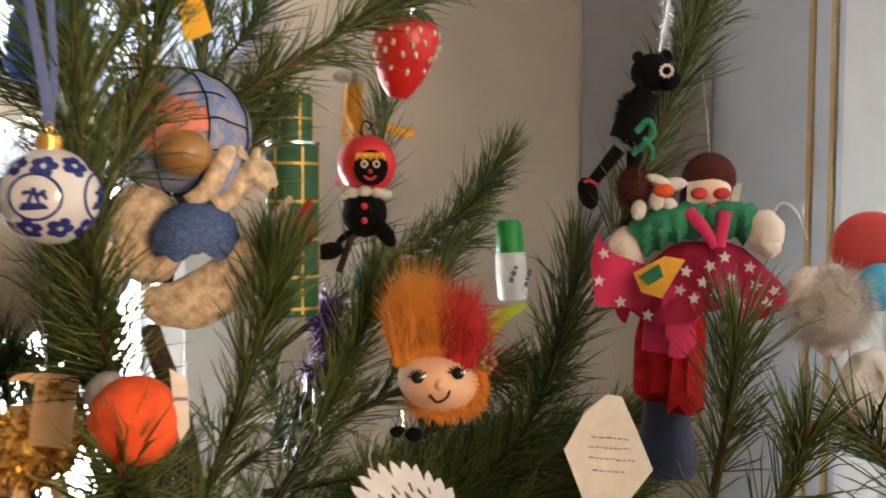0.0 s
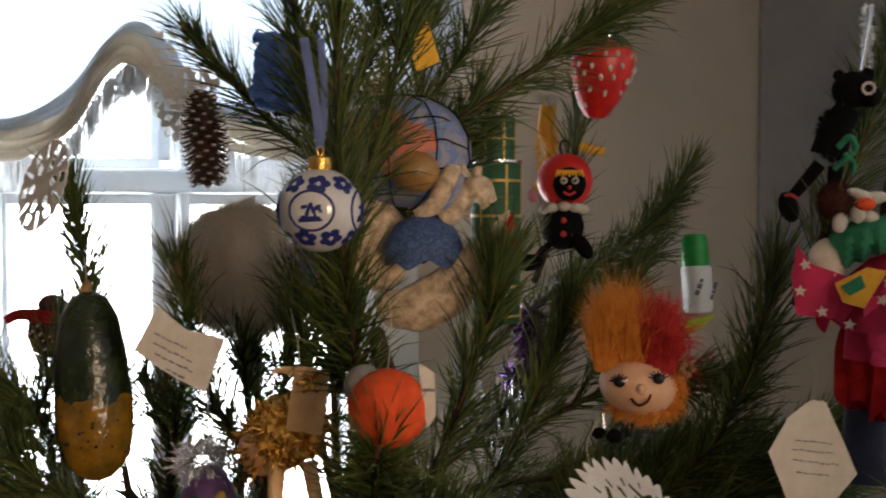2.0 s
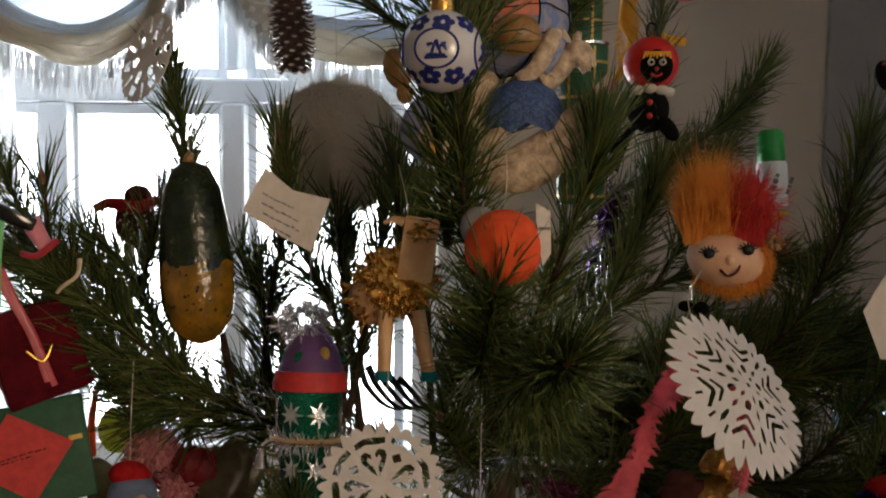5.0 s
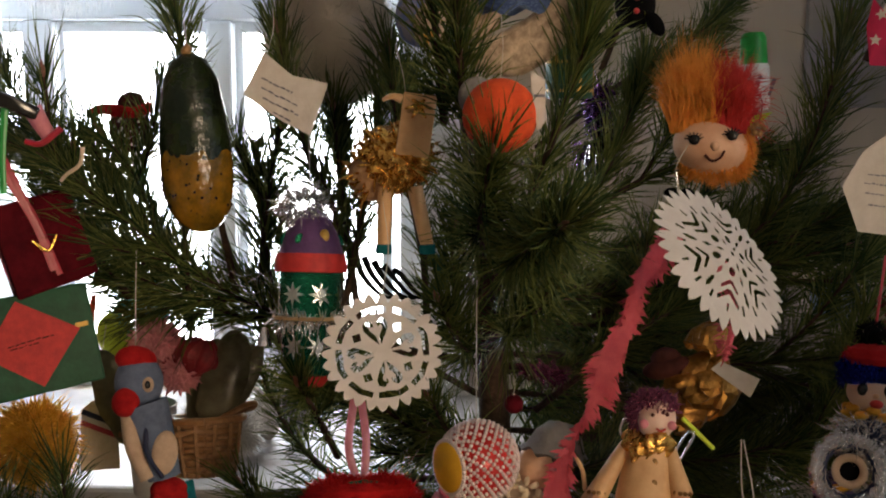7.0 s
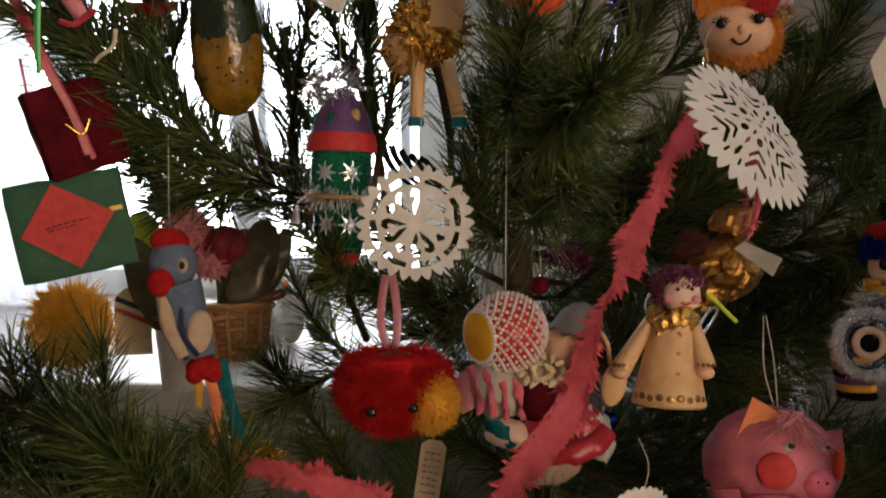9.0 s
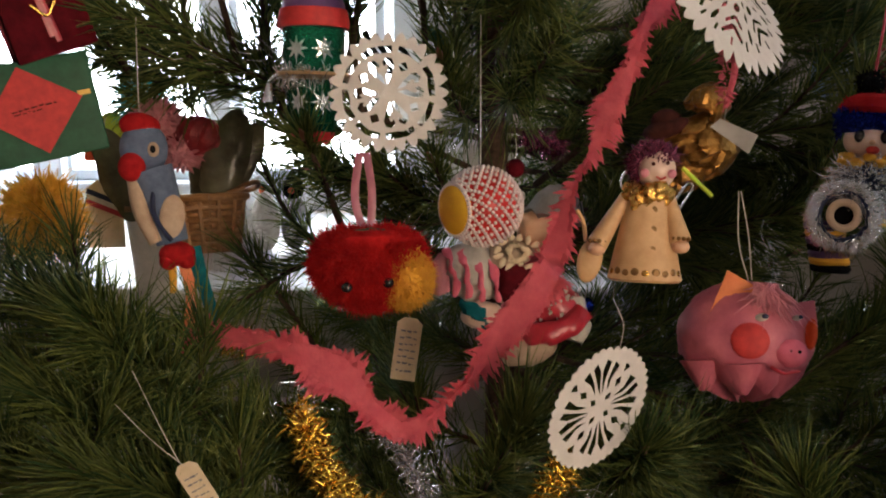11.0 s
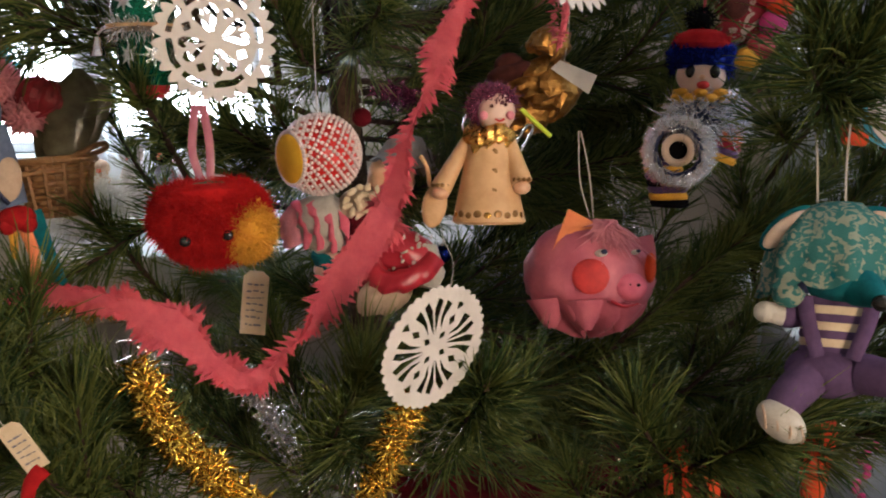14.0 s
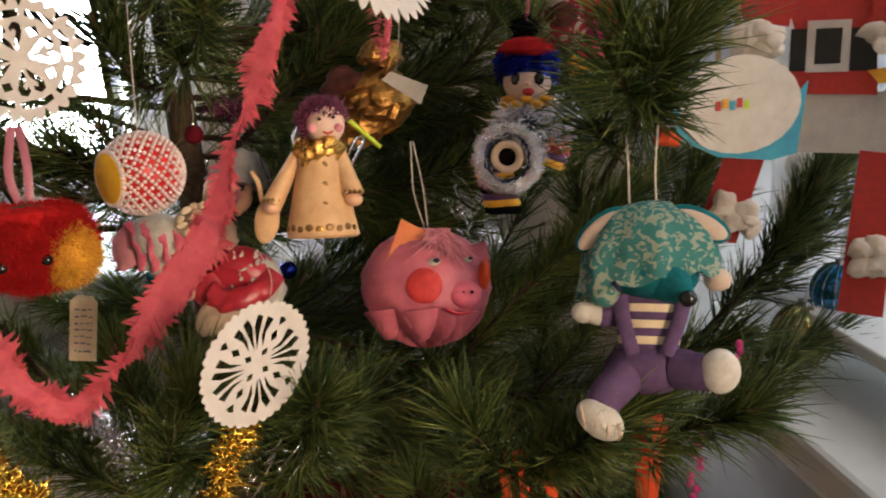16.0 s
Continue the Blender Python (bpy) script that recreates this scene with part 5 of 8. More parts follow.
def plaid_tube():
    u, o = 0.000643, thing("plaid_cracker", (0.0590, 1.0800, 1.5360), "green foil cracker tube with copper plaid lines", "cracker", "", "", (-0.1, 0, -3.9))
    a = part("lower_tube", lathe(B(), [(0, -190), (42, -190), (44, -186), (44, 90), (41, 95), (0, 95)]), "green", o, "", u)
    b = part("upper_tube", lathe(B(), [(0, 90), (33, 90), (33, 172), (30, 176), (0, 176)]), "green", o, "", u)
    for z in (62, 0, -62, -124, -176):
        part("plaid_band", lathe(B(), [(44.2, z - 2.5), (45, z - 2), (45, z + 2), (44.2, z + 2.5)], seg=28), "gold_paint", a, "", u)
    for k in range(6):
        t = 2 * math.pi * k / 6 + 0.45
        part("plaid_line", block(B(), (44.4 * math.sin(t), -44.4 * math.cos(t), -48), (4, 1.6, 274), 0, (0, 0, math.degrees(t))), "gold_paint", a, "", u, False)
        part("plaid_line", block(B(), (33.4 * math.sin(t), -33.4 * math.cos(t), 132), (4, 1.6, 80), 0, (0, 0, math.degrees(t))), "gold_paint", b, "", u, False)
    part("rim", lathe(B(), [(44, 92), (46, 94), (46, 98), (42, 98)], seg=28), "silver", o, "", u)
    part("band", lathe(B(), [(33.2, 134), (34, 134.5), (34, 137.5), (33.2, 138)], seg=28), "gold_paint", b, "", u)
    part("triangle", slab(B(), [(0, -34), (34, 10), (36, -72)], 2, (), (0, -48, 0)), "red_felt", o, "red felt triangle", u, False)


def blue_rose():
    u, o = 0.000575, thing("ribbon_rose", (-0.1610, 0.9500, 1.6790), "dark blue gathered satin ribbon rose", "ribbon rose", "", "", (7.5, 0, 7.4))
    bm = B()
    for k in range(9):
        z = 60 - 15 * k
        pts = [(-48 + 5 * math.sin(k * 2), 0, z + 9), (-10, -24, z - 6 + 5 * math.sin(k)), (30, -22, z + 3), (54, 0, z + 8 - 3 * (k % 3))]
        tube(bm, pts, 12 + 4 * math.sin(k * 2.3), 8 + 3 * math.cos(k), 26, 12, 0.7)
    for v in bm.verts:
        v.co += Vector((16, 14, 16)) * noise.noise(v.co * 0.02) + Vector((8, 8, 9)) * noise.noise(v.co * 0.05)
    part("petals", bm, "rose_blue", o, "", u)
    part("backing", block(B(), (22, 8, -8), (90, 10, 130), 4), "navy", o, "", u)
    part("card", slab(B(), [(10, -62), (62, -54), (70, -84), (18, -90)], 2, (), (0, -4, 0)), "paper", o, "white card edge", u, False)
    hang(o, u, [(0, 0, 60), (6, 0, 120), (2, 10, 200)], 3, "blue_ribbon", "ribbon")


def yellow_plush():
    u, o = 0.000735, thing("yellow_plush_animal", (0.1280, 1.2600, 1.6170), "thin yellow pipe-cleaner animal with white head", "ornament", "", "", (3.3, 0, -6.2))
    bm = tube(B(), [(8, 0, 85), (2, 0, 40), (14, 0, 10), (2, 0, -30), (-14, 0, -66)], 15, 6, 24, 10)
    part("body", bm, "yellow", o, "", u)
    fuzz("fluff", (6, 0, 10), (14, 14, 60), 700, 10, 0.8, "yellow", o, u, 2)
    bm = ell(B(), (-12, 0, 98), (18, 15, 12), 14, 10)
    ell(bm, (12, 0, 94), (14, 12, 12), 14, 10)
    part("head", bm, "white_felt", o, "", u)
    part("arm", tube(B(), [(40, 0, 20), (80, -4, 8), (108, -4, 4)], 9, 8, 12, 8), "yellow", o, "", u)
    part("foot", ell(B(), (-18, 0, -74), (10, 10, 14), 12, 8), "pink_felt", o, "", u)
    hang(o, u, [(6, 0, 100), (10, 6, 160), (16, 20, 210)])


delft_ball()
mache_figure()
strawberry()
hooded_doll()
pine_cone()
pompom()
cucumber()
sheet_card("gift_card", (-0.2350, 0.8200, 1.4150), 0.000538, [(-36, 74), (12, 34), (76, 20), (42, -72), (-8, -46), (-76, 0)], "white folded paper card with faint handwriting", [(-50, 10, 8, 3), (-44, 30, -8, 3), (-34, 36, -22, 3), (-6, 30, -38, 3)], -26, fold=3)
orange_ball()
troll()
glue_bottle()
plaid_tube()
blue_rose()
yellow_plush()
sheet_card("yellow_tag", (-0.0180, 0.8200, 1.6870), 0.000498, [(-30, 38), (12, 46), (34, -26), (-8, -44)], "bright yellow paper gift tag with faint pen marks", [(-18, 14, 12, 2), (-16, 14, 0, 2), (-14, 12, -12, 2)], 18, "yellow_paper")
sheet_card("hexagon_tag", (0.3260, 0.7900, 1.3330), 0.000469, [(-10, 98), (18, 94), (48, 30), (78, -40), (30, -100), (-50, -90), (-86, 0), (-50, 66)], "large cut white paper tag with faint handwriting", [(-40, 30, 20, 3), (-44, 36, 2, 3), (-40, 44, -18, 3), (-30, 30, -40, 3)], -6)
def turned(shape, a, s=1.0):
    """A hole's outline turned by a degrees round the middle."""
    c, q = math.cos(radians(a)), math.sin(radians(a))
    return [((x * c + z * q) * s, (z * c - x * q) * s) for x, z in shape]


def paper_flake(place, u, r, teeth, deep, holes, label, turn, cone=0.0, material="thin_paper", squash=1.0, string=None):
    o = thing("paper_snowflake", place, label, "paper snowflake", "paper snowflakes")
    n = teeth * 4
    out = []
    for k in range(n):
        a = 2 * math.pi * k / n
        q = r * (1 - deep * (0, 0.35, 1, 0.35)[k % 4] * (1.3 if (k // 4) % 3 == 0 else 0.8))
        out.append((q * math.sin(a), q * math.cos(a)))
    bm = slab(B(), out, 1.2, holes)
    for v in bm.verts:
        v.co.x *= squash
        v.co.y += cone * math.hypot(v.co.x, v.co.z) + 0.03 * r * noise.noise(v.co * 2.5 / r)
    moved(bm, bm.verts, turn)
    part("cut_paper", bm, material, o, "", u, False)
    if string:
        hang(o, u, string, 0.7)
    return o


NUT = [(0, 38), (7, 47), (0, 56), (-7, 47)]
LEAF = [(0, 18), (7, 34), (5, 52), (0, 60), (-5, 52), (-7, 34)]
RY, RZ, RX = (lambda a: Matrix.Rotation(radians(a), 4, "Y")), (lambda a: Matrix.Rotation(radians(a), 4, "Z")), (lambda a: Matrix.Rotation(radians(a), 4, "X"))


def mirrored(shape):
    return [(-x, z) for x, z in reversed(shape)]


def flakes():
    half = [(-2, 15), (-14, 31), (-22, 45), (-21, 56), (-12, 61), (-3, 54), (-4, 46), (-10, 50), (-12, 44), (-3, 31)]
    bar = [(-25, 67), (-8, 72), (8, 68), (25, 67), (27, 77), (10, 81), (-10, 83), (-27, 77)]
    holes = []
    for k in range(4):
        a = -15 + 90 * k
        holes += [turned(half, a), turned(mirrored(half), a), turned(bar, a)]
        holes.append(turned([(0, 42), (10, 51), (0, 61), (-10, 51)], a + 45))
        holes.append(turned([(-22, 69), (0, 73), (22, 69), (24, 79), (0, 84), (-24, 79)], a + 45))
    paper_flake((-0.1340, 0.7120, 1.1900), 0.000509, 106, 28, 0.14, holes, "round white paper snowflake with cut hearts", RZ(8), 0, string=[(0, 0, 100), (10, 10, 180), (0, 20, 260)])
    holes = []
    arm = [(-4, 66), (-24, 84), (-22, 91), (0, 74), (22, 91), (24, 84), (4, 66)]
    tall = [(-3, 62), (0, 58), (3, 62), (4, 76), (0, 84), (-4, 76)]
    for k in range(6):
        a = 60 * k + 8
        holes.append(turned([(8 * math.sin(t), 40 + 9 * math.cos(t)) for t in [math.pi * j / 5 for j in range(10)]], a))
        holes.append(turned([(0, 18), (4, 26), (0, 36), (-4, 26)], a + 30))
        holes.append(turned([(0, 42), (4.5, 52), (0, 64), (-4.5, 52)], a + 30))
        holes.append(turned(arm, a, 0.86))
        holes.append(turned(arm, a, 1.14))
        holes.append(turned(tall, a + 30, 1.22))
        for x in (-15, 15):
            holes.append(turned([(x - 2.5, 96), (x + 2.5, 96), (x * 1.2 + 3, 114), (x * 1.2 - 3, 114)], a + 30))
        holes.append(turned([(-3, 102), (3, 102), (2, 118), (-2, 118)], a))
    holes.append([(6 * math.sin(k), 6 * math.cos(k)) for k in (0, 1.57, 3.14, 4.71)])
    paper_flake((0.1730, 0.7300, 1.2780), 0.000495, 158, 36, 0.15, holes, "folded white paper snowflake with deep toothed edge", RY(-46) @ RZ(56), 0.2, string=[(-100, 0, 110), (-104, 10, 150), (-80, 30, 190)])
    holes = []
    leaf = [(-2, 26), (-11, 56), (-22, 86), (-12, 94), (-2, 74)]
    outer = [(-14, 30), (-24, 54), (-42, 72), (-31, 84), (-25, 74), (-15, 52)]
    for k in range(4):
        a = 90 * k + 28
        holes += [turned(leaf, a + 45), turned(mirrored(leaf), a + 45), turned(outer, a + 45), turned(mirrored(outer), a + 45)]
        holes.append(turned([(0, 16), (7, 25), (0, 35), (-7, 25)], a))
        holes.append(turned([(0, 46), (8, 57), (0, 69), (-8, 57)], a))
        holes.append(turned([(0, 76), (9, 90), (0, 94), (-9, 90)], a))
    paper_flake((0.0430, 0.5700, 0.9510), 0.000468, 118, 40, 0.05, holes, "oval white paper snowflake with scalloped edge", RY(14) @ RZ(38), 0, string=[(30, 0, 108), (36, 10, 150), (20, 30, 190)])
    holes = [turned(s, 60 * k, 0.82) for k in range(6) for s in ([(-12, 40), (0, 30), (12, 40), (8, 62), (-8, 62)], [(-14, 70), (14, 70), (10, 92), (-10, 92)])]
    holes += [turned([(-5, 60), (5, 60), (4, 96), (-4, 96)], 30 + 60 * k, 0.82) for k in range(6)]
    paper_flake((-0.4020, 0.9300, 1.5660), 0.000578, 86, 30, 0.06, holes, "white paper snowflake seen almost edge-on", RY(24) @ RZ(-46), 0)
    holes = [turned(s, 45 * k, 0.8) for k in range(8) for s in (LEAF, [(-10, 70), (10, 70), (6, 92), (-6, 92)])]
    holes += [turned(NUT, 22 + 45 * k, 1.1) for k in range(8)]
    for dx, dz, sq in ((482, 20, 22), (470, 95, 48)):
        p = (-0.3470, 1.2700, 1.7370)
        paper_flake((p[0], p[1] + (dz - 20) * 0.0005, p[2] - (dz - 20) * 0.00075), 0.000753, 72, 24, 0.14, holes, "lacy white paper snowflake hanging by the pine cone", RZ(sq), 0.1)


def turkey():
    u, o = 0.000498, thing("turkey_ornament", (-0.1240, 0.7400, 1.3560), "wooden turkey with gold tinsel body and tag", "ornament", "", "", (-4.6, 0, 4.2))
    bm = ell(B(), (6, 20, 10), (54, 44, 52), 24, 16)
    ell(bm, (-44, 24, -28), (40, 28, 44), 18, 12, (0, -35, 0))
    part("body", bm, "cork", o, "", u)
    bm = ell(B(), (4, 14, 10), (60, 50, 58), 34, 22)
    for v in bm.verts:
        v.co += (v.co - Vector((4, 14, 10))) * (0.22 * noise.noise(v.co * 0.05) + 0.16 * noise.noise(v.co * 0.14))
    part("foil_crumple", bm, "gold", o, "", u, False)
    fuzz("tinsel", (0, 14, 10), (56, 46, 54), 260, 24, 3.4, "gold", o, u, 3, lambda p, d: d[:, 2] < 0.75)
    fuzz("tail_tinsel", (-46, 20, -20), (36, 26, 44), 130, 20, 3.2, "gold", o, u, 4)
    part("tag", block(B(), (36, -44, 62), (58, 4, 108), 2, (8, 8, 0)), "dowel", o, "plain wooden tag", u)
    bm = B()
    for k in range(6):
        a = k * 1.05
        tube(bm, [(40, -50, 96), (40 + 14 * math.cos(a), -60, 92 + 12 * math.sin(a)), (40 + 24 * math.cos(a), -52, 90 + 18 * math.sin(a))], 5, 2, 8, 6, 0.4)
    part("bow", bm, "gold", o, "", u)
    part("bill", tube(B(), [(10, -40, 108), (-6, -44, 112), (-22, -40, 106)], 8, 3, 8, 8), "dowel", o, "", u)
    for x, t in ((-18, -26), (34, 52)):
        leg = part("leg", rod(B(), (x, 0, -44), (t + 4, 0, -152), 14, 12, 14), "dowel", o, "", u)
        part("foot", lathe(B(), [(13, -164), (15, -160), (14, -148), (12, -146)], (t + 4, 0, 0)), "teal", leg, "", u)
    hang(o, u, [(20, 0, 60), (16, 10, 140), (0, 30, 210)])


def lantern():
    u, o = 0.000577, thing("lantern_ornament", (-0.2180, 0.8400, 1.2040), "glittery green lantern ornament with purple roof and tinsel", "lantern", "", "", (-9.1, 2.0, 7.7))
    bm = lathe(B(), [(62, 70), (60, 80), (56, 92), (50, 120), (34, 148), (14, 170), (0, 176)], seg=24)
    part("roof", bm, "purple", o, "dark purple roof", u)
    part("eave", lathe(B(), [(0, 62), (62, 62), (63, 74), (58, 94), (0, 94)], seg=24), "red", o, "", u)
    for k in range(7):
        a = 2 * math.pi * k / 7 - 0.4
        part("roof_dot", ell(B(), (47 * math.sin(a), -47 * math.cos(a), 116 + 8 * (k % 2)), (9, 5, 12), 10, 8), "gold_paint" if k % 2 else "glitter_green", o, "", u)
    part("upper_body", lathe(B(), [(0, -16), (52, -16), (53, 64), (0, 64)], seg=24), "glitter_green", o, "", u)
    part("lower_body", lathe(B(), [(0, -118), (38, -116), (44, -80), (48, -28), (0, -28)], seg=24), "glitter_green", o, "", u)
    part("base", lathe(B(), [(0, -138), (26, -136), (38, -120), (38, -114), (0, -114)], seg=24), "red", o, "", u)
    for z, r in ((24, 54), (-66, 47)):
        for a in (-0.55, 0.35, 1.25, -1.5):
            n = Vector((math.sin(a), -math.cos(a), 0))
            q = 26
            out = [((22 if k % 2 == 0 else 9) * math.sin(math.pi * k / 8), (22 if k % 2 == 0 else 9) * math.cos(math.pi * k / 8)) for k in range(16)]
            bm = slab(B(), out, 2)
            for v in bm.verts:
                t = a + v.co.x / r
                v.co = Vector(((r - v.co.y + 1) * math.sin(t), -(r - v.co.y + 1) * math.cos(t), z + v.co.z))
            part("glitter_star", bm, "silver", o, "", u, False)
    fuzz("tinsel_band", (0, 0, -22), (56, 56, 6), 700, 22, 1.4, "tinsel_silver", o, u, 5)
    fuzz("tinsel_top", (-14, 0, 176), (28, 24, 18), 420, 30, 1.2, "tinsel_silver", o, u, 6)
    part("plate", lathe(B(), [(0, -20), (64, -20), (65, -15), (0, -14)], seg=24), "dowel", o, "", u)
    bm = lathe(B(), [(0, -26), (5, -26), (9, -40), (14, -58), (12, -58), (0, -40)], (-76, -14, -8), 14)
    part("bell", bm, "silver", o, "small silver bell", u)
    part("bell_arm", tube(B(), [(-52, -10, -18), (-66, -14, -22), (-76, -14, -30)], 3, 3, 8, 6), "silver", o, "", u)
    hang(o, u, [(0, 0, 172), (-6, 0, 240), (-10, 0, 330)], 0.7)


def bead_ball():
    u, o = 0.000538, thing("beaded_ball", (-0.0490, 0.7450, 1.0800), "red ball netted in white beads with orange opening", "ball", "", "", (-17.2, 0, -1.7))
    part("ball", ell(B(), (0, 0, 0), 67, 32, 20), "strawberry", o, "", u)
    turn = Vector((-0.80, -0.58, -0.16)).normalized().to_track_quat("Z", "Y").to_matrix().to_4x4()
    bm = lathe(B(), [(0, 50), (40, 50), (44, 58), (42, 64), (30, 67.5), (0, 68)], seg=28)
    moved(bm, bm.verts, turn)
    part("opening", bm, "yellow_paper", o, "ochre disc opening", u)
    first = None
    rest = B()
    count = 0
    for way in (-1, 1):
        for line in range(17):
            for i in range(25):
                lat = radians(50 - 4.7 * i)
                a = 2 * math.pi * line / 17 + way * i * 0.092
                n = turn.to_3x3() @ Vector((math.cos(lat) * math.cos(a), math.cos(lat) * math.sin(a), math.sin(lat)))
                p = n * 70
                if n.y > -0.1 or count >= 280:
                    ell(rest, tuple(p), 3.5, 6, 4)
                    continue
                count += 1
                if first is None:
                    first = part("bead", ell(B(), (0, 0, 0), 3.6, 8, 6), "bead_white", o, "", u)
                    first.location = p * u
                else:
                    c = first.copy()
                    c.location = p * u
                    scene.collection.objects.link(c)
    part("bead_net", rest, "bead_white", o, "", u)
    bm = B()
    for k in range(40):
        a = 2 * math.pi * k / 40
        p = turn @ Vector((45 * math.cos(a), 45 * math.sin(a), 60))
        ell(bm, tuple(p), 4.4, 6, 5)
    part("bead_rim", bm, "bead_white", o, "", u)
    hang(o, u, [(-4, 0, 70), (-6, 0, 250), (-8, 10, 520)], 0.8)


def apple():
    u, o = 0.000557, thing("plush_apple", (-0.1590, 0.7650, 1.0160), "red plush apple with yellow cheek and felt leaf", "plush apple", "", "", (-15.6, 0, 6.3))
    bm = lathe(B(), [(0, 46), (22, 54), (56, 60), (84, 48), (94, 12), (80, -36), (52, -66), (20, -72), (0, -68)], seg=40, squash=0.8)
    part("body", bm, "plush_red", o, "", u)
    rng = np.random.default_rng(3)
    p, d = on_ball(rng, 16000, (0, 0, 0), (98, 78, 70))
    p[:, 2] *= np.where(p[:, 2] > 0, 0.84 + 0.42 * (np.abs(p[:, 0]) / 100) ** 1.5, 1.0)
    p[:, 0] *= np.where(p[:, 2] < 0, 1 + 0.0022 * p[:, 2], 1.0)
    spikes("plush", p * 0.98 * u, d + rng.normal(0, 0.35, d.shape), 16 * u * (0.5 + 0.7 * rng.random(16000)), 0.8 * u, "plush_red", o, "", 0.35, rng)
    bm = ell(B(), (64, -32, -24), (40, 44, 46), 20, 14, (0, 28, 0))
    part("cheek", bm, "yellow", o, "mustard yellow cheek", u)
    fuzz("cheek_plush", (64, -32, -24), (41, 45, 47), 2600, 12, 0.75, "yellow", o, u, 4)
    for x, z in ((-40, -36), (30, -30)):
        part("eye", ell(B(), (x, -76, z), (10, 8, 9), 14, 10), "gloss_black", o, "", u)
    part("leaf", slab(B(), [(-24, 66), (-16, 46), (4, 34), (18, 48), (30, 66), (4, 70)], 5, (), (0, -58, 0), (-20, 0, 0)), "green", o, "dark green felt leaf", u, False)
    hang(o, u, [(-8, 0, 60), (-22, 0, 120), (-12, 10, 200)], 7, "ribbon_pink", "ribbon", 0.15)
    hang(o, u, [(4, 0, 60), (8, 0, 130), (0, 10, 200)], 7, "ribbon_pink", "ribbon", 0.15)


def parrot():
    u, o = 0.000615, thing("felt_parrot", (-0.3950, 0.8850, 1.0450), "blue-grey felt parrot with red crest, beak and trousers", "felt parrot", "", "", (-12.6, 0, 16.4))
    bm = ell(B(), (-22, 0, 108), (42, 34, 48), 22, 16)
    tube(bm, [(-14, 0, 70), (0, 0, 20), (16, 0, -60)], 40, 28, 16, 14)
    part("body", bm, "parrot_blue", o, "", u)
    bm = ell(B(), (-26, 0, 148), (36, 26, 24), 18, 12, (0, 10, 0))
    part("crest", bm, "red_felt", o, "", u)
    part("breast", tube(B(), [(-38, -8, 56), (-34, -14, 0), (-12, -16, -58)], 17, 13, 14, 12), "tan_felt", o, "", u)
    bm = ell(B(), (-44, -22, 76), (24, 22, 26), 18, 12, (0, 15, 0))
    part("beak", bm, "red_felt", o, "", u)
    e = part("eye", ell(B(), (-6, -32, 104), (10, 6, 13), 14, 10), "tan_felt", o, "", u)
    part("pupil", ell(B(), (-7, -38, 104), (5, 4, 7), 12, 8), "gloss_black", e, "", u)
    bm = ell(B(), (18, -32, -14), (22, 9, 38), 18, 12, (0, 8, 0))
    part("wing", bm, "tan_felt", o, "", u)
    part("wing_edge", tube(B(), [(-10, -28, 40), (-12, -34, -10), (14, -36, -56)], 5, 4, 14, 8), "navy", o, "", u)
    bm = ell(B(), (22, -4, -80), (32, 26, 22), 18, 12)
    ell(bm, (6, -10, -92), (16, 16, 16), 12, 8)
    ell(bm, (38, -10, -92), (16, 16, 16), 12, 8)
    part("trousers", bm, "red_felt", o, "", u)
    part("tail_feather", tube(B(), [(50, 0, -70), (64, 0, -140), (84, 0, -216)], 14, 10, 14, 8, 0.35), "teal", o, "", u)
    part("tail_feather", tube(B(), [(32, 0, -96), (42, 0, -150), (32, 0, -220)], 11, 9, 14, 8, 0.35), "peach", o, "", u)
    part("tail_feather", tube(B(), [(12, 0, -96), (12, 0, -130), (10, 0, -150)], 8, 5, 10, 8, 0.35), "yellow", o, "", u)
    hang(o, u, [(-26, 0, 170), (-24, 0, 240), (-20, 10, 340)], 0.8)


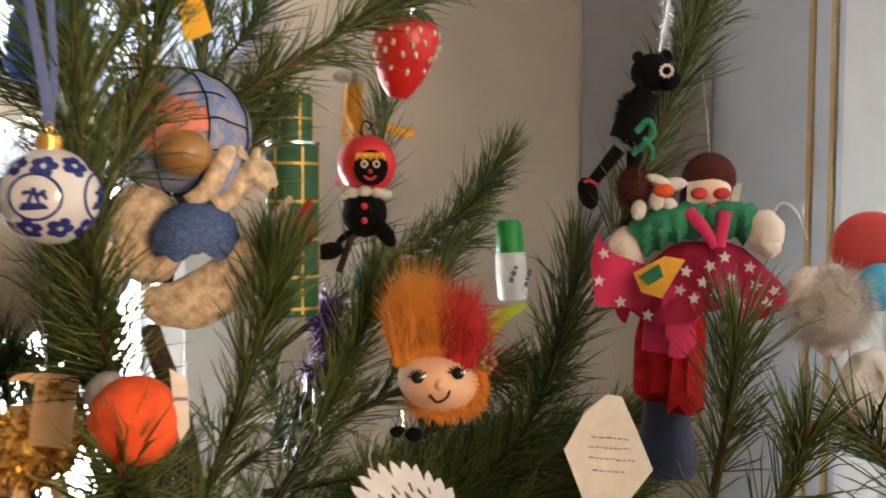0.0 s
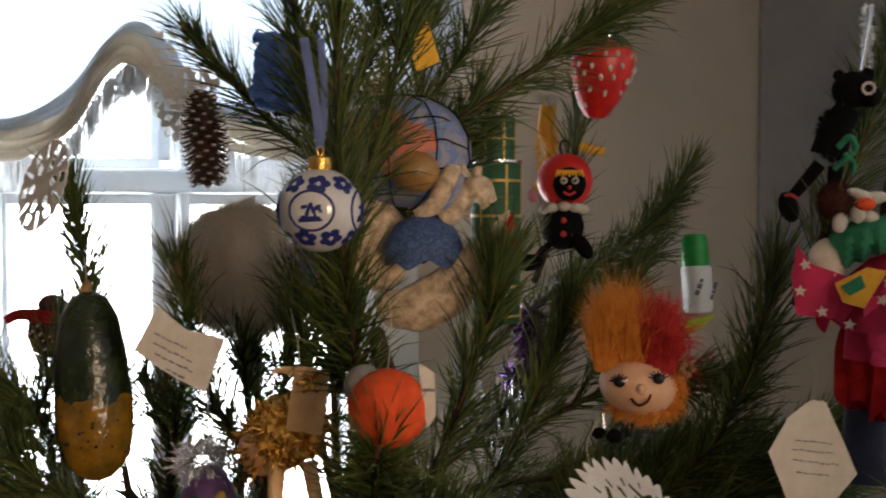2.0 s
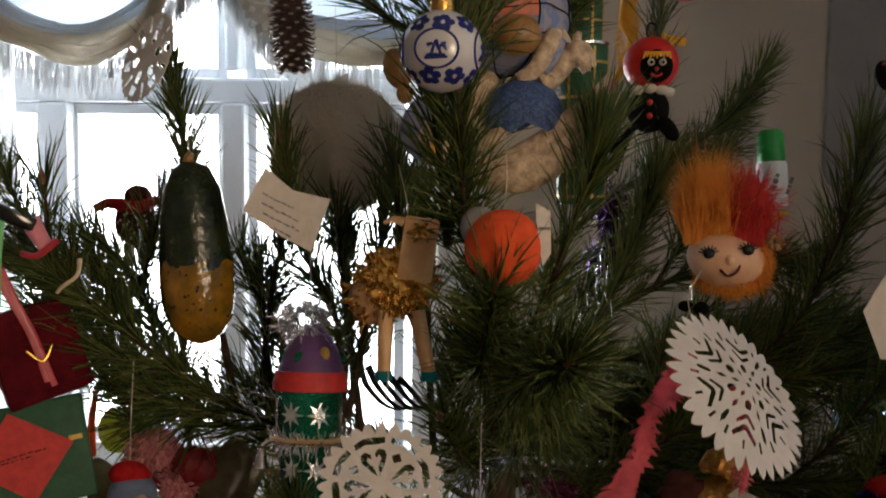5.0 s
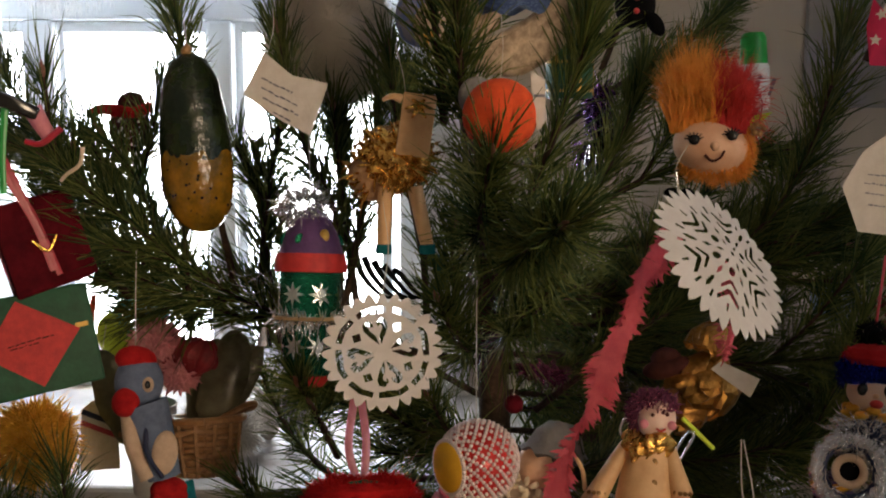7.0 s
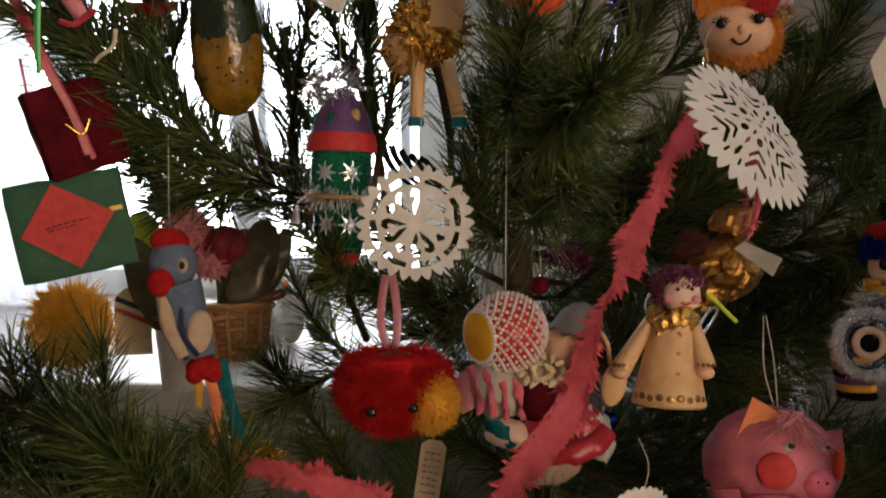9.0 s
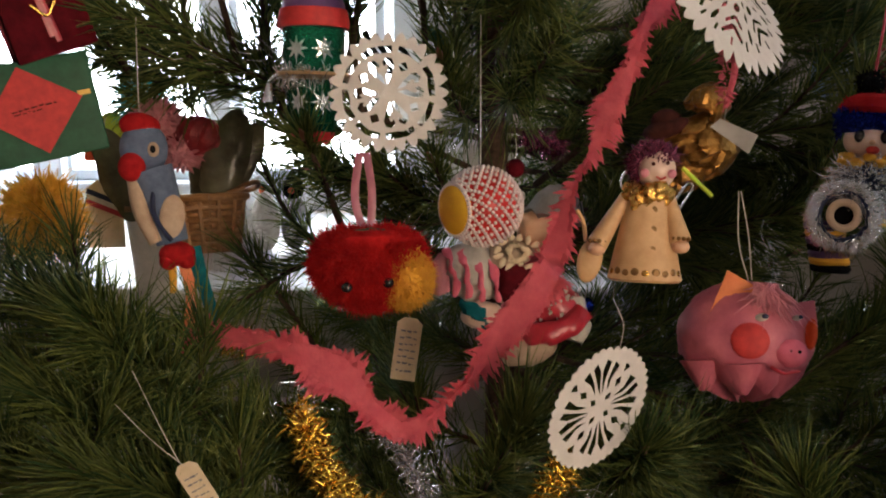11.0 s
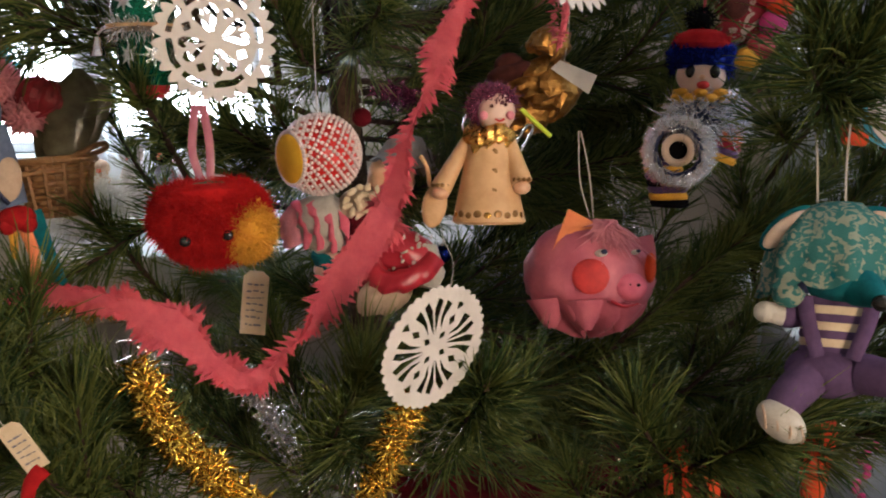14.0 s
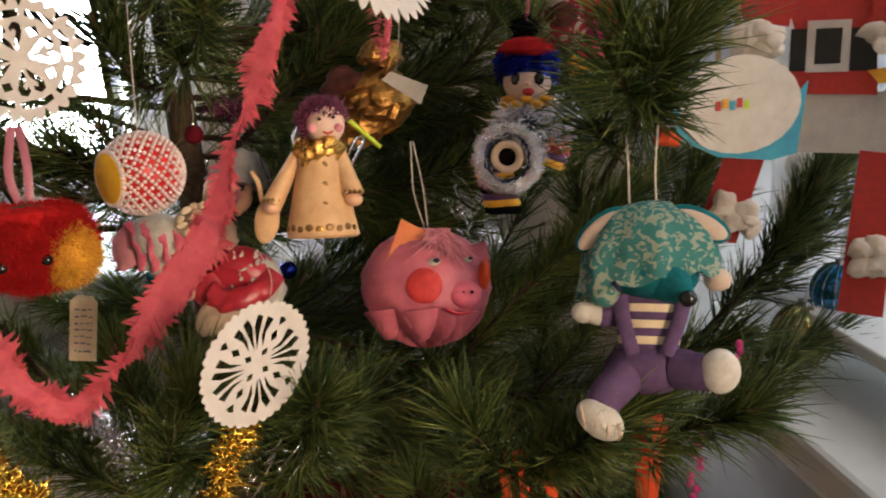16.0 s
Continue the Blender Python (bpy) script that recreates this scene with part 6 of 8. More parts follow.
def basket():
    u, o = 0.000694, thing("flower_basket", (-0.3780, 1.0300, 1.0250), "small wicker basket with paper flowers and cellophane leaves", "basket", "", "", (-12.2, 0, 13.9))
    body = part("inner_shell", lathe(B(), [(0, -92), (46, -92), (58, 0), (54, 0), (42, -86), (0, -86)], seg=24), "wicker", o, "", u)
    for k in range(9):
        z = -88 + 10.5 * k
        r = 47 + 12.5 * (z + 92) / 92
        pts = [((r + 2.5 * (-1) ** j) * math.sin(2 * math.pi * j / 24), -(r + 2.5 * (-1) ** (j + k)) * math.cos(2 * math.pi * j / 24), z) for j in range(25)]
        part("weave", tube(B(), pts, 4.6, 4.6, 72, 6), "wicker", body, "", u)
    for k in range(12):
        a = 2 * math.pi * (k + 0.5) / 12
        part("stake", tube(B(), [(49 * math.sin(a), -49 * math.cos(a), -92), (63 * math.sin(a), -63 * math.cos(a), 2)], 4, 4, 6, 6), "wicker", body, "", u)
    rim = [(66 * math.sin(2 * math.pi * j / 24), -66 * math.cos(2 * math.pi * j / 24), 4) for j in range(25)]
    part("rim", tube(B(), rim, 7, 7, 60, 8), "wicker", o, "", u)
    part("handle", tube(B(), [(40, 10, 8), (82, 0, 18), (74, -20, 26), (-30, -60, -14), (-140, -50, -10)], 5, 5, 30, 8), "wicker", o, "", u)
    for c, s, t in (((34, -20, 72), (40, 12, 90), 20), ((62, -4, 66), (28, 12, 80), 30), ((-150, 0, 50), (34, 12, 86), -16), ((-118, 6, 40), (36, 12, 80), -4), ((6, 20, 60), (38, 12, 84), 8)):
        bm = ell(B(), c, s, 18, 14, (0, t, 0))
        for v in bm.verts:
            v.co += Vector((5, 5, 5)) * noise.noise(v.co * 0.05)
        part("cellophane_leaf", bm, "cellophane", o, "", u)
    rng = np.random.default_rng(12)
    for c, r, n in (((-80, -6, 142), (46, 30, 30), 800), ((-40, -10, 84), (28, 22, 24), 400)):
        part("carnation_heart", ell(B(), c, tuple(0.6 * q for q in r), 14, 10), "pink_felt", o, "", u)
        p, d = on_ball(rng, n, c, tuple(0.5 * q for q in r))
        spikes("carnation", p * u, d + np.array([[0, 0, 0.4]]), 24 * u * (0.6 + 0.5 * rng.random(n)), 5.0 * u, "carnation", o, "pale pink ragged carnation", 0.2, rng)
    for c, s, t in (((-8, -24, 112), 34, 20), ((-50, -4, 96), 26, -20)):
        bm = B()
        for k in range(6):
            a = k * 1.05
            sweep(bm, [(c[0], c[1], c[2] - s), (c[0] + 0.7 * s * math.cos(a), c[1] + 0.5 * s * math.sin(a), c[2]), (c[0] + 0.3 * s * math.cos(a + 0.5), c[1] + 0.3 * s * math.sin(a), c[2] + s * 0.9)], [4, 0.55 * s, 0.2 * s], 14, 10, 0.5)
        moved(bm, bm.verts, Matrix.Translation(Vector(c)) @ Matrix.Rotation(radians(t), 4, "Y") @ Matrix.Translation(-Vector(c)))
        part("rose", bm, "rose_red", o, "dark red satin rose", u, False)
    hang(o, u, [(-94, 0, 120), (-96, 0, 230), (-90, 10, 330)], 0.8)


def parcel():
    u, o = 0.000621, thing("wrapped_parcel", (-0.5270, 0.9000, 1.1510), "flat green paper parcel with a red diamond label", "parcel", "", "", (-10.6, -9.0, 22.2))
    bm = block(B(), (4, 0, -2), (200, 20, 174), 4)
    bmesh.ops.subdivide_edges(bm, edges=bm.edges, cuts=5, use_grid_fill=True)
    for v in bm.verts:
        v.co += Vector((2, 3, 2)) * noise.noise(v.co * 0.03)
    part("parcel", bm, "green", o, "", u)
    part("diamond", slab(B(), [(-82, -6), (-14, 76), (80, 8), (4, -78)], 1.5, (), (0, -15, 0)), "red", o, "", u, False)
    scribble(o, u, [(-40, 36, 4, 2.6), (-38, 10, -2, 2)], "brown_felt", -16.2, 4)
    part("gold_corner", block(B(), (84, -12, 14), (22, 3, 8)), "gold_paint", o, "", u)
    hang(o, u, [(-10, 0, 94), (-20, 0, 150), (-16, 0, 300)], 2.4, "ribbon_red", "ribbon")


def red_box():
    u, o = 0.000619, thing("dark_red_box", (-0.5190, 0.9200, 1.2570), "dark red velvet box hanging on a red ribbon", "box", "", "", (-5.5, -15.0, 33.5))
    bm = block(B(), (0, 20, 0), (140, 70, 160), 4)
    bmesh.ops.subdivide_edges(bm, edges=bm.edges, cuts=4, use_grid_fill=True)
    for v in bm.verts:
        v.co += Vector((3, 4, 3)) * noise.noise(v.co * 0.03)
    part("box", bm, "maroon", o, "", u)
    bm = tube(B(), [(-20, -22, 10), (0, -24, -14), (22, -22, 8)], 3, 3, 10, 6)
    part("gold_tie", bm, "gold", o, "", u)
    hang(o, u, [(0, -20, -50), (-4, -22, 40), (-22, -20, 140), (-30, 0, 300)], 8, "ribbon_red", "ribbon", 0.15)
    hang(o, u, [(6, -20, -60), (0, -24, 20), (-14, -22, 130), (-26, 0, 300)], 5, "ribbon_red", "ribbon", 0.15)


def yellow_pom():
    u, o = 0.000669, thing("fluffy_chick_ball", (-0.5570, 0.9600, 1.0190), "fluffy mustard yellow wool ball", "ball", "", "", (-15.7, 0, 22.4))
    part("core", ell(B(), (0, 0, 0), (50, 48, 54), 20, 14), "yellow", o, "", u)
    fuzz("fluff", (0, 0, 0), (50, 48, 54), 2600, 30, 1.2, "yellow", o, u, 3)
    hang(o, u, [(0, 0, 50), (4, 0, 120), (0, 0, 220)])


def flag_card():
    u, o = 0.000701, thing("striped_card", (-0.5020, 1.0200, 1.0090), "cream card tag with red, white and blue ribbon", "tag", "", "", (-15.7, 10.0, 27.2))
    part("card", slab(B(), [(-38, 40), (-20, 58), (24, 40), (36, -56), (-28, -62)], 3), "cream", o, "", u, False)
    for k, m in enumerate(("ribbon_red", "paper", "navy")):
        part("stripe", block(B(), (0, -2, 8 + 9 * k), (76, 2, 9), 0, (0, 18, 0)), m, o, "", u, False)
    hang(o, u, [(-16, 0, 50), (-14, 0, 110), (-10, 0, 190)], 0.7)


def robin():
    u, o = 0.000821, thing("dotted_bird_doll", (-0.5610, 1.3300, 1.3640), "dark dotted felt bird with a red scarf", "ornament", "", "", (-2.4, 0, 18.5))
    bm = ell(B(), (6, 0, 8), (36, 30, 44), 20, 14)
    ell(bm, (10, 0, 52), (24, 22, 20), 16, 12)
    body = part("body", bm, "brown_felt", o, "", u)
    for k in range(40):
        a, z = random.uniform(-1.4, 1.4), random.uniform(-26, 36)
        r = 36 * math.sqrt(max(0.1, 1 - ((z - 8) / 46) ** 2))
        part("dot", ell(B(), (6 + r * math.sin(a), -r * 0.85 * math.cos(a), z), 2.4, 6, 5), "white_felt", body, "", u)
    bm = tube(B(), [(-22, -20, 40), (10, -32, 34), (42, -14, 44)], 10, 10, 12, 8)
    tube(bm, [(-14, -26, 36), (-40, -28, 40), (-62, -24, 30)], 11, 7, 10, 8, 0.3)
    part("scarf", bm, "red_felt", o, "", u)
    for x in (-6, 14):
        part("leg", rod(B(), (x, 0, -30), (x + 2, -2, -70), 10, 7, 10), "white_felt", o, "", u)


def cap_figure():
    u, o = 0.000565, thing("small_cap_doll", (-0.5030, 0.8600, 1.4010), "small doll with black cap, pink coat and red scarf", "doll", "", "", (-1.5, 0, 23.4))
    part("cap", block(B(), (-24, 0, 8), (92, 40, 26), 6, (0, 24, 0)), "gloss_black", o, "", u)
    part("coat", tube(B(), [(8, 0, 0), (22, 0, -28), (36, 0, -52)], 17, 13, 12, 12), "pink_felt", o, "", u)
    part("scarf", tube(B(), [(54, -20, -36), (20, -30, -62), (-6, -26, -58)], 6, 5, 12, 8), "ribbon_red", o, "", u)
    part("green_ribbon", tube(B(), [(-36, 0, 6), (-44, 0, -80), (-46, 0, -150)], 6, 5, 10, 6, 0.2), "green_cap", o, "", u)
    part("twine", tube(B(), [(90, -10, -70), (84, -12, -100), (60, -14, -118), (50, -10, -130)], 4, 3, 10, 6), "cream", o, "", u)
    one_mesh(o)


def black_curls():
    u, o = 0.000663, thing("black_paper_curls", (-0.1640, 1.0200, 1.2080), "curled black foil spikes hanging behind the branches", "ornament", "", "", (-10.5, 0, 5.1))
    for k in range(5):
        x = -44 + 17 * k
        part("spike", tube(B(), [(x, 0, 40 - 8 * k), (x + 14, -6, 0), (x + 44, 0, -34), (x + 74, 0, -44)], 7, 2, 12, 6, 0.4), "gloss_black", o, "", u)
    part("hook", tube(B(), [(-100, 0, 40), (-80, 0, 66), (-60, 0, 62), (-62, 0, 44)], 8, 8, 14, 8), "gloss_black", o, "", u)
    bm = tube(B(), [(80, 0, 30), (104, 0, 20), (110, 0, -10), (96, 0, -34), (76, 0, -30)], 14, 12, 20, 10)
    part("wreath", bm, "green", o, "dark green wreath", u)


def wood_angel():
    u, o = 0.000565, thing("wooden_angel", (0.1150, 0.7900, 1.0620), "pale wooden angel doll with mauve tinsel hair and gold collar", "doll", "", "", (-12.7, 0, -9.2))
    part("head", ell(B(), (12, 0, 80), (34, 34, 35), 24, 16), "pale_skin", o, "", u)
    fuzz("hair", (5, 6, 90), (37, 36, 34), 1300, 12, 1.8, "tinsel_mauve", o, u, 3, lambda p, d: (d[:, 2] > 0.15) | (d[:, 1] > 0.25) | (d[:, 0] < -0.55))
    part("hair_cap", ell(B(), (4, 12, 94), (40, 34, 33), 18, 12), "tinsel_mauve", o, "", u)
    part("dress", lathe(B(), [(0, -116), (60, -116), (65, -112), (62, -100), (36, 30), (28, 46), (0, 46)], seg=28, squash=0.85), "dowel", o, "", u)
    bm = B()
    for k in range(11):
        a = 2 * math.pi * k / 11
        ell(bm, (30 * math.sin(a), -26 * math.cos(a), 36 + 6 * math.sin(3 * a)), (17, 13, 20), 10, 8)
    for v in bm.verts:
        v.co += Vector((9, 9, 9)) * noise.noise(v.co * 0.12)
    part("collar", bm, "gold", o, "", u, False)
    for s, top, low in ((-1, (-36, 0, 34), (-84, -16, -54)), (1, (34, 0, 34), (58, -24, -44))):
        part("sleeve", rod(B(), top, low, 11, 19, 18), "dowel", o, "", u)
        part("hand", ell(B(), (low[0], low[1] - 2, low[2] - 8), (16, 15, 12), 14, 10), "skin", o, "", u)
        for k in range(4):
            part("dot", ell(B(), (low[0] - 12 + 8 * k, low[1] - 18 + 0.08 * (8 * k - 12) ** 2 * 0.5, low[2] + 6), (4, 2, 4), 8, 6), "bronze", o, "", u)
    for z in (8, -26, -60):
        r = 33 + (30 - z) * 0.2
        part("button", ell(B(), (8, -0.85 * r + 1, z), (9, 2.5, 9), 14, 8), "bronze", o, "", u)
    for k in range(9):
        a = -1.2 + 2.4 * k / 8
        part("hem_dot", ell(B(), (60 * math.sin(a), -51 * math.cos(a), -102 + 3 * (k % 2)), (8, 3, 8), 12, 8, (0, 0, math.degrees(a))), "gold" if k % 4 == 0 else "bronze", o, "", u)
    for x, z in ((6, 88), (30, 90)):
        part("eye", ell(B(), (x, -34, z), 3.4, 8, 6), "brown_felt", o, "", u)
    for x in (-8, 38):
        part("cheek", ell(B(), (x, -30, 72), (8, 4, 8), 10, 6), "pink_felt", o, "", u)
    part("mouth", tube(B(), [(12, -35, 66), (20, -36, 62), (28, -34, 66)], 1.8, 1.8, 8, 6), "red", o, "", u)
    part("wing", tube(B(), [(-30, 20, 30), (-48, 22, 54), (-38, 22, 76), (-24, 20, 50)], 3, 3, 14, 6), "silver", o, "", u)
    part("wing", tube(B(), [(44, 20, 20), (66, 22, 56), (76, 22, 50), (52, 20, 6)], 3, 3, 14, 6), "silver", o, "", u)
    bm = tube(B(), [(-122, 10, 4), (-110, 8, -18), (-104, 0, -50)], 4, 4, 10, 8)
    ell(bm, (-96, -6, -84), (22, 8, 40), 18, 12, (0, 10, 0))
    part("spoon", bm, "dowel", o, "", u)
    part("stick", rod(B(), (56, -10, 84), (108, -14, 36), 4, 4, 8), "lime", o, "", u)
    one_mesh(o)


def foil_figure():
    u, o = 0.000603, thing("gold_foil_figure", (0.1880, 0.8800, 1.1150), "crumpled gold foil figure with brown hat and tag", "ornament", "", "", (-8.9, 0, -12.2))
    bm = ell(B(), (4, 0, 80), (38, 30, 30), 26, 18, (0, 12, 0))
    ell(bm, (-4, 0, 0), (62, 40, 56), 26, 18)
    ell(bm, (-30, 0, -40), (40, 34, 40), 20, 14)
    for v in bm.verts:
        v.co += Vector((16, 14, 16)) * noise.noise(v.co * 0.04) + Vector((7, 7, 7)) * noise.noise(v.co * 0.13)
    part("foil", bm, "foil_brown", o, "", u, False)
    bm = ell(B(), (-62, 0, 30), (46, 36, 20), 20, 12, (0, -14, 0))
    ell(bm, (-66, 0, 42), (28, 24, 24), 16, 10)
    part("hat", bm, "brown_felt", o, "brown felt hat", u)
    part("tag", slab(B(), [(8, 36), (24, 50), (88, 24), (74, -8)], 2, (), (0, -40, 0)), "paper", o, "", u, False)
    hang(o, u, [(30, -30, 40), (36, -10, 90), (40, 0, 160)], 0.7)


def pig():
    u, o = 0.000570, thing("papier_mache_pig", (0.2110, 0.7600, 0.9420), "round pink papier-mache pig with an orange ear", "pig", "", "", (-19.2, 0, -15.0))
    bm = ell(B(), (0, 0, 4), (114, 100, 100), 72, 48)
    for v in bm.verts:
        a = math.atan2(v.co.x, -v.co.y)
        if v.co.z < -40:
            v.co.z += 9 * math.sin(a * 7)
        crease = 1 - abs(noise.noise(v.co * 0.022 + Vector((3, 0, 0)))) * 2
        v.co *= 1 + 0.03 * noise.noise(v.co * 0.035) + 0.02 * noise.noise(v.co * 0.09) + 0.03 * max(0, crease - 0.6) + 0.008 * noise.noise(v.co * 0.25)
    body = part("body", bm, "pig_pink", o, "", u)
    for x, y in ((-62, -40), (0, -62), (56, -36), (50, 40), (-50, 50)):
        bm = lathe(B(), [(0, -20), (9, -25), (20, -8), (40, 26), (0, 30)], (x, y, -66), 12, (0, 6 if x > 0 else -6, 0))
        part("leg", bm, "pig_pink", o, "", u)
    bm = slab(B(), [(-62, 34), (-36, 120), (18, 92), (-20, 54), (-44, 26)], 6, (), (0, -86, 0), (-14, 0, 0))
    part("ear", bm, "peach", o, "orange paper ear", u, False)
    bm = slab(B(), [(60, 64), (112, 78), (120, 34), (96, 18)], 6, (), (0, -62, 0), (0, 0, 14))
    part("ear", bm, "pig_pink", o, "", u, False)
    part("cheek", ell(B(), (8, -99, 0), (31, 6, 30), 24, 12), "red", o, "round red cheek", u)
    part("cheek", ell(B(), (106, -48, 20), (10, 16, 26), 20, 12), "orange", o, "", u)
    bm = ell(B(), (74, -68, -14), (30, 20, 24), 20, 14, (0, 0, 30))
    part("snout", bm, "pink_paper", o, "", u)
    for x in (78, 92):
        part("nostril", ell(B(), (x - 5, -87, -11), 3.0, 8, 6), "gloss_black", o, "", u)
    for x, z, s in ((24, 40, 0.75), (80, 44, 0.5)):
        e = part("eye", ell(B(), (x, -94 + (14 if x > 50 else 0), z), (15 * s, 8, 9 * s), 14, 8, (0, -10, 0)), "white_felt", o, "", u)
        part("pupil", ell(B(), (x + 5, -101 + (14 if x > 50 else 0), z + 2), (8 * s, 4, 6 * s), 10, 6), "navy", e, "", u)
    part("mouth", tube(B(), [(44, -90, -40), (64, -98, -48), (88, -92, -42)], 3.4, 2, 12, 6), "ribbon_red", o, "", u)
    rng = np.random.default_rng(6)
    b = np.c_[rng.normal(28, 8, 160), rng.normal(-58, 10, 160), np.full(160, 98.0)]
    e = np.c_[rng.normal(36, 26, 160), rng.normal(-84, 8, 160), rng.normal(52, 12, 160)]
    spikes("hair", b * u, e - b, np.linalg.norm(e - b, axis=1) * u, 1.8 * u, "pink_felt", o, "pink yarn hair", 0.12, rng)
    hang(o, u, [(0, -20, 104), (-20, -10, 170), (-26, 0, 260)], 1.1)
    hang(o, u, [(6, -20, 104), (-4, -10, 180), (-22, 0, 260)], 1.1)


def garland():
    """The pink crepe paper garland, from the right-hand bough down and up again."""
    line = [(0.1390, 0.8000, 1.2900), (0.1050, 0.7650, 1.2560), (0.0870, 0.7450, 1.2220), (0.0640, 0.7300, 1.1670), (0.0350, 0.7200, 1.1050), (0.0140, 0.7000, 1.0460), (0.0060, 0.6700, 1.0330), (-0.0420, 0.6450, 0.9730), (-0.0730, 0.6350, 0.9370), (-0.1160, 0.6300, 0.9050), (-0.1430, 0.6250, 0.9230), (-0.1730, 0.6200, 0.9580), (-0.2100, 0.6150, 0.9810), (-0.2520, 0.6150, 0.9950), (-0.3070, 0.6200, 0.9880)]
    o = thing("paper_garland", line[5], "pink fringed crepe paper garland looped over the boughs", "garland")
    p0 = Vector(line[5])
    pts = [Vector(q) - p0 for q in line]
    n = 200
    c = curve(pts, n)
    wide = [0.0075 + 0.003 * math.sin(i * 0.21) + 0.010 * math.exp(-(((i - 86) / 13) ** 2)) - 0.005 * math.exp(-(((i - 57) / 9) ** 2)) - 0.006 * math.exp(-(((i - 118) / 8) ** 2)) + 0.007 * math.exp(-(((i - 160) / 18) ** 2)) for i in range(n)]
    bm = B()
    rows, sides = [], []
    for i, q in enumerate(c):
        d = (c[min(i + 1, n - 1)] - c[max(i - 1, 0)]).normalized()
        side = d.cross(Vector((0, -1, 0))).normalized()
        tw = 0.55 * math.sin(i * 0.075) + 0.5 * noise.noise(Vector((i * 0.11, 0, 0)))
        s = side * math.cos(tw) + Vector((0, -1, 0)) * math.sin(tw)
        front = s.cross(d)
        rows.append([bm.verts.new(q + s * wide[i] * k + front * 0.003 * noise.noise(Vector((i * 0.3, k * 2, 5)))) for k in (-1, -0.5, 0, 0.5, 1)])
        sides.append((d, s, front))
    for a, b in zip(rows, rows[1:]):
        for k in range(4):
            bm.faces.new((a[k], b[k], b[k + 1], a[k + 1]))
    bmesh.ops.solidify(bm, geom=bm.faces, thickness=0.0006)
    part("strip", bm, "crepe", o)
    # the fringe: flat snipped tongues of paper along both edges
    rr = random.Random(9)
    bm = B()
    for i in range(1, n - 1):
        d, s, front = sides[i]
        for edge in (-1, 1):
            for k in range(3):
                root = c[i] + s * edge * wide[i] * 0.8 + d * 0.0045 * rr.random()
                long = (0.005 + 0.012 * rr.random() ** 1.5) * (0.75 + 0.5 * math.sin(i * 0.33 + edge))
                way = (s * edge + d * rr.gauss(0.3, 0.35) + front * rr.gauss(0, 0.35)).normalized()
                w = 0.0016 + 0.0012 * rr.random()
                curl = front * rr.gauss(0, 0.003) + Vector((0, 0, -0.0015))
                p = [root - d * w, root + d * w, root + way * long * 0.6 + d * w * 0.8 + curl * 0.4, root + way * long * 0.6 - d * w * 0.8 + curl * 0.4, root + way * long + d * w * 0.25 + curl]
                v = [bm.verts.new(q) for q in p]
                bm.faces.new(v[:4])
                bm.faces.new((v[3], v[2], v[4]))
    bmesh.ops.solidify(bm, geom=bm.faces, thickness=0.0003)
    part("fringe", bm, "crepe", o, "", 1.0, False)
    t = thing("paper_garland", (0.1800, 0.7800, 1.2330), "short pink paper garland end beside the folded snowflake", "garland")
    bm = tube(B(), [(-16, 0, 60), (4, 0, 10), (16, 0, -50), (4, 0, -120)], 9, 5, 24, 8, 0.5)
    part("strip", bm, "crepe", t, "", 0.000534)
    fuzz("fringe", (4, 0, -30), (10, 8, 84), 260, 12, 1.6, "crepe", t, 0.000534, 3)


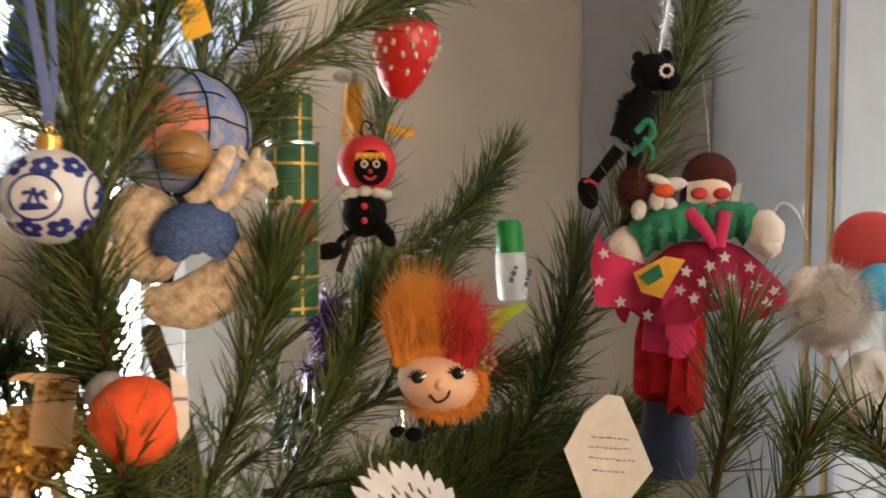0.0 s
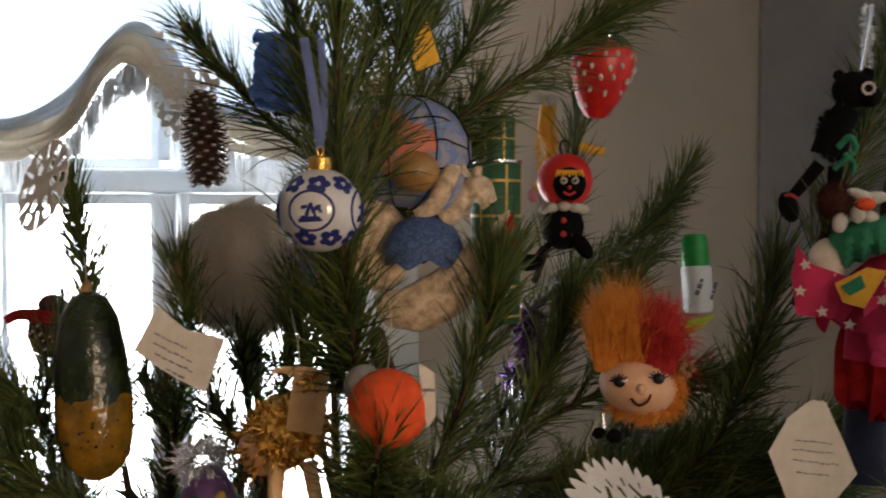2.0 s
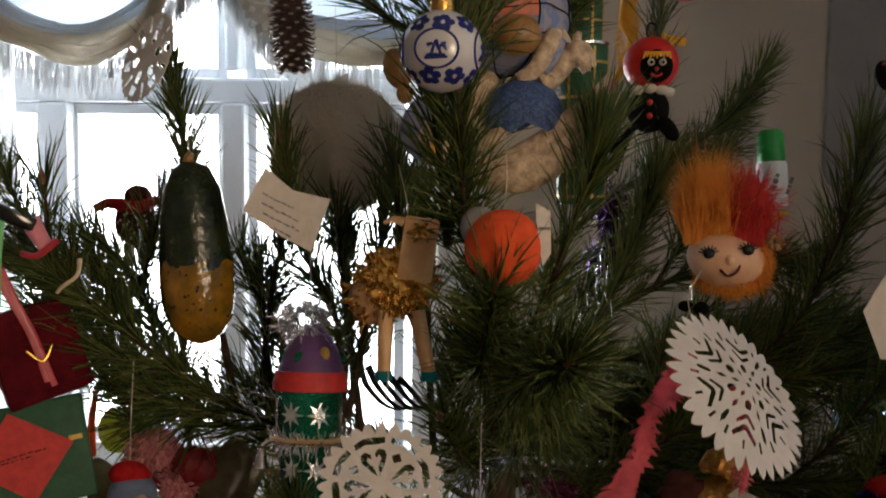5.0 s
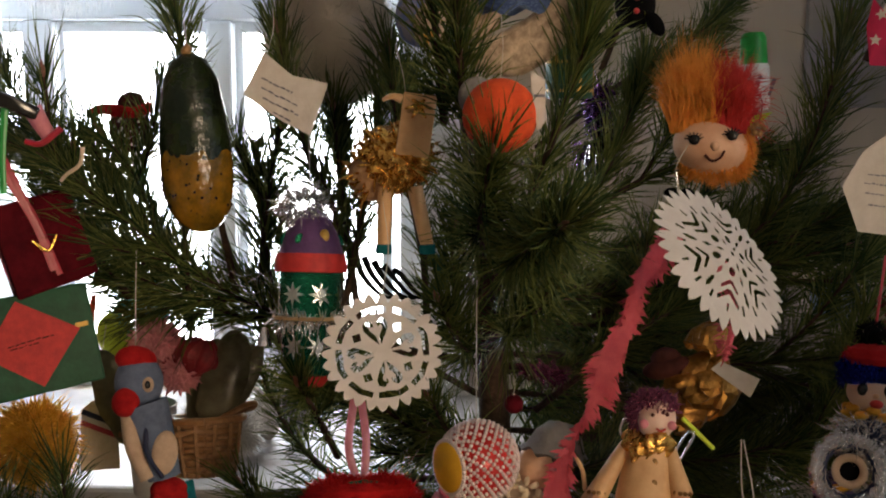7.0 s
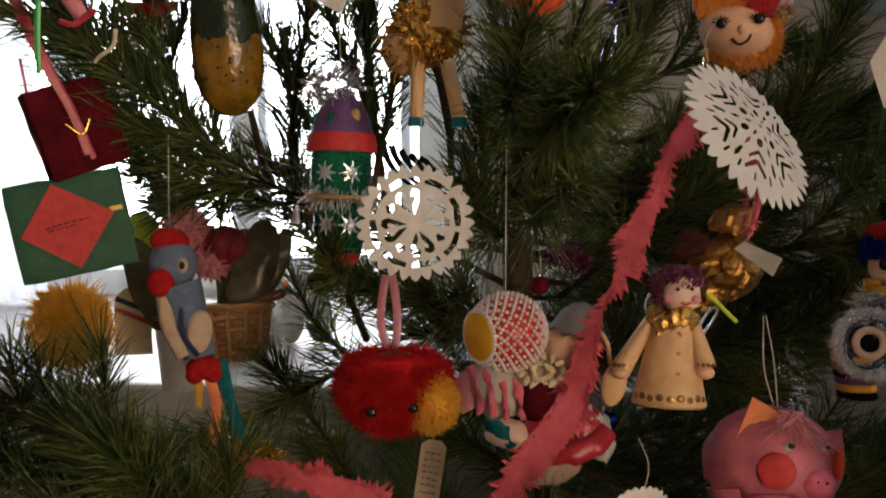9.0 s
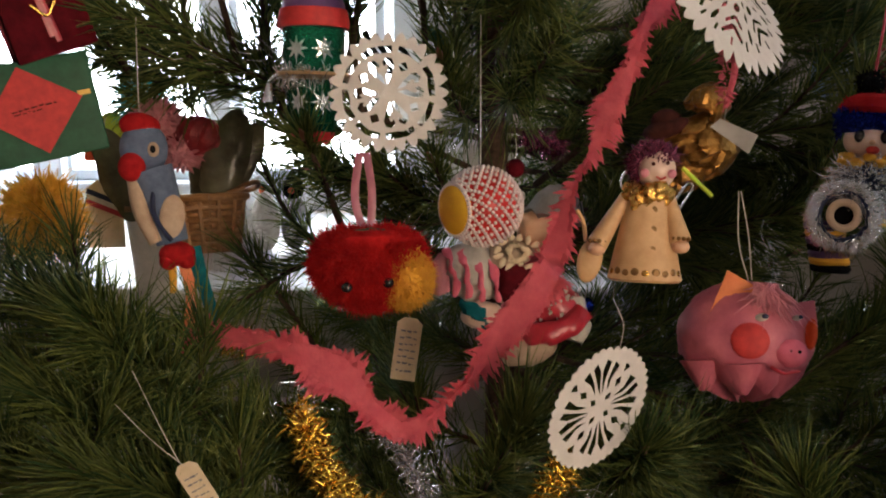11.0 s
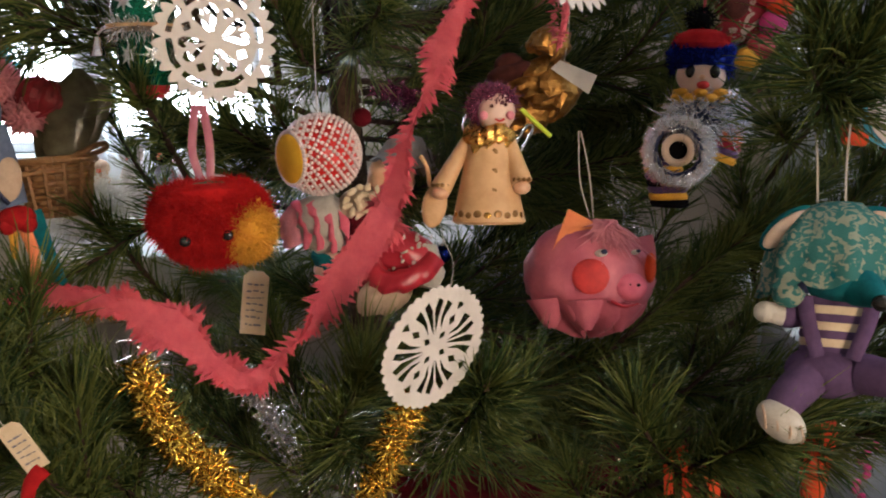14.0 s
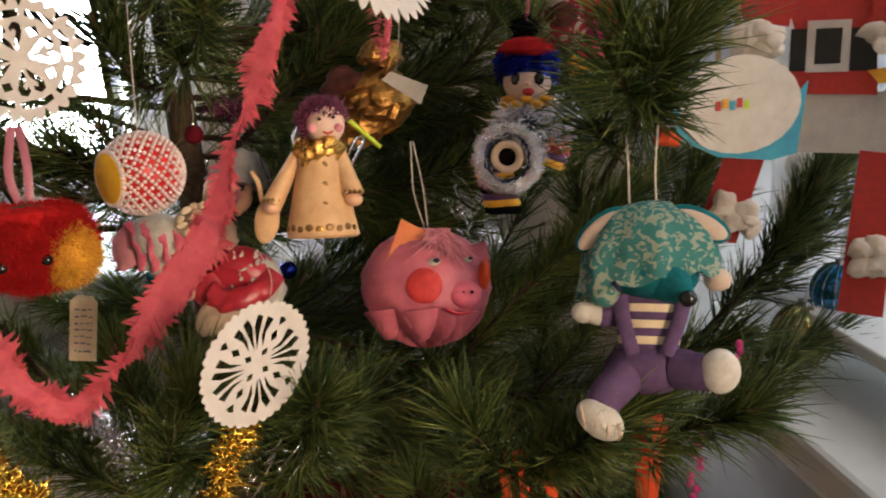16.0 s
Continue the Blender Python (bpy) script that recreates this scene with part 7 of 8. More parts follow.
def tinsel_soldier():
    u, o = 0.000525, thing("tinsel_soldier_doll", (0.3250, 0.7900, 1.0940), "pipe-cleaner soldier doll in silver tinsel with red cap", "doll", "", "", (-10.4, 0, -20.3))
    part("cap", lathe(B(), [(0, 128), (48, 130), (52, 140), (44, 158), (26, 166), (0, 168)], seg=20), "red_felt", o, "", u)
    fuzz("cap_pile", (0, 0, 144), (50, 40, 18), 500, 8, 1.2, "red_felt", o, u, 2)
    fuzz("cap_pom", (-4, 0, 186), (20, 20, 16), 300, 14, 1.2, "black", o, u, 3)
    part("pom_core", ell(B(), (-4, 0, 186), (17, 17, 14), 14, 10), "black", o, "", u)
    fuzz("cap_band", (0, 0, 124), (58, 46, 9), 800, 13, 1.5, "tinsel_blue", o, u, 4)
    fuzz("hair_band", (0, 0, 98), (54, 46, 12), 900, 14, 1.5, "tinsel_blue", o, u, 5, lambda p, d: (d[:, 2] > 0.1) | (np.abs(d[:, 0]) > 0.6))
    part("band_core", lathe(B(), [(0, 90), (50, 92), (52, 130), (0, 132)], seg=20, squash=0.8), "tinsel_blue", o, "", u)
    part("face", ell(B(), (2, -6, 80), (46, 40, 36), 24, 16), "pale_skin", o, "", u)
    for x in (-16, 28):
        part("eye", ell(B(), (x, -40, 86), (10, 7, 12), 14, 10), "gloss_black", o, "", u)
    part("mouth", ell(B(), (8, -42, 62), (12, 8, 8), 12, 8), "red", o, "", u)
    part("nose", ell(B(), (6, -46, 76), (6, 5, 5), 12, 8), "skin", o, "", u)
    bm = B()
    for k in range(14):
        a = 2 * math.pi * k / 14
        ell(bm, (4 + 44 * math.sin(a), -36 * math.cos(a), 44 + 5 * (-1) ** k), (13, 12, 8), 10, 8)
    part("collar", bm, "yellow", o, "", u)
    # body and arm ring are navy so gaps between tinsel strands look shaded
    part("body", ell(B(), (0, 0, 0), (44, 34, 38), 20, 14), "navy", o, "", u)
    fuzz("body_tinsel", (0, 0, 0), (44, 34, 38), 1500, 30, 1.9, "tinsel_silver", o, u, 6)
    fuzz("arm_tinsel", (62, 0, 0), (26, 24, 40), 400, 22, 1.8, "tinsel_silver", o, u, 7)
    ring = [(-30 + 44 * math.cos(t), -44, -62 + 46 * math.sin(t)) for t in [2 * math.pi * k / 16 for k in range(17)]]
    part("arm_ring", tube(B(), ring, 6, 6, 40, 10), "navy", o, "", u)
    rng = np.random.default_rng(4)
    t = rng.uniform(0, 2 * math.pi, 900)
    p = np.c_[-30 + 42 * np.cos(t), np.full(900, -46.0), -62 + 44 * np.sin(t)]
    d = np.c_[np.cos(t), np.zeros(900), np.sin(t)] + rng.normal(0, 0.6, (900, 3))
    spikes("ring_tinsel", p * u, d, 32 * u, 1.7 * u, "tinsel_silver", o, "", 0.1, rng)
    # solid black disc put in for the darkness inside the arm ring
    part("hole", ell(B(), (-30, -40, -60), (24, 8, 24), 16, 10), "black", o, "", u)
    part("cuff", tube(B(), [(-30 + 24 * math.cos(t), -56, -60 + 24 * math.sin(t)) for t in [2 * math.pi * k / 12 for k in range(13)]], 7, 7, 30, 8), "tan_felt", o, "", u)
    for k, m in enumerate(("purple", "yellow", "purple", "black", "purple", "yellow", "black")):
        part("leg_ring", lathe(B(), [(0, -8), (34, -8), (38, 0), (34, 8), (0, 8)], (-62 + 3 * k, 0, -84 - 13 * k), 18), m, o, "", u)
    for k, m in enumerate(("peach", "ribbon_red", "purple", "yellow")):
        part("sleeve_ring", lathe(B(), [(0, -8), (24, -8), (27, 0), (24, 8), (0, 8)], (62 - 4 * k, 10, -36 - 12 * k), 16, (0, 20, 0)), m, o, "", u)
    hang(o, u, [(0, 0, 196), (4, 0, 250), (10, 0, 330)], 2.6, "ribbon_red", "ribbon")
    one_mesh(o)


def mouse():
    u, o = 0.93 * 0.000460, thing("mouse_doll", (0.3580, 0.5300, 0.9790), "cloth mouse doll with mint bonnet, striped shirt and mauve dungarees", "doll", "", "", (-20.6, 0, -21.3))
    bm = B()
    n, rows = 64, []
    for j in range(15):
        f = j / 14
        ring = []
        for k in range(n):
            a = 2 * math.pi * k / n
            low = 62 - 36 * max(0, -math.sin(a)) ** 1.5 + 22 * max(0, math.sin(a)) - 14 * math.cos(a) * (math.sin(a) > -0.4)
            r = math.sin(f * math.pi / 2) ** 0.8 * (1 + 0.05 * f * math.sin(7 * a + 1) + 0.03 * f * math.sin(13 * a))
            ring.append(bm.verts.new((-2 + 128 * r * math.sin(a), -96 * r * math.cos(a), low + (204 - low) * math.cos(f * math.pi / 2) ** 0.9 + (7 * math.sin(11 * a) if j > 12 else 0))))
        rows.append(ring)
    for p, q in zip(rows, rows[1:]):
        for k in range(n):
            bm.faces.new((p[k], p[(k + 1) % n], q[(k + 1) % n], q[k]))
    bmesh.ops.remove_doubles(bm, verts=bm.verts, dist=0.5)
    for v in bm.verts:
        v.co += Vector((7, 7, 6)) * noise.noise(v.co * 0.03) + Vector((4, 4, 4)) * noise.noise(v.co * 0.08)
    bmesh.ops.solidify(bm, geom=bm.faces, thickness=4)
    part("bonnet", bm, "mint", o, "", u)
    for x, z, t in ((-92, 152, -42), (90, 166, 26)):
        part("ear", ell(B(), (x, -26, z), (60, 14, 28), 26, 16, (0, t, 0)), "teal", o, "", u)
        part("ear_lining", ell(B(), (x * 1.02, -36, z - 3), (52, 10, 20), 26, 14, (0, t, 0)), "ear_cream", o, "", u)
    part("head", ell(B(), (10, -26, 66), (80, 74, 46), 26, 16), "teal", o, "", u)
    part("snout", rod(B(), (40, -70, 50), (66, -116, 26), 38, 14, 20), "teal", o, "", u)
    part("nose", ell(B(), (66, -122, 22), (17, 14, 15), 16, 10), "gloss_black", o, "", u)
    part("hair", ell(B(), (-62, -30, 56), (20, 30, 30), 16, 10), "navy", o, "", u)
    part("mitten", ell(B(), (122, -30, 62), (26, 20, 22), 18, 12), "ear_cream", o, "", u)
    part("ruff", ell(B(), (-84, -40, 30), (30, 26, 26), 18, 12), "mint", o, "", u)
    for k in range(8):
        z = 22 - 15 * k
        part("shirt_band", lathe(B(), [(0, z - 8), (62 - k, z - 8), (64 - k, z), (62 - k, z + 8), (0, z + 8)], (0, 0, 0), 24, squash=0.75), "cream" if k % 2 else "mauve_cloth", o, "", u)
    bm = ell(B(), (-2, 0, -106), (80, 62, 50), 26, 16)
    part("dungarees", bm, "mauve_cloth", o, "", u)
    for s in (-46, 52):
        part("strap", tube(B(), [(s * 1.2, -40, 26), (s, -52, -20), (s * 0.6, -56, -80)], 15, 13, 12, 8, 0.4), "mauve_cloth", o, "", u)
    bm = tube(B(), [(-54, -10, 0), (-84, -24, -10), (-120, -34, -4)], 24, 18, 12, 12)
    ell(bm, (-122, -34, -6), (22, 20, 20), 14, 10)
    part("arm", bm, "white_felt", o, "", u)
    part("arm_band", tube(B(), [(-60, -14, -2), (-80, -22, -8), (-92, -26, -8)], 26, 23, 8, 12), "mauve_cloth", o, "", u)
    for a, b, c in (((-40, -30, -120), (-74, -62, -160), (-84, -72, -186)), ((56, -30, -104), (92, -56, -108), (118, -66, -110))):
        part("leg", tube(B(), [a, b, c], 38, 30, 12, 14), "mauve_cloth", o, "", u)
    bm = ell(B(), (-84, -84, -200), (48, 36, 32), 20, 14, (0, 34, 0))
    ell(bm, (126, -76, -104), (36, 34, 40), 20, 14)
    part("feet", bm, "white_felt", o, "", u)
    for k in range(4):
        part("foot_stripe", tube(B(), [(-118 + 22 * k, -112, -172 - 10 * k), (-112 + 22 * k, -118, -196 - 9 * k), (-110 + 20 * k, -108, -214 - 6 * k)], 2.4, 2.4, 8, 6), "tan_felt", o, "", u)
    hang(o, u, [(-40, 0, 184), (-44, 0, 260), (-50, 20, 340)], 2)
    hang(o, u, [(10, 0, 184), (6, 0, 270), (10, 20, 360)], 2)
    one_mesh(o)
    c = thing("felt_carrot", (0.3870, 0.6000, 0.8110), "orange felt carrot hanging under the boughs", "carrot")
    part("carrot", lathe(B(), [(0, -190), (12, -184), (22, -100), (32, 0), (40, 70), (36, 92), (0, 98)], seg=20), "orange", c, "", u)
    hang(c, u, [(0, 0, 88), (0, 0, 130), (-4, 10, 180)], 1)


def santa():
    u, o = 0.000517, thing("cardboard_figure", (0.5770, 0.6600, 1.1640), "large crayon-coloured cardboard Christmas figure with belt and cotton cuffs", "cut-out figure", "", "", (-6.6, 0, -30.2))
    part("coat", slab(B(), [(-70, -72), (-60, 40), (-96, 150), (-60, 220), (60, 220), (96, 150), (76, 40), (84, -72)], 5), "crayon_red", o, "", u, False)
    part("sleeve", slab(B(), [(-160, 110), (-150, 60), (-70, 46), (-50, 150), (-100, 190)], 5, (), (0, -7, 0)), "crayon_red", o, "", u, False)
    part("sleeve", slab(B(), [(60, 150), (70, 40), (150, 50), (170, 120), (120, 190)], 5, (), (0, -7, 0)), "crayon_red", o, "", u, False)
    part("belt", slab(B(), [(-66, -32), (-66, 42), (78, 44), (80, -30)], 2, (), (0, -3.5, 0)), "gloss_black", o, "", u, False)
    b = part("buckle", slab(B(), [(-38, -34), (-38, 56), (34, 58), (34, -32)], 3, ([(-24, -20), (-24, 42), (20, 44), (20, -18)],), (0, -8, 0)), "card_grey", o, "", u, False)
    part("shirt_hem", slab(B(), [(-84, -66), (-84, -176), (110, -176), (110, -66)], 4, (), (0, 7, 0)), "card_grey", o, "", u, False)
    for x, z in ((-112, 22), (116, 24)):
        bm = B()
        rr = random.Random(int(x))
        for k in range(16):
            ell(bm, (x + rr.uniform(-46, 46), -14 + rr.uniform(-12, 8), z + rr.uniform(-24, 24)), (24, 20, 18), 10, 8)
        for v in bm.verts:
            v.co += Vector((9, 9, 9)) * noise.noise(v.co * 0.04) + Vector((3, 3, 3)) * noise.noise(v.co * 0.1)
        part("cotton_cuff", bm, "cotton", o, "", u)
    for x in (-126, 110):
        part("glove", slab(B(), [(x - 46, -30), (x + 34, -18), (x + 36, -50), (x - 26, -52)], 4, (), (0, -10, 0)), "yellow", o, "", u, False)
    for x0, x1, z1 in ((-136, -186, -350), (92, 76, -470)):
        part("leg", slab(B(), [(x0 - 30, -170), (x0 + 40, -176), (x1 + 44, z1), (x1 - 34, z1 + 6)], 5, (), (0, 4, 0)), "crayon_red", o, "", u, False)
    for x, z in ((-150, -294), (108, -360)):
        bm = B()
        rr = random.Random(int(z))
        for k in range(16):
            ell(bm, (x + rr.uniform(-40, 40), -8 + rr.uniform(-10, 8), z + rr.uniform(-26, 26)), (22, 18, 20), 10, 8)
        for v in bm.verts:
            v.co += Vector((9, 9, 9)) * noise.noise(v.co * 0.04) + Vector((3, 3, 3)) * noise.noise(v.co * 0.1)
        part("cotton_trim", bm, "cotton", o, "", u)
    # cotton beard, face and cap above
    p = thing("cotton_beard_head", (0.5430, 0.8200, 1.4600), "round face ornament with red cap and fluffy cotton beard", "ornament")
    k0 = 0.000494
    part("cap", ell(B(), (66, 20, 80), (78, 30, 66), 26, 16), "crayon_red", p, "", k0)
    bm = B()
    rr = random.Random(5)
    ell(bm, (-30, 0, -6), (74, 26, 52), 40, 28)
    ell(bm, (-14, 0, -66), (44, 22, 42), 32, 22)
    ell(bm, (-62, -4, 10), (40, 22, 34), 28, 20)
    for v in bm.verts:
        v.co += Vector((14, 14, 14)) * noise.noise(v.co * 0.025) + Vector((5, 5, 5)) * noise.noise(v.co * 0.06)
    beard = part("beard", bm, "cotton", p, "", k0)
    fuzz("cotton_beard", (-26, -6, -24), (72, 30, 62), 5000, 22, 0.35, "cotton", p, k0, 3, None, "", 0.6)
    bm = B()
    ell(bm, (66, 14, -200), (66, 28, 96), 40, 30)
    ell(bm, (10, 10, -230), (40, 22, 44), 28, 20)
    for v in bm.verts:
        v.co += Vector((14, 14, 14)) * noise.noise(v.co * 0.025) + Vector((5, 5, 5)) * noise.noise(v.co * 0.06)
    part("lower_beard", bm, "cotton", p, "", k0)
    part("face", ell(B(), (70, -4, 10), (46, 24, 44), 20, 14), "aqua", p, "", k0)
    c = thing("round_paper_plate", (0.4840, 0.6400, 1.1180), "white round card with a turquoise rim", "card")
    n = 24
    out = [(112 * math.sin(2 * math.pi * k / n), 100 * math.cos(2 * math.pi * k / n)) for k in range(n)]
    part("rim", slab(B(), [(-130, 22), (-112, -40), (-40, -76), (60, -88), (108, -78), (122, 48), (96, 20), (0, -20)], 2.5), "aqua", c, "turquoise rim", u, False)
    part("card", slab(B(), [(x * 1.0 - 4, z * 0.85 + 14) for x, z in out], 2, (), (0, -5, 0)), "paper", c, "", u, False)
    for k, m in enumerate(("red", "yellow", "aqua", "red", "lime")):
        part("printed_bar", block(B(), (-46 + 13 * k, -7, 14 + 4 * (k % 2)), (9, 1.2, 16)), m, c, "", u, False)
    hang(c, u, [(-20, 0, 90), (-40, 10, 160), (-50, 20, 200)], 0.8)
    part("orange_nose", rod(B(), (-150, 6, -30), (-112, 2, -44), 20, 10, 12), "orange", c, "", u)


def clown():
    u, o = 0.000506, thing("star_skirt_doll", (0.4260, 0.8600, 1.4960), "cloth doll with brown bob hair and pink star-print skirt", "doll", "", "", (-4.3, 0, -21.2))
    part("head", ell(B(), (18, 0, 104), (38, 34, 40), 24, 16), "pale_skin", o, "", u)
    bm = ell(B(), (16, 12, 130), (48, 42, 46), 24, 16)
    ell(bm, (-22, 14, 92), (14, 24, 30), 16, 10)
    ell(bm, (54, 14, 96), (14, 24, 30), 16, 10)
    part("hair", bm, "brown_felt", o, "", u)
    for x in (0, 38):
        part("glasses", ell(B(), (x, -34, 98), (15, 6, 11), 16, 10), "red", o, "", u)
    part("mouth", ell(B(), (20, -34, 76), (9, 4, 4), 12, 8), "red", o, "", u)
    part("collar_l", slab(B(), [(-22, 86), (-22, 118), (4, 122), (8, 70), (-6, 58)], 3, (), (0, -30, 0)), "white_felt", o, "", u, False)
    part("collar_r", slab(B(), [(48, 66), (58, 110), (72, 120), (66, 70)], 3, (), (0, -24, 0)), "white_felt", o, "", u, False)
    bm = tube(B(), [(-104, -16, 18), (-60, -24, 42), (0, -10, 54), (60, -6, 56), (92, -6, 40)], 36, 34, 30, 14)
    for v in bm.verts:
        v.co += Vector((0, 1, 1)) * 5 * math.sin(v.co.x * 0.22)
    part("blouse", bm, "green_cloth", o, "", u)
    for x, z in ((-124, 0), (112, 32)):
        bm = ell(B(), (x, -20, z), (34, 28, 40), 20, 14)
        ell(bm, (x + 6, -26, z - 26), (22, 20, 20), 14, 10)
        for v in bm.verts:
            v.co += Vector((4, 4, 4)) * noise.noise(v.co * 0.07)
        part("mitten", bm, "cotton", o, "", u)
    for x0, x1 in ((-20, 30), (44, 36)):
        part("bib", tube(B(), [(x0, -44, 66), ((x0 + x1) / 2, -52, 40), (x1, -50, 4)], 12, 9, 10, 8, 0.3), "star_cloth", o, "", u)
    bm = B()
    prof = []
    n = 56
    rows = []
    for j, (rx, z) in enumerate(((42, 14), (66, 2), (96, -26), (122, -56), (140, -84), (150, -104))):
        f = j / 5
        ring = []
        for k in range(n):
            t = 2 * math.pi * k / n
            pleat = math.sin(8 * t + 0.6 * math.sin(3 * t))
            x = rx * math.sin(t) * (1 + 0.05 * f * pleat) + 12
            ring.append(bm.verts.new((x, -rx * 0.5 * math.cos(t) * (1 + 0.2 * f * pleat), z + f * (14 * math.sin(5 * t + 1) + 8 * pleat) + 0.10 * f * x + (-18 * f * max(0, math.cos(t)) ** 2))))
        rows.append(ring)
    for a, b in zip(rows, rows[1:]):
        for k in range(n):
            bm.faces.new((a[k], a[(k + 1) % n], b[(k + 1) % n], b[k]))
    bmesh.ops.solidify(bm, geom=bm.faces, thickness=2)
    part("skirt", bm, "star_cloth", o, "", u)
    bm = slab(B(), [(-176, 24), (-150, -10), (-90, -30), (-40, -20), (-60, -150), (-110, -108), (-176, -104), (-186, -30)], 8, (), (0, -50, 0))
    bmesh.ops.subdivide_edges(bm, edges=bm.edges, cuts=2)
    for v in bm.verts:
        v.co.y += 12 * math.sin(v.co.x * 0.05)
    part("apron", bm, "star_cloth", o, "", u)
    part("patch", slab(B(), [(-110, -44), (-56, -14), (-22, -20), (-60, -88), (-96, -78)], 3, (), (0, -74, 0)), "yellow", o, "", u, False)
    part("patch_mark", slab(B(), [(-100, -50), (-66, -28), (-58, -50), (-84, -66)], 3, (), (0, -78, 0)), "green_cloth", o, "", u, False)
    star = [((9 if k % 2 == 0 else 4) * math.sin(math.pi * k / 5), (9 if k % 2 == 0 else 4) * math.cos(math.pi * k / 5)) for k in range(10)]
    rr = random.Random(3)
    for x, z in ((-160, -12), (-168, -60), (-130, -96), (-84, -118), (-20, -40), (20, -30), (56, -50), (96, -60), (116, -90), (70, -92), (30, -76), (-6, -86), (-30, -72), (44, -14), (8, -58), (128, -70), (86, -30)):
        q = 12 if x > -60 else 78
        dep = -60 + 0.0022 * x * x - max(0, -z) * 0.2 if x > -60 else -66 + 12 * math.sin(x * 0.05)
        part("star", slab(B(), [(a * 1.3, b * 1.3) for a, b in star], 2, (), (x, dep - 12, z), (0, rr.uniform(-30, 30), 0)), "white_felt", o, "", u, False)
    bm = tube(B(), [(-30, -30, -70), (-42, -34, -130), (-52, -30, -186)], 58, 34, 20, 20, 0.6)
    for v in bm.verts:
        v.co += Vector((9, 9, 0)) * math.sin(v.co.x * 0.12 + v.co.z * 0.02)
    part("underskirt", bm, "star_cloth", o, "", u)
    bm = B()
    tube(bm, [(-62, 0, -120), (-72, -4, -200), (-70, -6, -262)], 34, 40, 18, 18, 0.7)
    tube(bm, [(-24, 0, -120), (-18, -8, -200), (-24, -10, -286)], 34, 42, 18, 18, 0.7)
    for v in bm.verts:
        v.co += Vector((5, 6, 0)) * math.sin(v.co.x * 0.2) + Vector((0, 0, 12)) * math.sin(v.co.x * 0.16) * (v.co.z < -250)
    part("trousers", bm, "red_felt", o, "", u)
    part("boots", lathe(B(), [(0, -410), (52, -408), (58, -380), (44, -320), (40, -262), (0, -260)], (-50, 4, 0), 18, squash=0.7), "navy", o, "", u)
    hang(o, u, [(16, 0, 170), (10, 10, 240), (0, 20, 330)], 0.8)
    part("curl", tube(B(), [(120, -10, 60), (140, -8, 84), (164, -8, 70), (184, -6, 20)], 3, 2, 14, 6), "white_felt", o, "", u)
    one_mesh(o)


def cat():
    u, o = 0.000497, thing("black_cat_doll", (0.3680, 0.8600, 1.6160), "black wool cat doll with beaded eye and green bow", "doll", "", "", (2.9, 0, -17.9))
    bm = ell(B(), (22, 0, 76), (38, 34, 34), 24, 16)
    ell(bm, (-4, 0, 104), (10, 8, 10), 12, 8)
    ell(bm, (46, 0, 102), (12, 9, 14), 12, 8)
    ell(bm, (50, -14, 62), (22, 20, 20), 16, 10)
    tube(bm, [(16, 0, 44), (-6, 0, 6), (-20, 0, -44)], 24, 33, 18, 14)
    tube(bm, [(-34, -6, -60), (-62, -10, -96), (-88, -14, -128)], 13, 10, 12, 10)
    ell(bm, (-88, -16, -140), (18, 16, 30), 16, 10, (0, -18, 0))
    tube(bm, [(-6, 0, -64), (-8, 0, -110), (-8, 0, -140)], 14, 12, 12, 10)
    part("body", bm, "black", o, "", u)
    fuzz("wool", (-10, 0, -6), (27, 26, 46), 900, 8, 0.8, "black", o, u, 3)
    ring = [(46 + 10 * math.cos(t), -36, 76 + 10 * math.sin(t)) for t in [2 * math.pi * k / 10 for k in range(10)]]
    bm = B()
    for q in ring:
        ell(bm, q, 3.4, 8, 6)
    part("eye_beads", bm, "bead_white", o, "", u)
    bm = tube(B(), [(-4, -34, -30), (16, -40, -10), (26, -36, -34), (8, -40, -52), (-10, -36, -70)], 6, 5, 20, 8, 0.4)
    tube(bm, [(8, -40, -40), (24, -38, -60), (22, -34, -78)], 5, 4, 10, 8, 0.4)
    part("bow", bm, "green_cloth", o, "", u)
    part("shoe_cord", tube(B(), [(-100, -18, -122), (-86, -30, -116), (-72, -18, -124)], 3, 3, 10, 6), "ribbon_red", o, "", u)
    hang(o, u, [(36, 0, 112), (44, 0, 160), (52, 6, 230)], 3.5, "tinsel_silver", "tinsel_cord")
    fuzz("cord_fringe", (44, 2, 168), (5, 5, 60), 260, 9, 0.9, "tinsel_silver", o, u, 8)
    one_mesh(o)
    w = thing("woolly_brown_doll", (0.3750, 0.8600, 1.5470), "small brown woolly doll with white and orange felt bits", "doll")
    part("wool", ell(B(), (-20, 0, 10), (26, 24, 34), 18, 12), "brown_felt", w, "", u)
    fuzz("plush", (-20, 0, 10), (26, 24, 34), 700, 9, 0.9, "brown_felt", w, u, 2)
    bm = B()
    for c, s in (((20, -14, 22), (26, 10, 10)), ((50, -12, 16), (24, 10, 12)), ((16, -16, -14), (14, 10, 18)), ((-16, -14, -30), (14, 10, 20)), ((40, -14, -20), (16, 10, 12))):
        ell(bm, c, s, 14, 10, (0, 20 * math.sin(c[0]), 0))
    part("white_bits", bm, "white_felt", w, "", u)
    part("orange_bit", ell(B(), (26, -24, 4), (20, 10, 12), 14, 10), "orange", w, "", u)
    one_mesh(w)


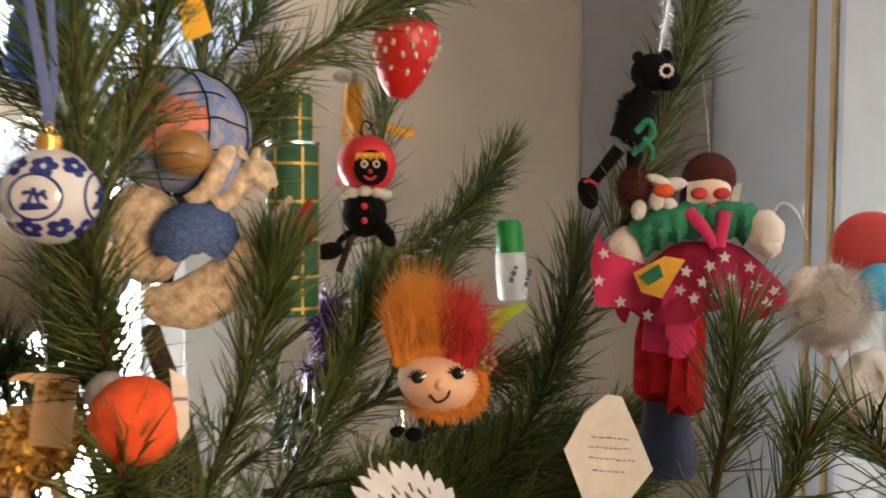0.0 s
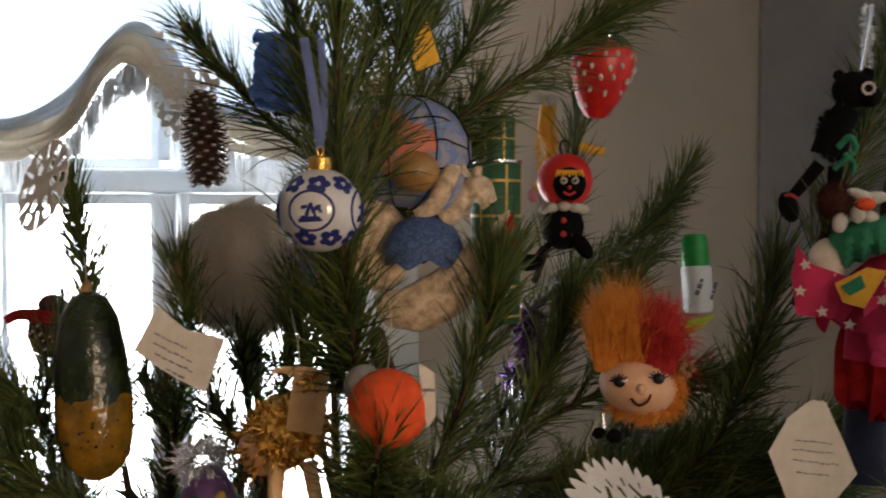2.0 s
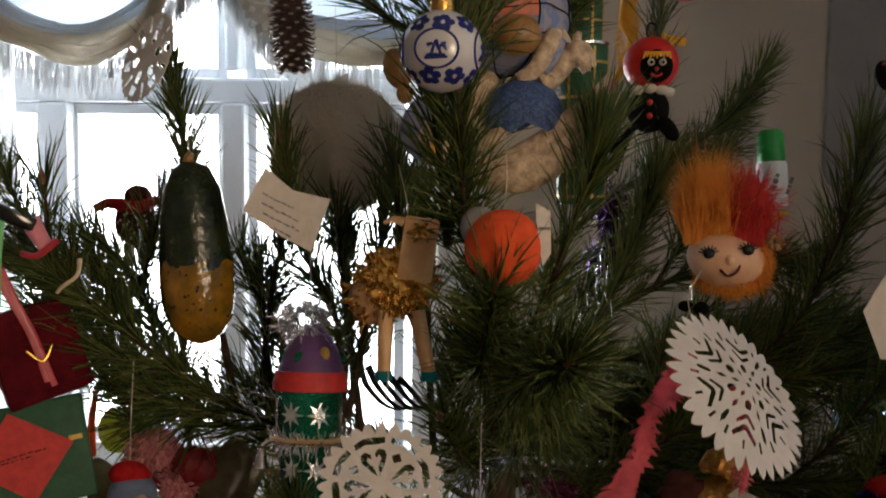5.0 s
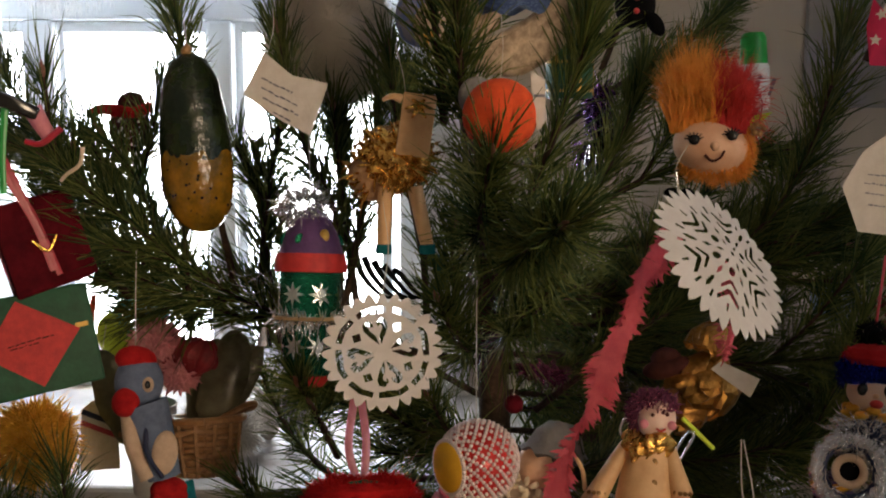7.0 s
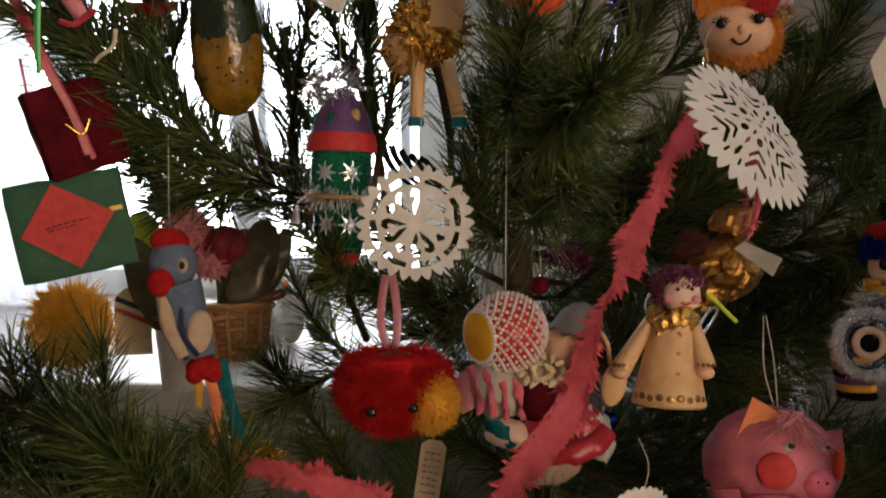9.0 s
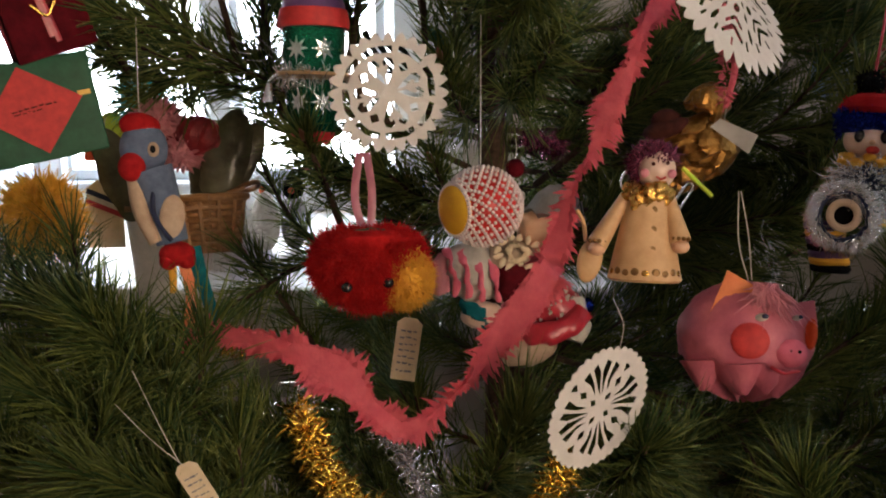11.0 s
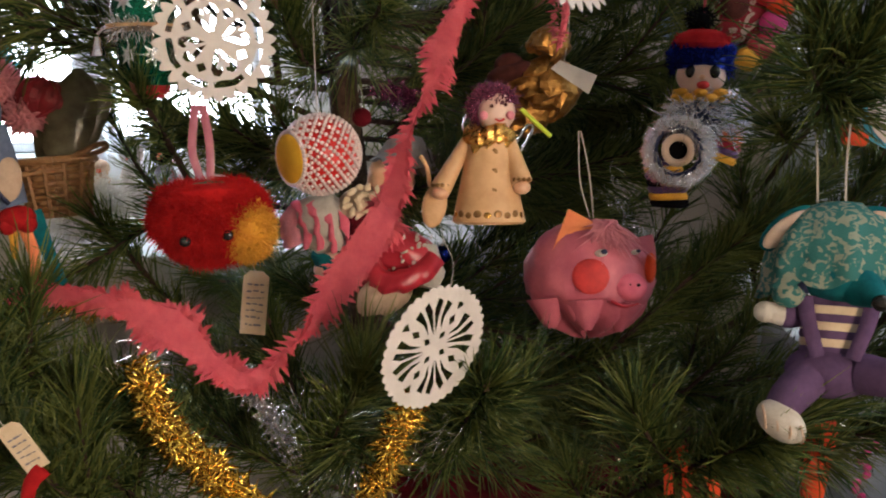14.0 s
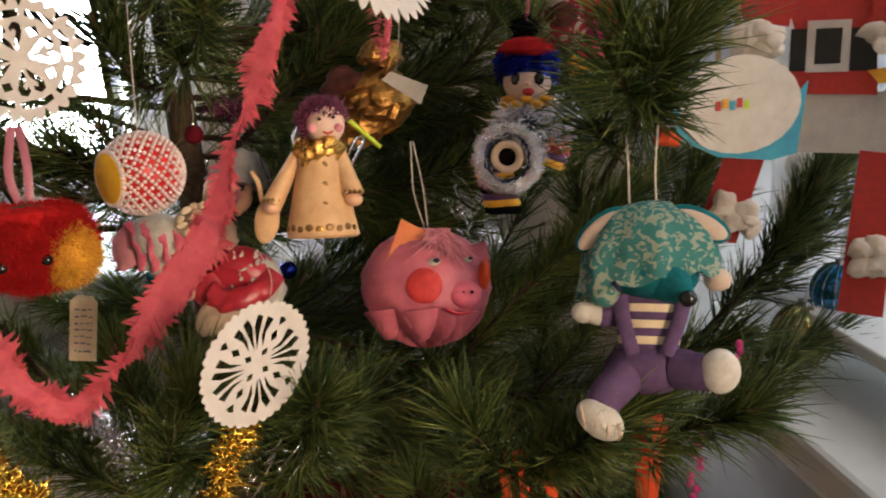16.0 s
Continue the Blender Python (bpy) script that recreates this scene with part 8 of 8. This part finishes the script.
def striped_doll():
    u, o = 0.000625, thing("striped_cloth_doll", (-0.0240, 0.8800, 0.9730), "cloth doll in striped shirt, dotted red trousers and grey hat", "doll", "", "", (-16.2, 0, -1.3))
    part("hat", lathe(B(), [(0, 164), (22, 160), (40, 140), (52, 112), (60, 104), (44, 100), (0, 106)], (66, 0, 0), 32, (0, 14, 0)), "grey_cloth", o, "", u)
    part("face", ell(B(), (70, -8, 84), (44, 36, 40), 22, 14), "skin", o, "", u)
    part("eye", ell(B(), (92, -40, 92), (8, 5, 9), 12, 8), "gloss_black", o, "", u)
    part("cheek", ell(B(), (84, -42, 74), (8, 4, 8), 12, 8), "pink_felt", o, "", u)
    bm = ell(B(), (-50, -6, 6), (62, 40, 48), 24, 16, (0, 20, 0))
    part("sleeve", bm, "white_felt", o, "", u)
    for k in range(4):
        part("stripe", tube(B(), [(-96 + 24 * k, -30, 46 - 6 * k), (-84 + 24 * k, -50, 8 - 4 * k), (-78 + 24 * k, -34, -34 - 4 * k)], 7, 5, 12, 8, 0.5), "pink_paper", o, "", u)
    part("body", ell(B(), (20, 0, 10), (58, 44, 60), 22, 14), "tan_felt", o, "", u)
    part("vest", ell(B(), (24, -22, -10), (40, 34, 40), 18, 12), "maroon", o, "", u)
    bm = ell(B(), (86, 0, -52), (64, 44, 42), 22, 14, (0, 15, 0))
    ell(bm, (30, -4, -70), (34, 30, 40), 16, 12)
    part("trousers", bm, "ribbon_red", o, "", u)
    rr = random.Random(2)
    for k in range(26):
        a, b = rr.uniform(-1, 1), rr.uniform(-0.8, 0.8)
        part("dot", ell(B(), (86 + 60 * a * 0.9, -44 * math.sqrt(max(0.05, 1 - a * a * 0.8 - b * b * 0.8)) - 1, -52 + 40 * b), 3.4, 6, 5), "white_felt", o, "", u)
    part("leg", tube(B(), [(120, -6, -40), (134, -10, -80), (124, -10, -110)], 24, 20, 10, 12), "white_felt", o, "", u)
    part("shoe", ell(B(), (52, -20, -120), (52, 30, 34), 20, 12, (0, -20, 0)), "tan_felt", o, "", u)
    part("shoe", ell(B(), (-30, -16, -70), (40, 26, 24), 18, 12, (0, 20, 0)), "pale_skin", o, "", u)
    bm = B()
    for k in range(26):
        a, b = 2 * math.pi * (k % 13) / 13, 1 + k // 13
        ell(bm, (26 + 17 * b * math.cos(a), -52 + 3 * b, 40 + 13 * b * math.sin(a)), (6, 3, 6), 8, 6)
    part("lace_collar", bm, "cream", o, "", u)
    part("flounce", tube(B(), [(30, -40, -86), (70, -52, -100), (116, -48, -84), (140, -30, -60)], 22, 18, 24, 12, 0.6), "ribbon_red", o, "", u)
    part("cuff_frill", tube(B(), [(-96, -20, 30), (-110, -34, 4), (-100, -30, -30)], 16, 14, 16, 10, 0.6), "pink_felt", o, "", u)
    part("sash", tube(B(), [(-70, -20, -50), (-40, -34, -66), (-20, -30, -90)], 14, 10, 10, 8), "teal", o, "", u)
    for c in o.children:
        for v in c.data.vertices:
            w = v.co / u
            v.co += (Vector((7, 7, 7)) * noise.noise(w * 0.045) + Vector((4, 4, 4)) * noise.noise(w * 0.11)) * u
    one_mesh(o)


def tinsel_run(points, label, material, n=1500, length=0.02, seed=2, r=0.0012):
    o = thing("tinsel_garland", points[0], label, "tinsel")
    p0 = Vector(points[0])
    c = curve([Vector(p) - p0 for p in points], 60)
    bm = tube(B(), [tuple(q) for q in c[::6]] + [tuple(c[-1])], 0.0025, 0.0025, 40, 6)
    part("cord", bm, material, o)
    rng = np.random.default_rng(seed)
    i = rng.integers(0, 60, n)
    cc = np.array([tuple(q) for q in c])[i] + rng.normal(0, 0.003, (n, 3))
    spikes("foil_fringe", cc, rng.normal(size=(n, 3)), length * (0.6 + 0.6 * rng.random(n)), r, material, o, "", 0.3, rng)


def small_tag(place, u, w, h, tilt, label, rows, string, material="cream"):
    o = thing("small_tag", place, label, "tag", "", "", (0, tilt, 0))
    part("card", slab(B(), [(-w, h - 10), (-w * 0.5, h), (w * 0.5, h), (w, h - 10), (w, -h), (-w, -h)], 1.4), material, o, "", u, False)
    scribble(o, u, rows)
    hang(o, u, string, 0.7)
    return o


def bauble(place, u, r, material, label, ribs=0):
    o = thing("bauble", place, label, "bauble", "glass baubles")
    ball = part("ball", ell(B(), (0, 0, 0), r, 28, 18), material, o, "", u)
    for k in range(ribs):
        a = 2 * math.pi * k / ribs
        pts = [(1.02 * r * math.sin(t) * math.cos(a), 1.02 * r * math.sin(t) * math.sin(a), 1.02 * r * math.cos(t)) for t in [0.2 + 2.7 * j / 10 for j in range(11)]]
        part("rib", tube(B(), pts, r * 0.03, r * 0.03, 14, 5), "silver", ball, "", u)
    part("cap", lathe(B(), [(0, r * 0.96), (r * 0.22, r * 0.96), (r * 0.22, r * 1.16), (0, r * 1.18)], seg=14), "silver", o, "", u)
    hang(o, u, [(0, 0, r * 1.1), (2, 0, r * 2), (0, 6, r * 3)], 0.7)


def lametta(points, n, seed):
    """A few loose silver strands lying over a bough."""
    o = thing("silver_lametta", points[0], "loose silver lametta strands lying over the needles", "lametta", "lametta strands")
    rng = np.random.default_rng(seed)
    c = curve([Vector(p) - Vector(points[0]) for p in points], 40)
    cc = np.array([tuple(q) for q in c])
    d = np.gradient(cc, axis=0)
    i = rng.integers(0, 40, n)
    spikes("lametta_strand", cc[i] + rng.normal(0, 0.012, (n, 3)), d[i] / np.linalg.norm(d[i], axis=1, keepdims=True) + rng.normal(0, 0.35, (n, 3)), 0.008 + 0.018 * rng.random(n), 0.0004, "tinsel_silver", o, "", 0.25, rng, "stuff")


lametta([(-0.0940, 0.8000, 0.8130), (-0.0690, 0.7500, 0.7780), (-0.0750, 0.7200, 0.7360)], 90, 1)
lametta([(0.0770, 0.6600, 0.8470), (0.0380, 0.6400, 0.8290), (0.0010, 0.6300, 0.7940)], 50, 2)
lametta([(0.0800, 0.9800, 1.3640), (0.0690, 0.9800, 1.3100), (0.0570, 0.9800, 1.2730)], 14, 3)
lametta([(0.1750, 0.8600, 0.8020), (0.1430, 0.8600, 0.7950), (0.0950, 0.8400, 0.7910)], 70, 4)
lametta([(0.0860, 1.0000, 1.1430), (0.1260, 0.9800, 1.0460), (0.1180, 0.9500, 0.9300)], 90, 5)
lametta([(0.2740, 0.9500, 1.0170), (0.2970, 0.9200, 0.9440), (0.3220, 0.8800, 0.8190)], 90, 6)
lametta([(-0.0690, 0.9500, 1.1290), (-0.1060, 0.9200, 1.0700), (-0.1310, 0.9000, 0.9970)], 80, 7)
lametta([(-0.2520, 0.9400, 1.1710), (-0.2930, 0.9300, 1.2110), (-0.3650, 0.9200, 1.2120)], 60, 8)
lametta([(-0.2470, 0.6600, 0.9210), (-0.2270, 0.6600, 0.9090), (-0.2000, 0.6600, 0.9310)], 50, 9)
lametta([(0.4070, 0.6000, 0.8720), (0.4420, 0.5800, 0.8660), (0.4740, 0.5800, 0.8730)], 40, 10)
flakes()
turkey()
lantern()
bead_ball()
apple()
parrot()
basket()
parcel()
red_box()
yellow_pom()
flag_card()
robin()
cap_figure()
black_curls()
wood_angel()
foil_figure()
pig()
garland()
tinsel_soldier()
mouse()
santa()
clown()
cat()
striped_doll()
tinsel_run([(-0.2170, 0.6600, 0.9090), (-0.1920, 0.6200, 0.8710), (-0.1520, 0.6000, 0.8370), (-0.1120, 0.5900, 0.7960)], "gold tinsel garland under the pink one", "gold_tinsel", 1700, 0.016, 2, 0.002)
tinsel_run([(-0.0200, 0.6200, 0.7850), (0.0000, 0.6200, 0.8200), (0.0120, 0.6300, 0.8500), (0.0250, 0.6500, 0.8650)], "gold tinsel garland rising beside the oval snowflake", "gold_tinsel", 1100, 0.015, 6, 0.002)
tinsel_run([(-0.1700, 0.9200, 0.7900), (-0.1300, 0.9000, 0.7400), (-0.0900, 0.8800, 0.6900), (-0.0300, 0.8600, 0.6800)], "silver tinsel garland low in the tree", "tinsel_silver", 700, 0.02, 8, 0.0012)
tinsel_run([(-0.3840, 0.9000, 0.8980), (-0.3380, 0.9000, 0.8920), (-0.3060, 0.9000, 0.8850)], "short curl of gold tinsel", "gold_tinsel", 500)
tinsel_run([(0.0990, 1.1000, 1.4250), (0.0930, 1.1000, 1.3920), (0.1070, 1.1000, 1.3590), (0.0780, 1.1000, 1.3450)], "purple and blue tinsel wreath among the needles", "tinsel_purple", 900)
tinsel_run([(0.0060, 0.9800, 1.1070), (0.0320, 0.9800, 1.1040), (0.0480, 0.9800, 1.0970)], "mauve tinsel strand near the trunk", "tinsel_mauve", 300, 0.014)
small_tag((-0.1230, 0.7650, 0.9290), 0.000572, 22, 58, 8, "cream card gift tag with written lines", [(-14, 15, z, 3) for z in (34, 22, 10, -2, -14, -26, -40)], [(0, 0, 54), (-20, 10, 90), (-30, 20, 130)])
small_tag((-0.2710, 0.5070, 0.9120), 0.000440, 22, 48, -28, "small cream tag on a thin thread", [(-14, 14, z, 3) for z in (20, 8, -4, -16, -30)], [(0, 0, 44), (-30, 10, 110), (-60, 30, 190)])
o = thing("red_chilli_ribbon", (-0.2680, 0.5070, 0.8780), "short red felt ribbon hanging from a thread", "ribbon")
part("ribbon", tube(B(), [(22, 0, 34), (0, -4, 10), (-14, 0, -34), (-10, 0, -60)], 15, 9, 14, 8, 0.35), "red_felt", o, "", 0.000446)
hang(o, 0.000446, [(10, 0, 30), (-50, 4, 150), (-110, 20, 280)], 0.7)
for p, u, s in (((0.2490, 0.6000, 0.8170), 0.000512, 1.0), ((0.2920, 0.6000, 0.7930), 0.000520, 1.2), ((0.2660, 0.6000, 0.8120), 0.000508, 1.0)):
    o = thing("felt_ribbon", p, "narrow orange-red felt ribbon end hanging down", "ribbon", "felt ribbons")
    part("ribbon", tube(B(), [(-8 * s, 0, 40), (4, -4, 0), (8 * s, 0, -60)], 11 * s, 8, 12, 8, 0.3), "orange", o, "", u)
o = thing("heart_chain", (0.4490, 0.6200, 0.7990), "thin chain of small pink paper hearts", "garland")
for k in range(12):
    part("heart", ell(B(), (10 * math.sin(k * 1.7) - 2 * k, 0, 40 - 14 * k), (8, 4, 8), 10, 6, (0, 30 * k, 0)), "magenta", o, "", 0.000543)
o = thing("heart_chain", (0.4720, 0.6000, 0.8980), "thin chain of small pink paper hearts", "garland")
for k in range(9):
    part("heart", ell(B(), (8 * math.sin(k * 1.3) - 5 * k, 0, 30 - 13 * k), (8, 4, 8), 10, 6, (0, 30 * k, 0)), "magenta", o, "", 0.000519)
bauble((0.6900, 0.8000, 0.8830), 0.000643, 48, "bulb_blue", "turquoise glass bauble with silver ribs", 14)
bauble((0.6490, 0.8000, 0.8320), 0.000648, 56, "bulb_gold", "olive gold glass bauble with silver ribs", 14)
bauble((0.3890, 1.0800, 1.1730), 0.000690, 44, "smoke_glass", "plain blue glass bauble among the needles")
bauble((0.0780, 0.9500, 0.9160), 0.000671, 16, "tinsel_blue", "small shiny blue bauble")
bauble((-0.0100, 0.9000, 1.0890), 0.000617, 17, "maroon", "small dark red bauble by the garland")
o = thing("doily_parcel", (0.4210, 0.9500, 1.1680), "printed gift pouch with red, white and yellow patches", "ornament")
u = 0.000652
part("pouch", ell(B(), (0, 10, 30), (60, 34, 60), 22, 14), "floral", o, "", u)
for x, z, m in ((30, -30, "ribbon_red"), (50, 10, "magenta"), (10, -50, "yellow"), (62, 40, "orange"), (-20, 40, "brown_felt"), (40, 60, "red")):
    part("patch", ell(B(), (x, -24, z), (26, 12, 22), 14, 10), m, o, "", u)
part("tail", ell(B(), (18, -6, -76), (24, 20, 40), 16, 10), "white_felt", o, "", u)
# things on the sills
def sill_bird(place, label, head, body, s=1.0):
    o = thing("sill_figure", place, label, "figurine", "figures on the sill")
    part("body", ell(B(), (0, 0, 0.045 * s), (0.022 * s, 0.02 * s, 0.045 * s), 18, 12), body, o)
    part("head", ell(B(), (0, -0.004, 0.1 * s), (0.018 * s, 0.018 * s, 0.018 * s), 16, 10), head, o)
    part("beak", rod(B(), (0, -0.016 * s, 0.1 * s), (0, -0.036 * s, 0.096 * s), 0.006 * s, 0.001, 8), "orange", o)


p = (-0.4170, 1.6000, 0.7810)
sill_bird((p[0], p[1], 0.81), "white and black bird figure on the sill", "white_felt", "white_felt", 1.2)
sill_bird((p[0] + 0.05, p[1] + 0.01, 0.81), "dark grey woolly figure on the sill", "black", "grey_cloth", 1.15)
sill_bird((p[0] - 0.06, p[1] + 0.02, 0.81), "small wooden figure on the sill", "tan_felt", "cork", 0.9)
sill_bird((0.72, 0.95, 0.866), "small snowman with orange nose on the raised board", "white_felt", "white_felt", 1.3)
sill_bird((0.74, 0.84, 0.866), "small snowman with orange nose on the raised board", "white_felt", "white_felt", 1.1)
p = (-0.5470, 1.3500, 1.1080)
o = thing("feather_flower", (p[0], p[1], 0.81), "turquoise feather flower in a grey pot on the sill", "flower")
part("pot", lathe(B(), [(0, 0), (0.03, 0), (0.04, 0.14), (0.038, 0.14), (0.03, 0.01), (0, 0.01)]), "card_grey", o)
rng = np.random.default_rng(3)
part("stem", rod(B(), (0, 0, 0.01), (0, 0, p[2] - 0.81), 0.004, 0.004, 8), "green_cap", o)
b, d = on_ball(rng, 500, (0, 0, p[2] - 0.81), 0.01)
spikes("feather_tuft", b, d, 0.045, 0.001, "feather", o, "", 0.2, rng)
bm = ell(B(), (-0.05, 0, p[2] - 0.86), (0.028, 0.02, 0.035), 14, 10)
part("green_bud", bm, "lime", o)
part("orange_bud", tube(B(), [(-0.09, 0, p[2] - 0.90), (-0.088, 0, p[2] - 0.85), (-0.08, 0, p[2] - 0.80)], 0.008, 0.004, 10, 8), "orange", o)
p = (-0.4820, 1.5000, 0.8110)
o = thing("white_feather_ball", (p[0], p[1], 0.81 + 0.05), "white feathery wreath lying on the sill", "wreath")
ring = [(0.05 * math.cos(t), 0.05 * math.sin(t), 0) for t in [2 * math.pi * k / 16 for k in range(17)]]
part("ring", tube(B(), ring, 0.012, 0.012, 40, 8), "white_felt", o)
b, d = on_ball(rng, 1400, (0, 0, 0), (0.055, 0.05, 0.03))
spikes("feather_tuft", b, d, 0.03, 0.0009, "white_felt", o, "", 0.3, rng)
# gift under the tree
p = (0.2180, 1.0500, 0.5620)
o = thing("gift_box", (p[0], p[1] + 0.1, 0.0), "large dark red gift box under the tree", "box")
part("box", block(B(), (0, 0, (p[2] - 0.06) / 2), (0.5, 0.3, p[2] - 0.06), 0.006), "maroon", o)
part("lid", block(B(), (0, 0, p[2] - 0.03), (0.52, 0.32, 0.06), 0.006), "maroon", o)
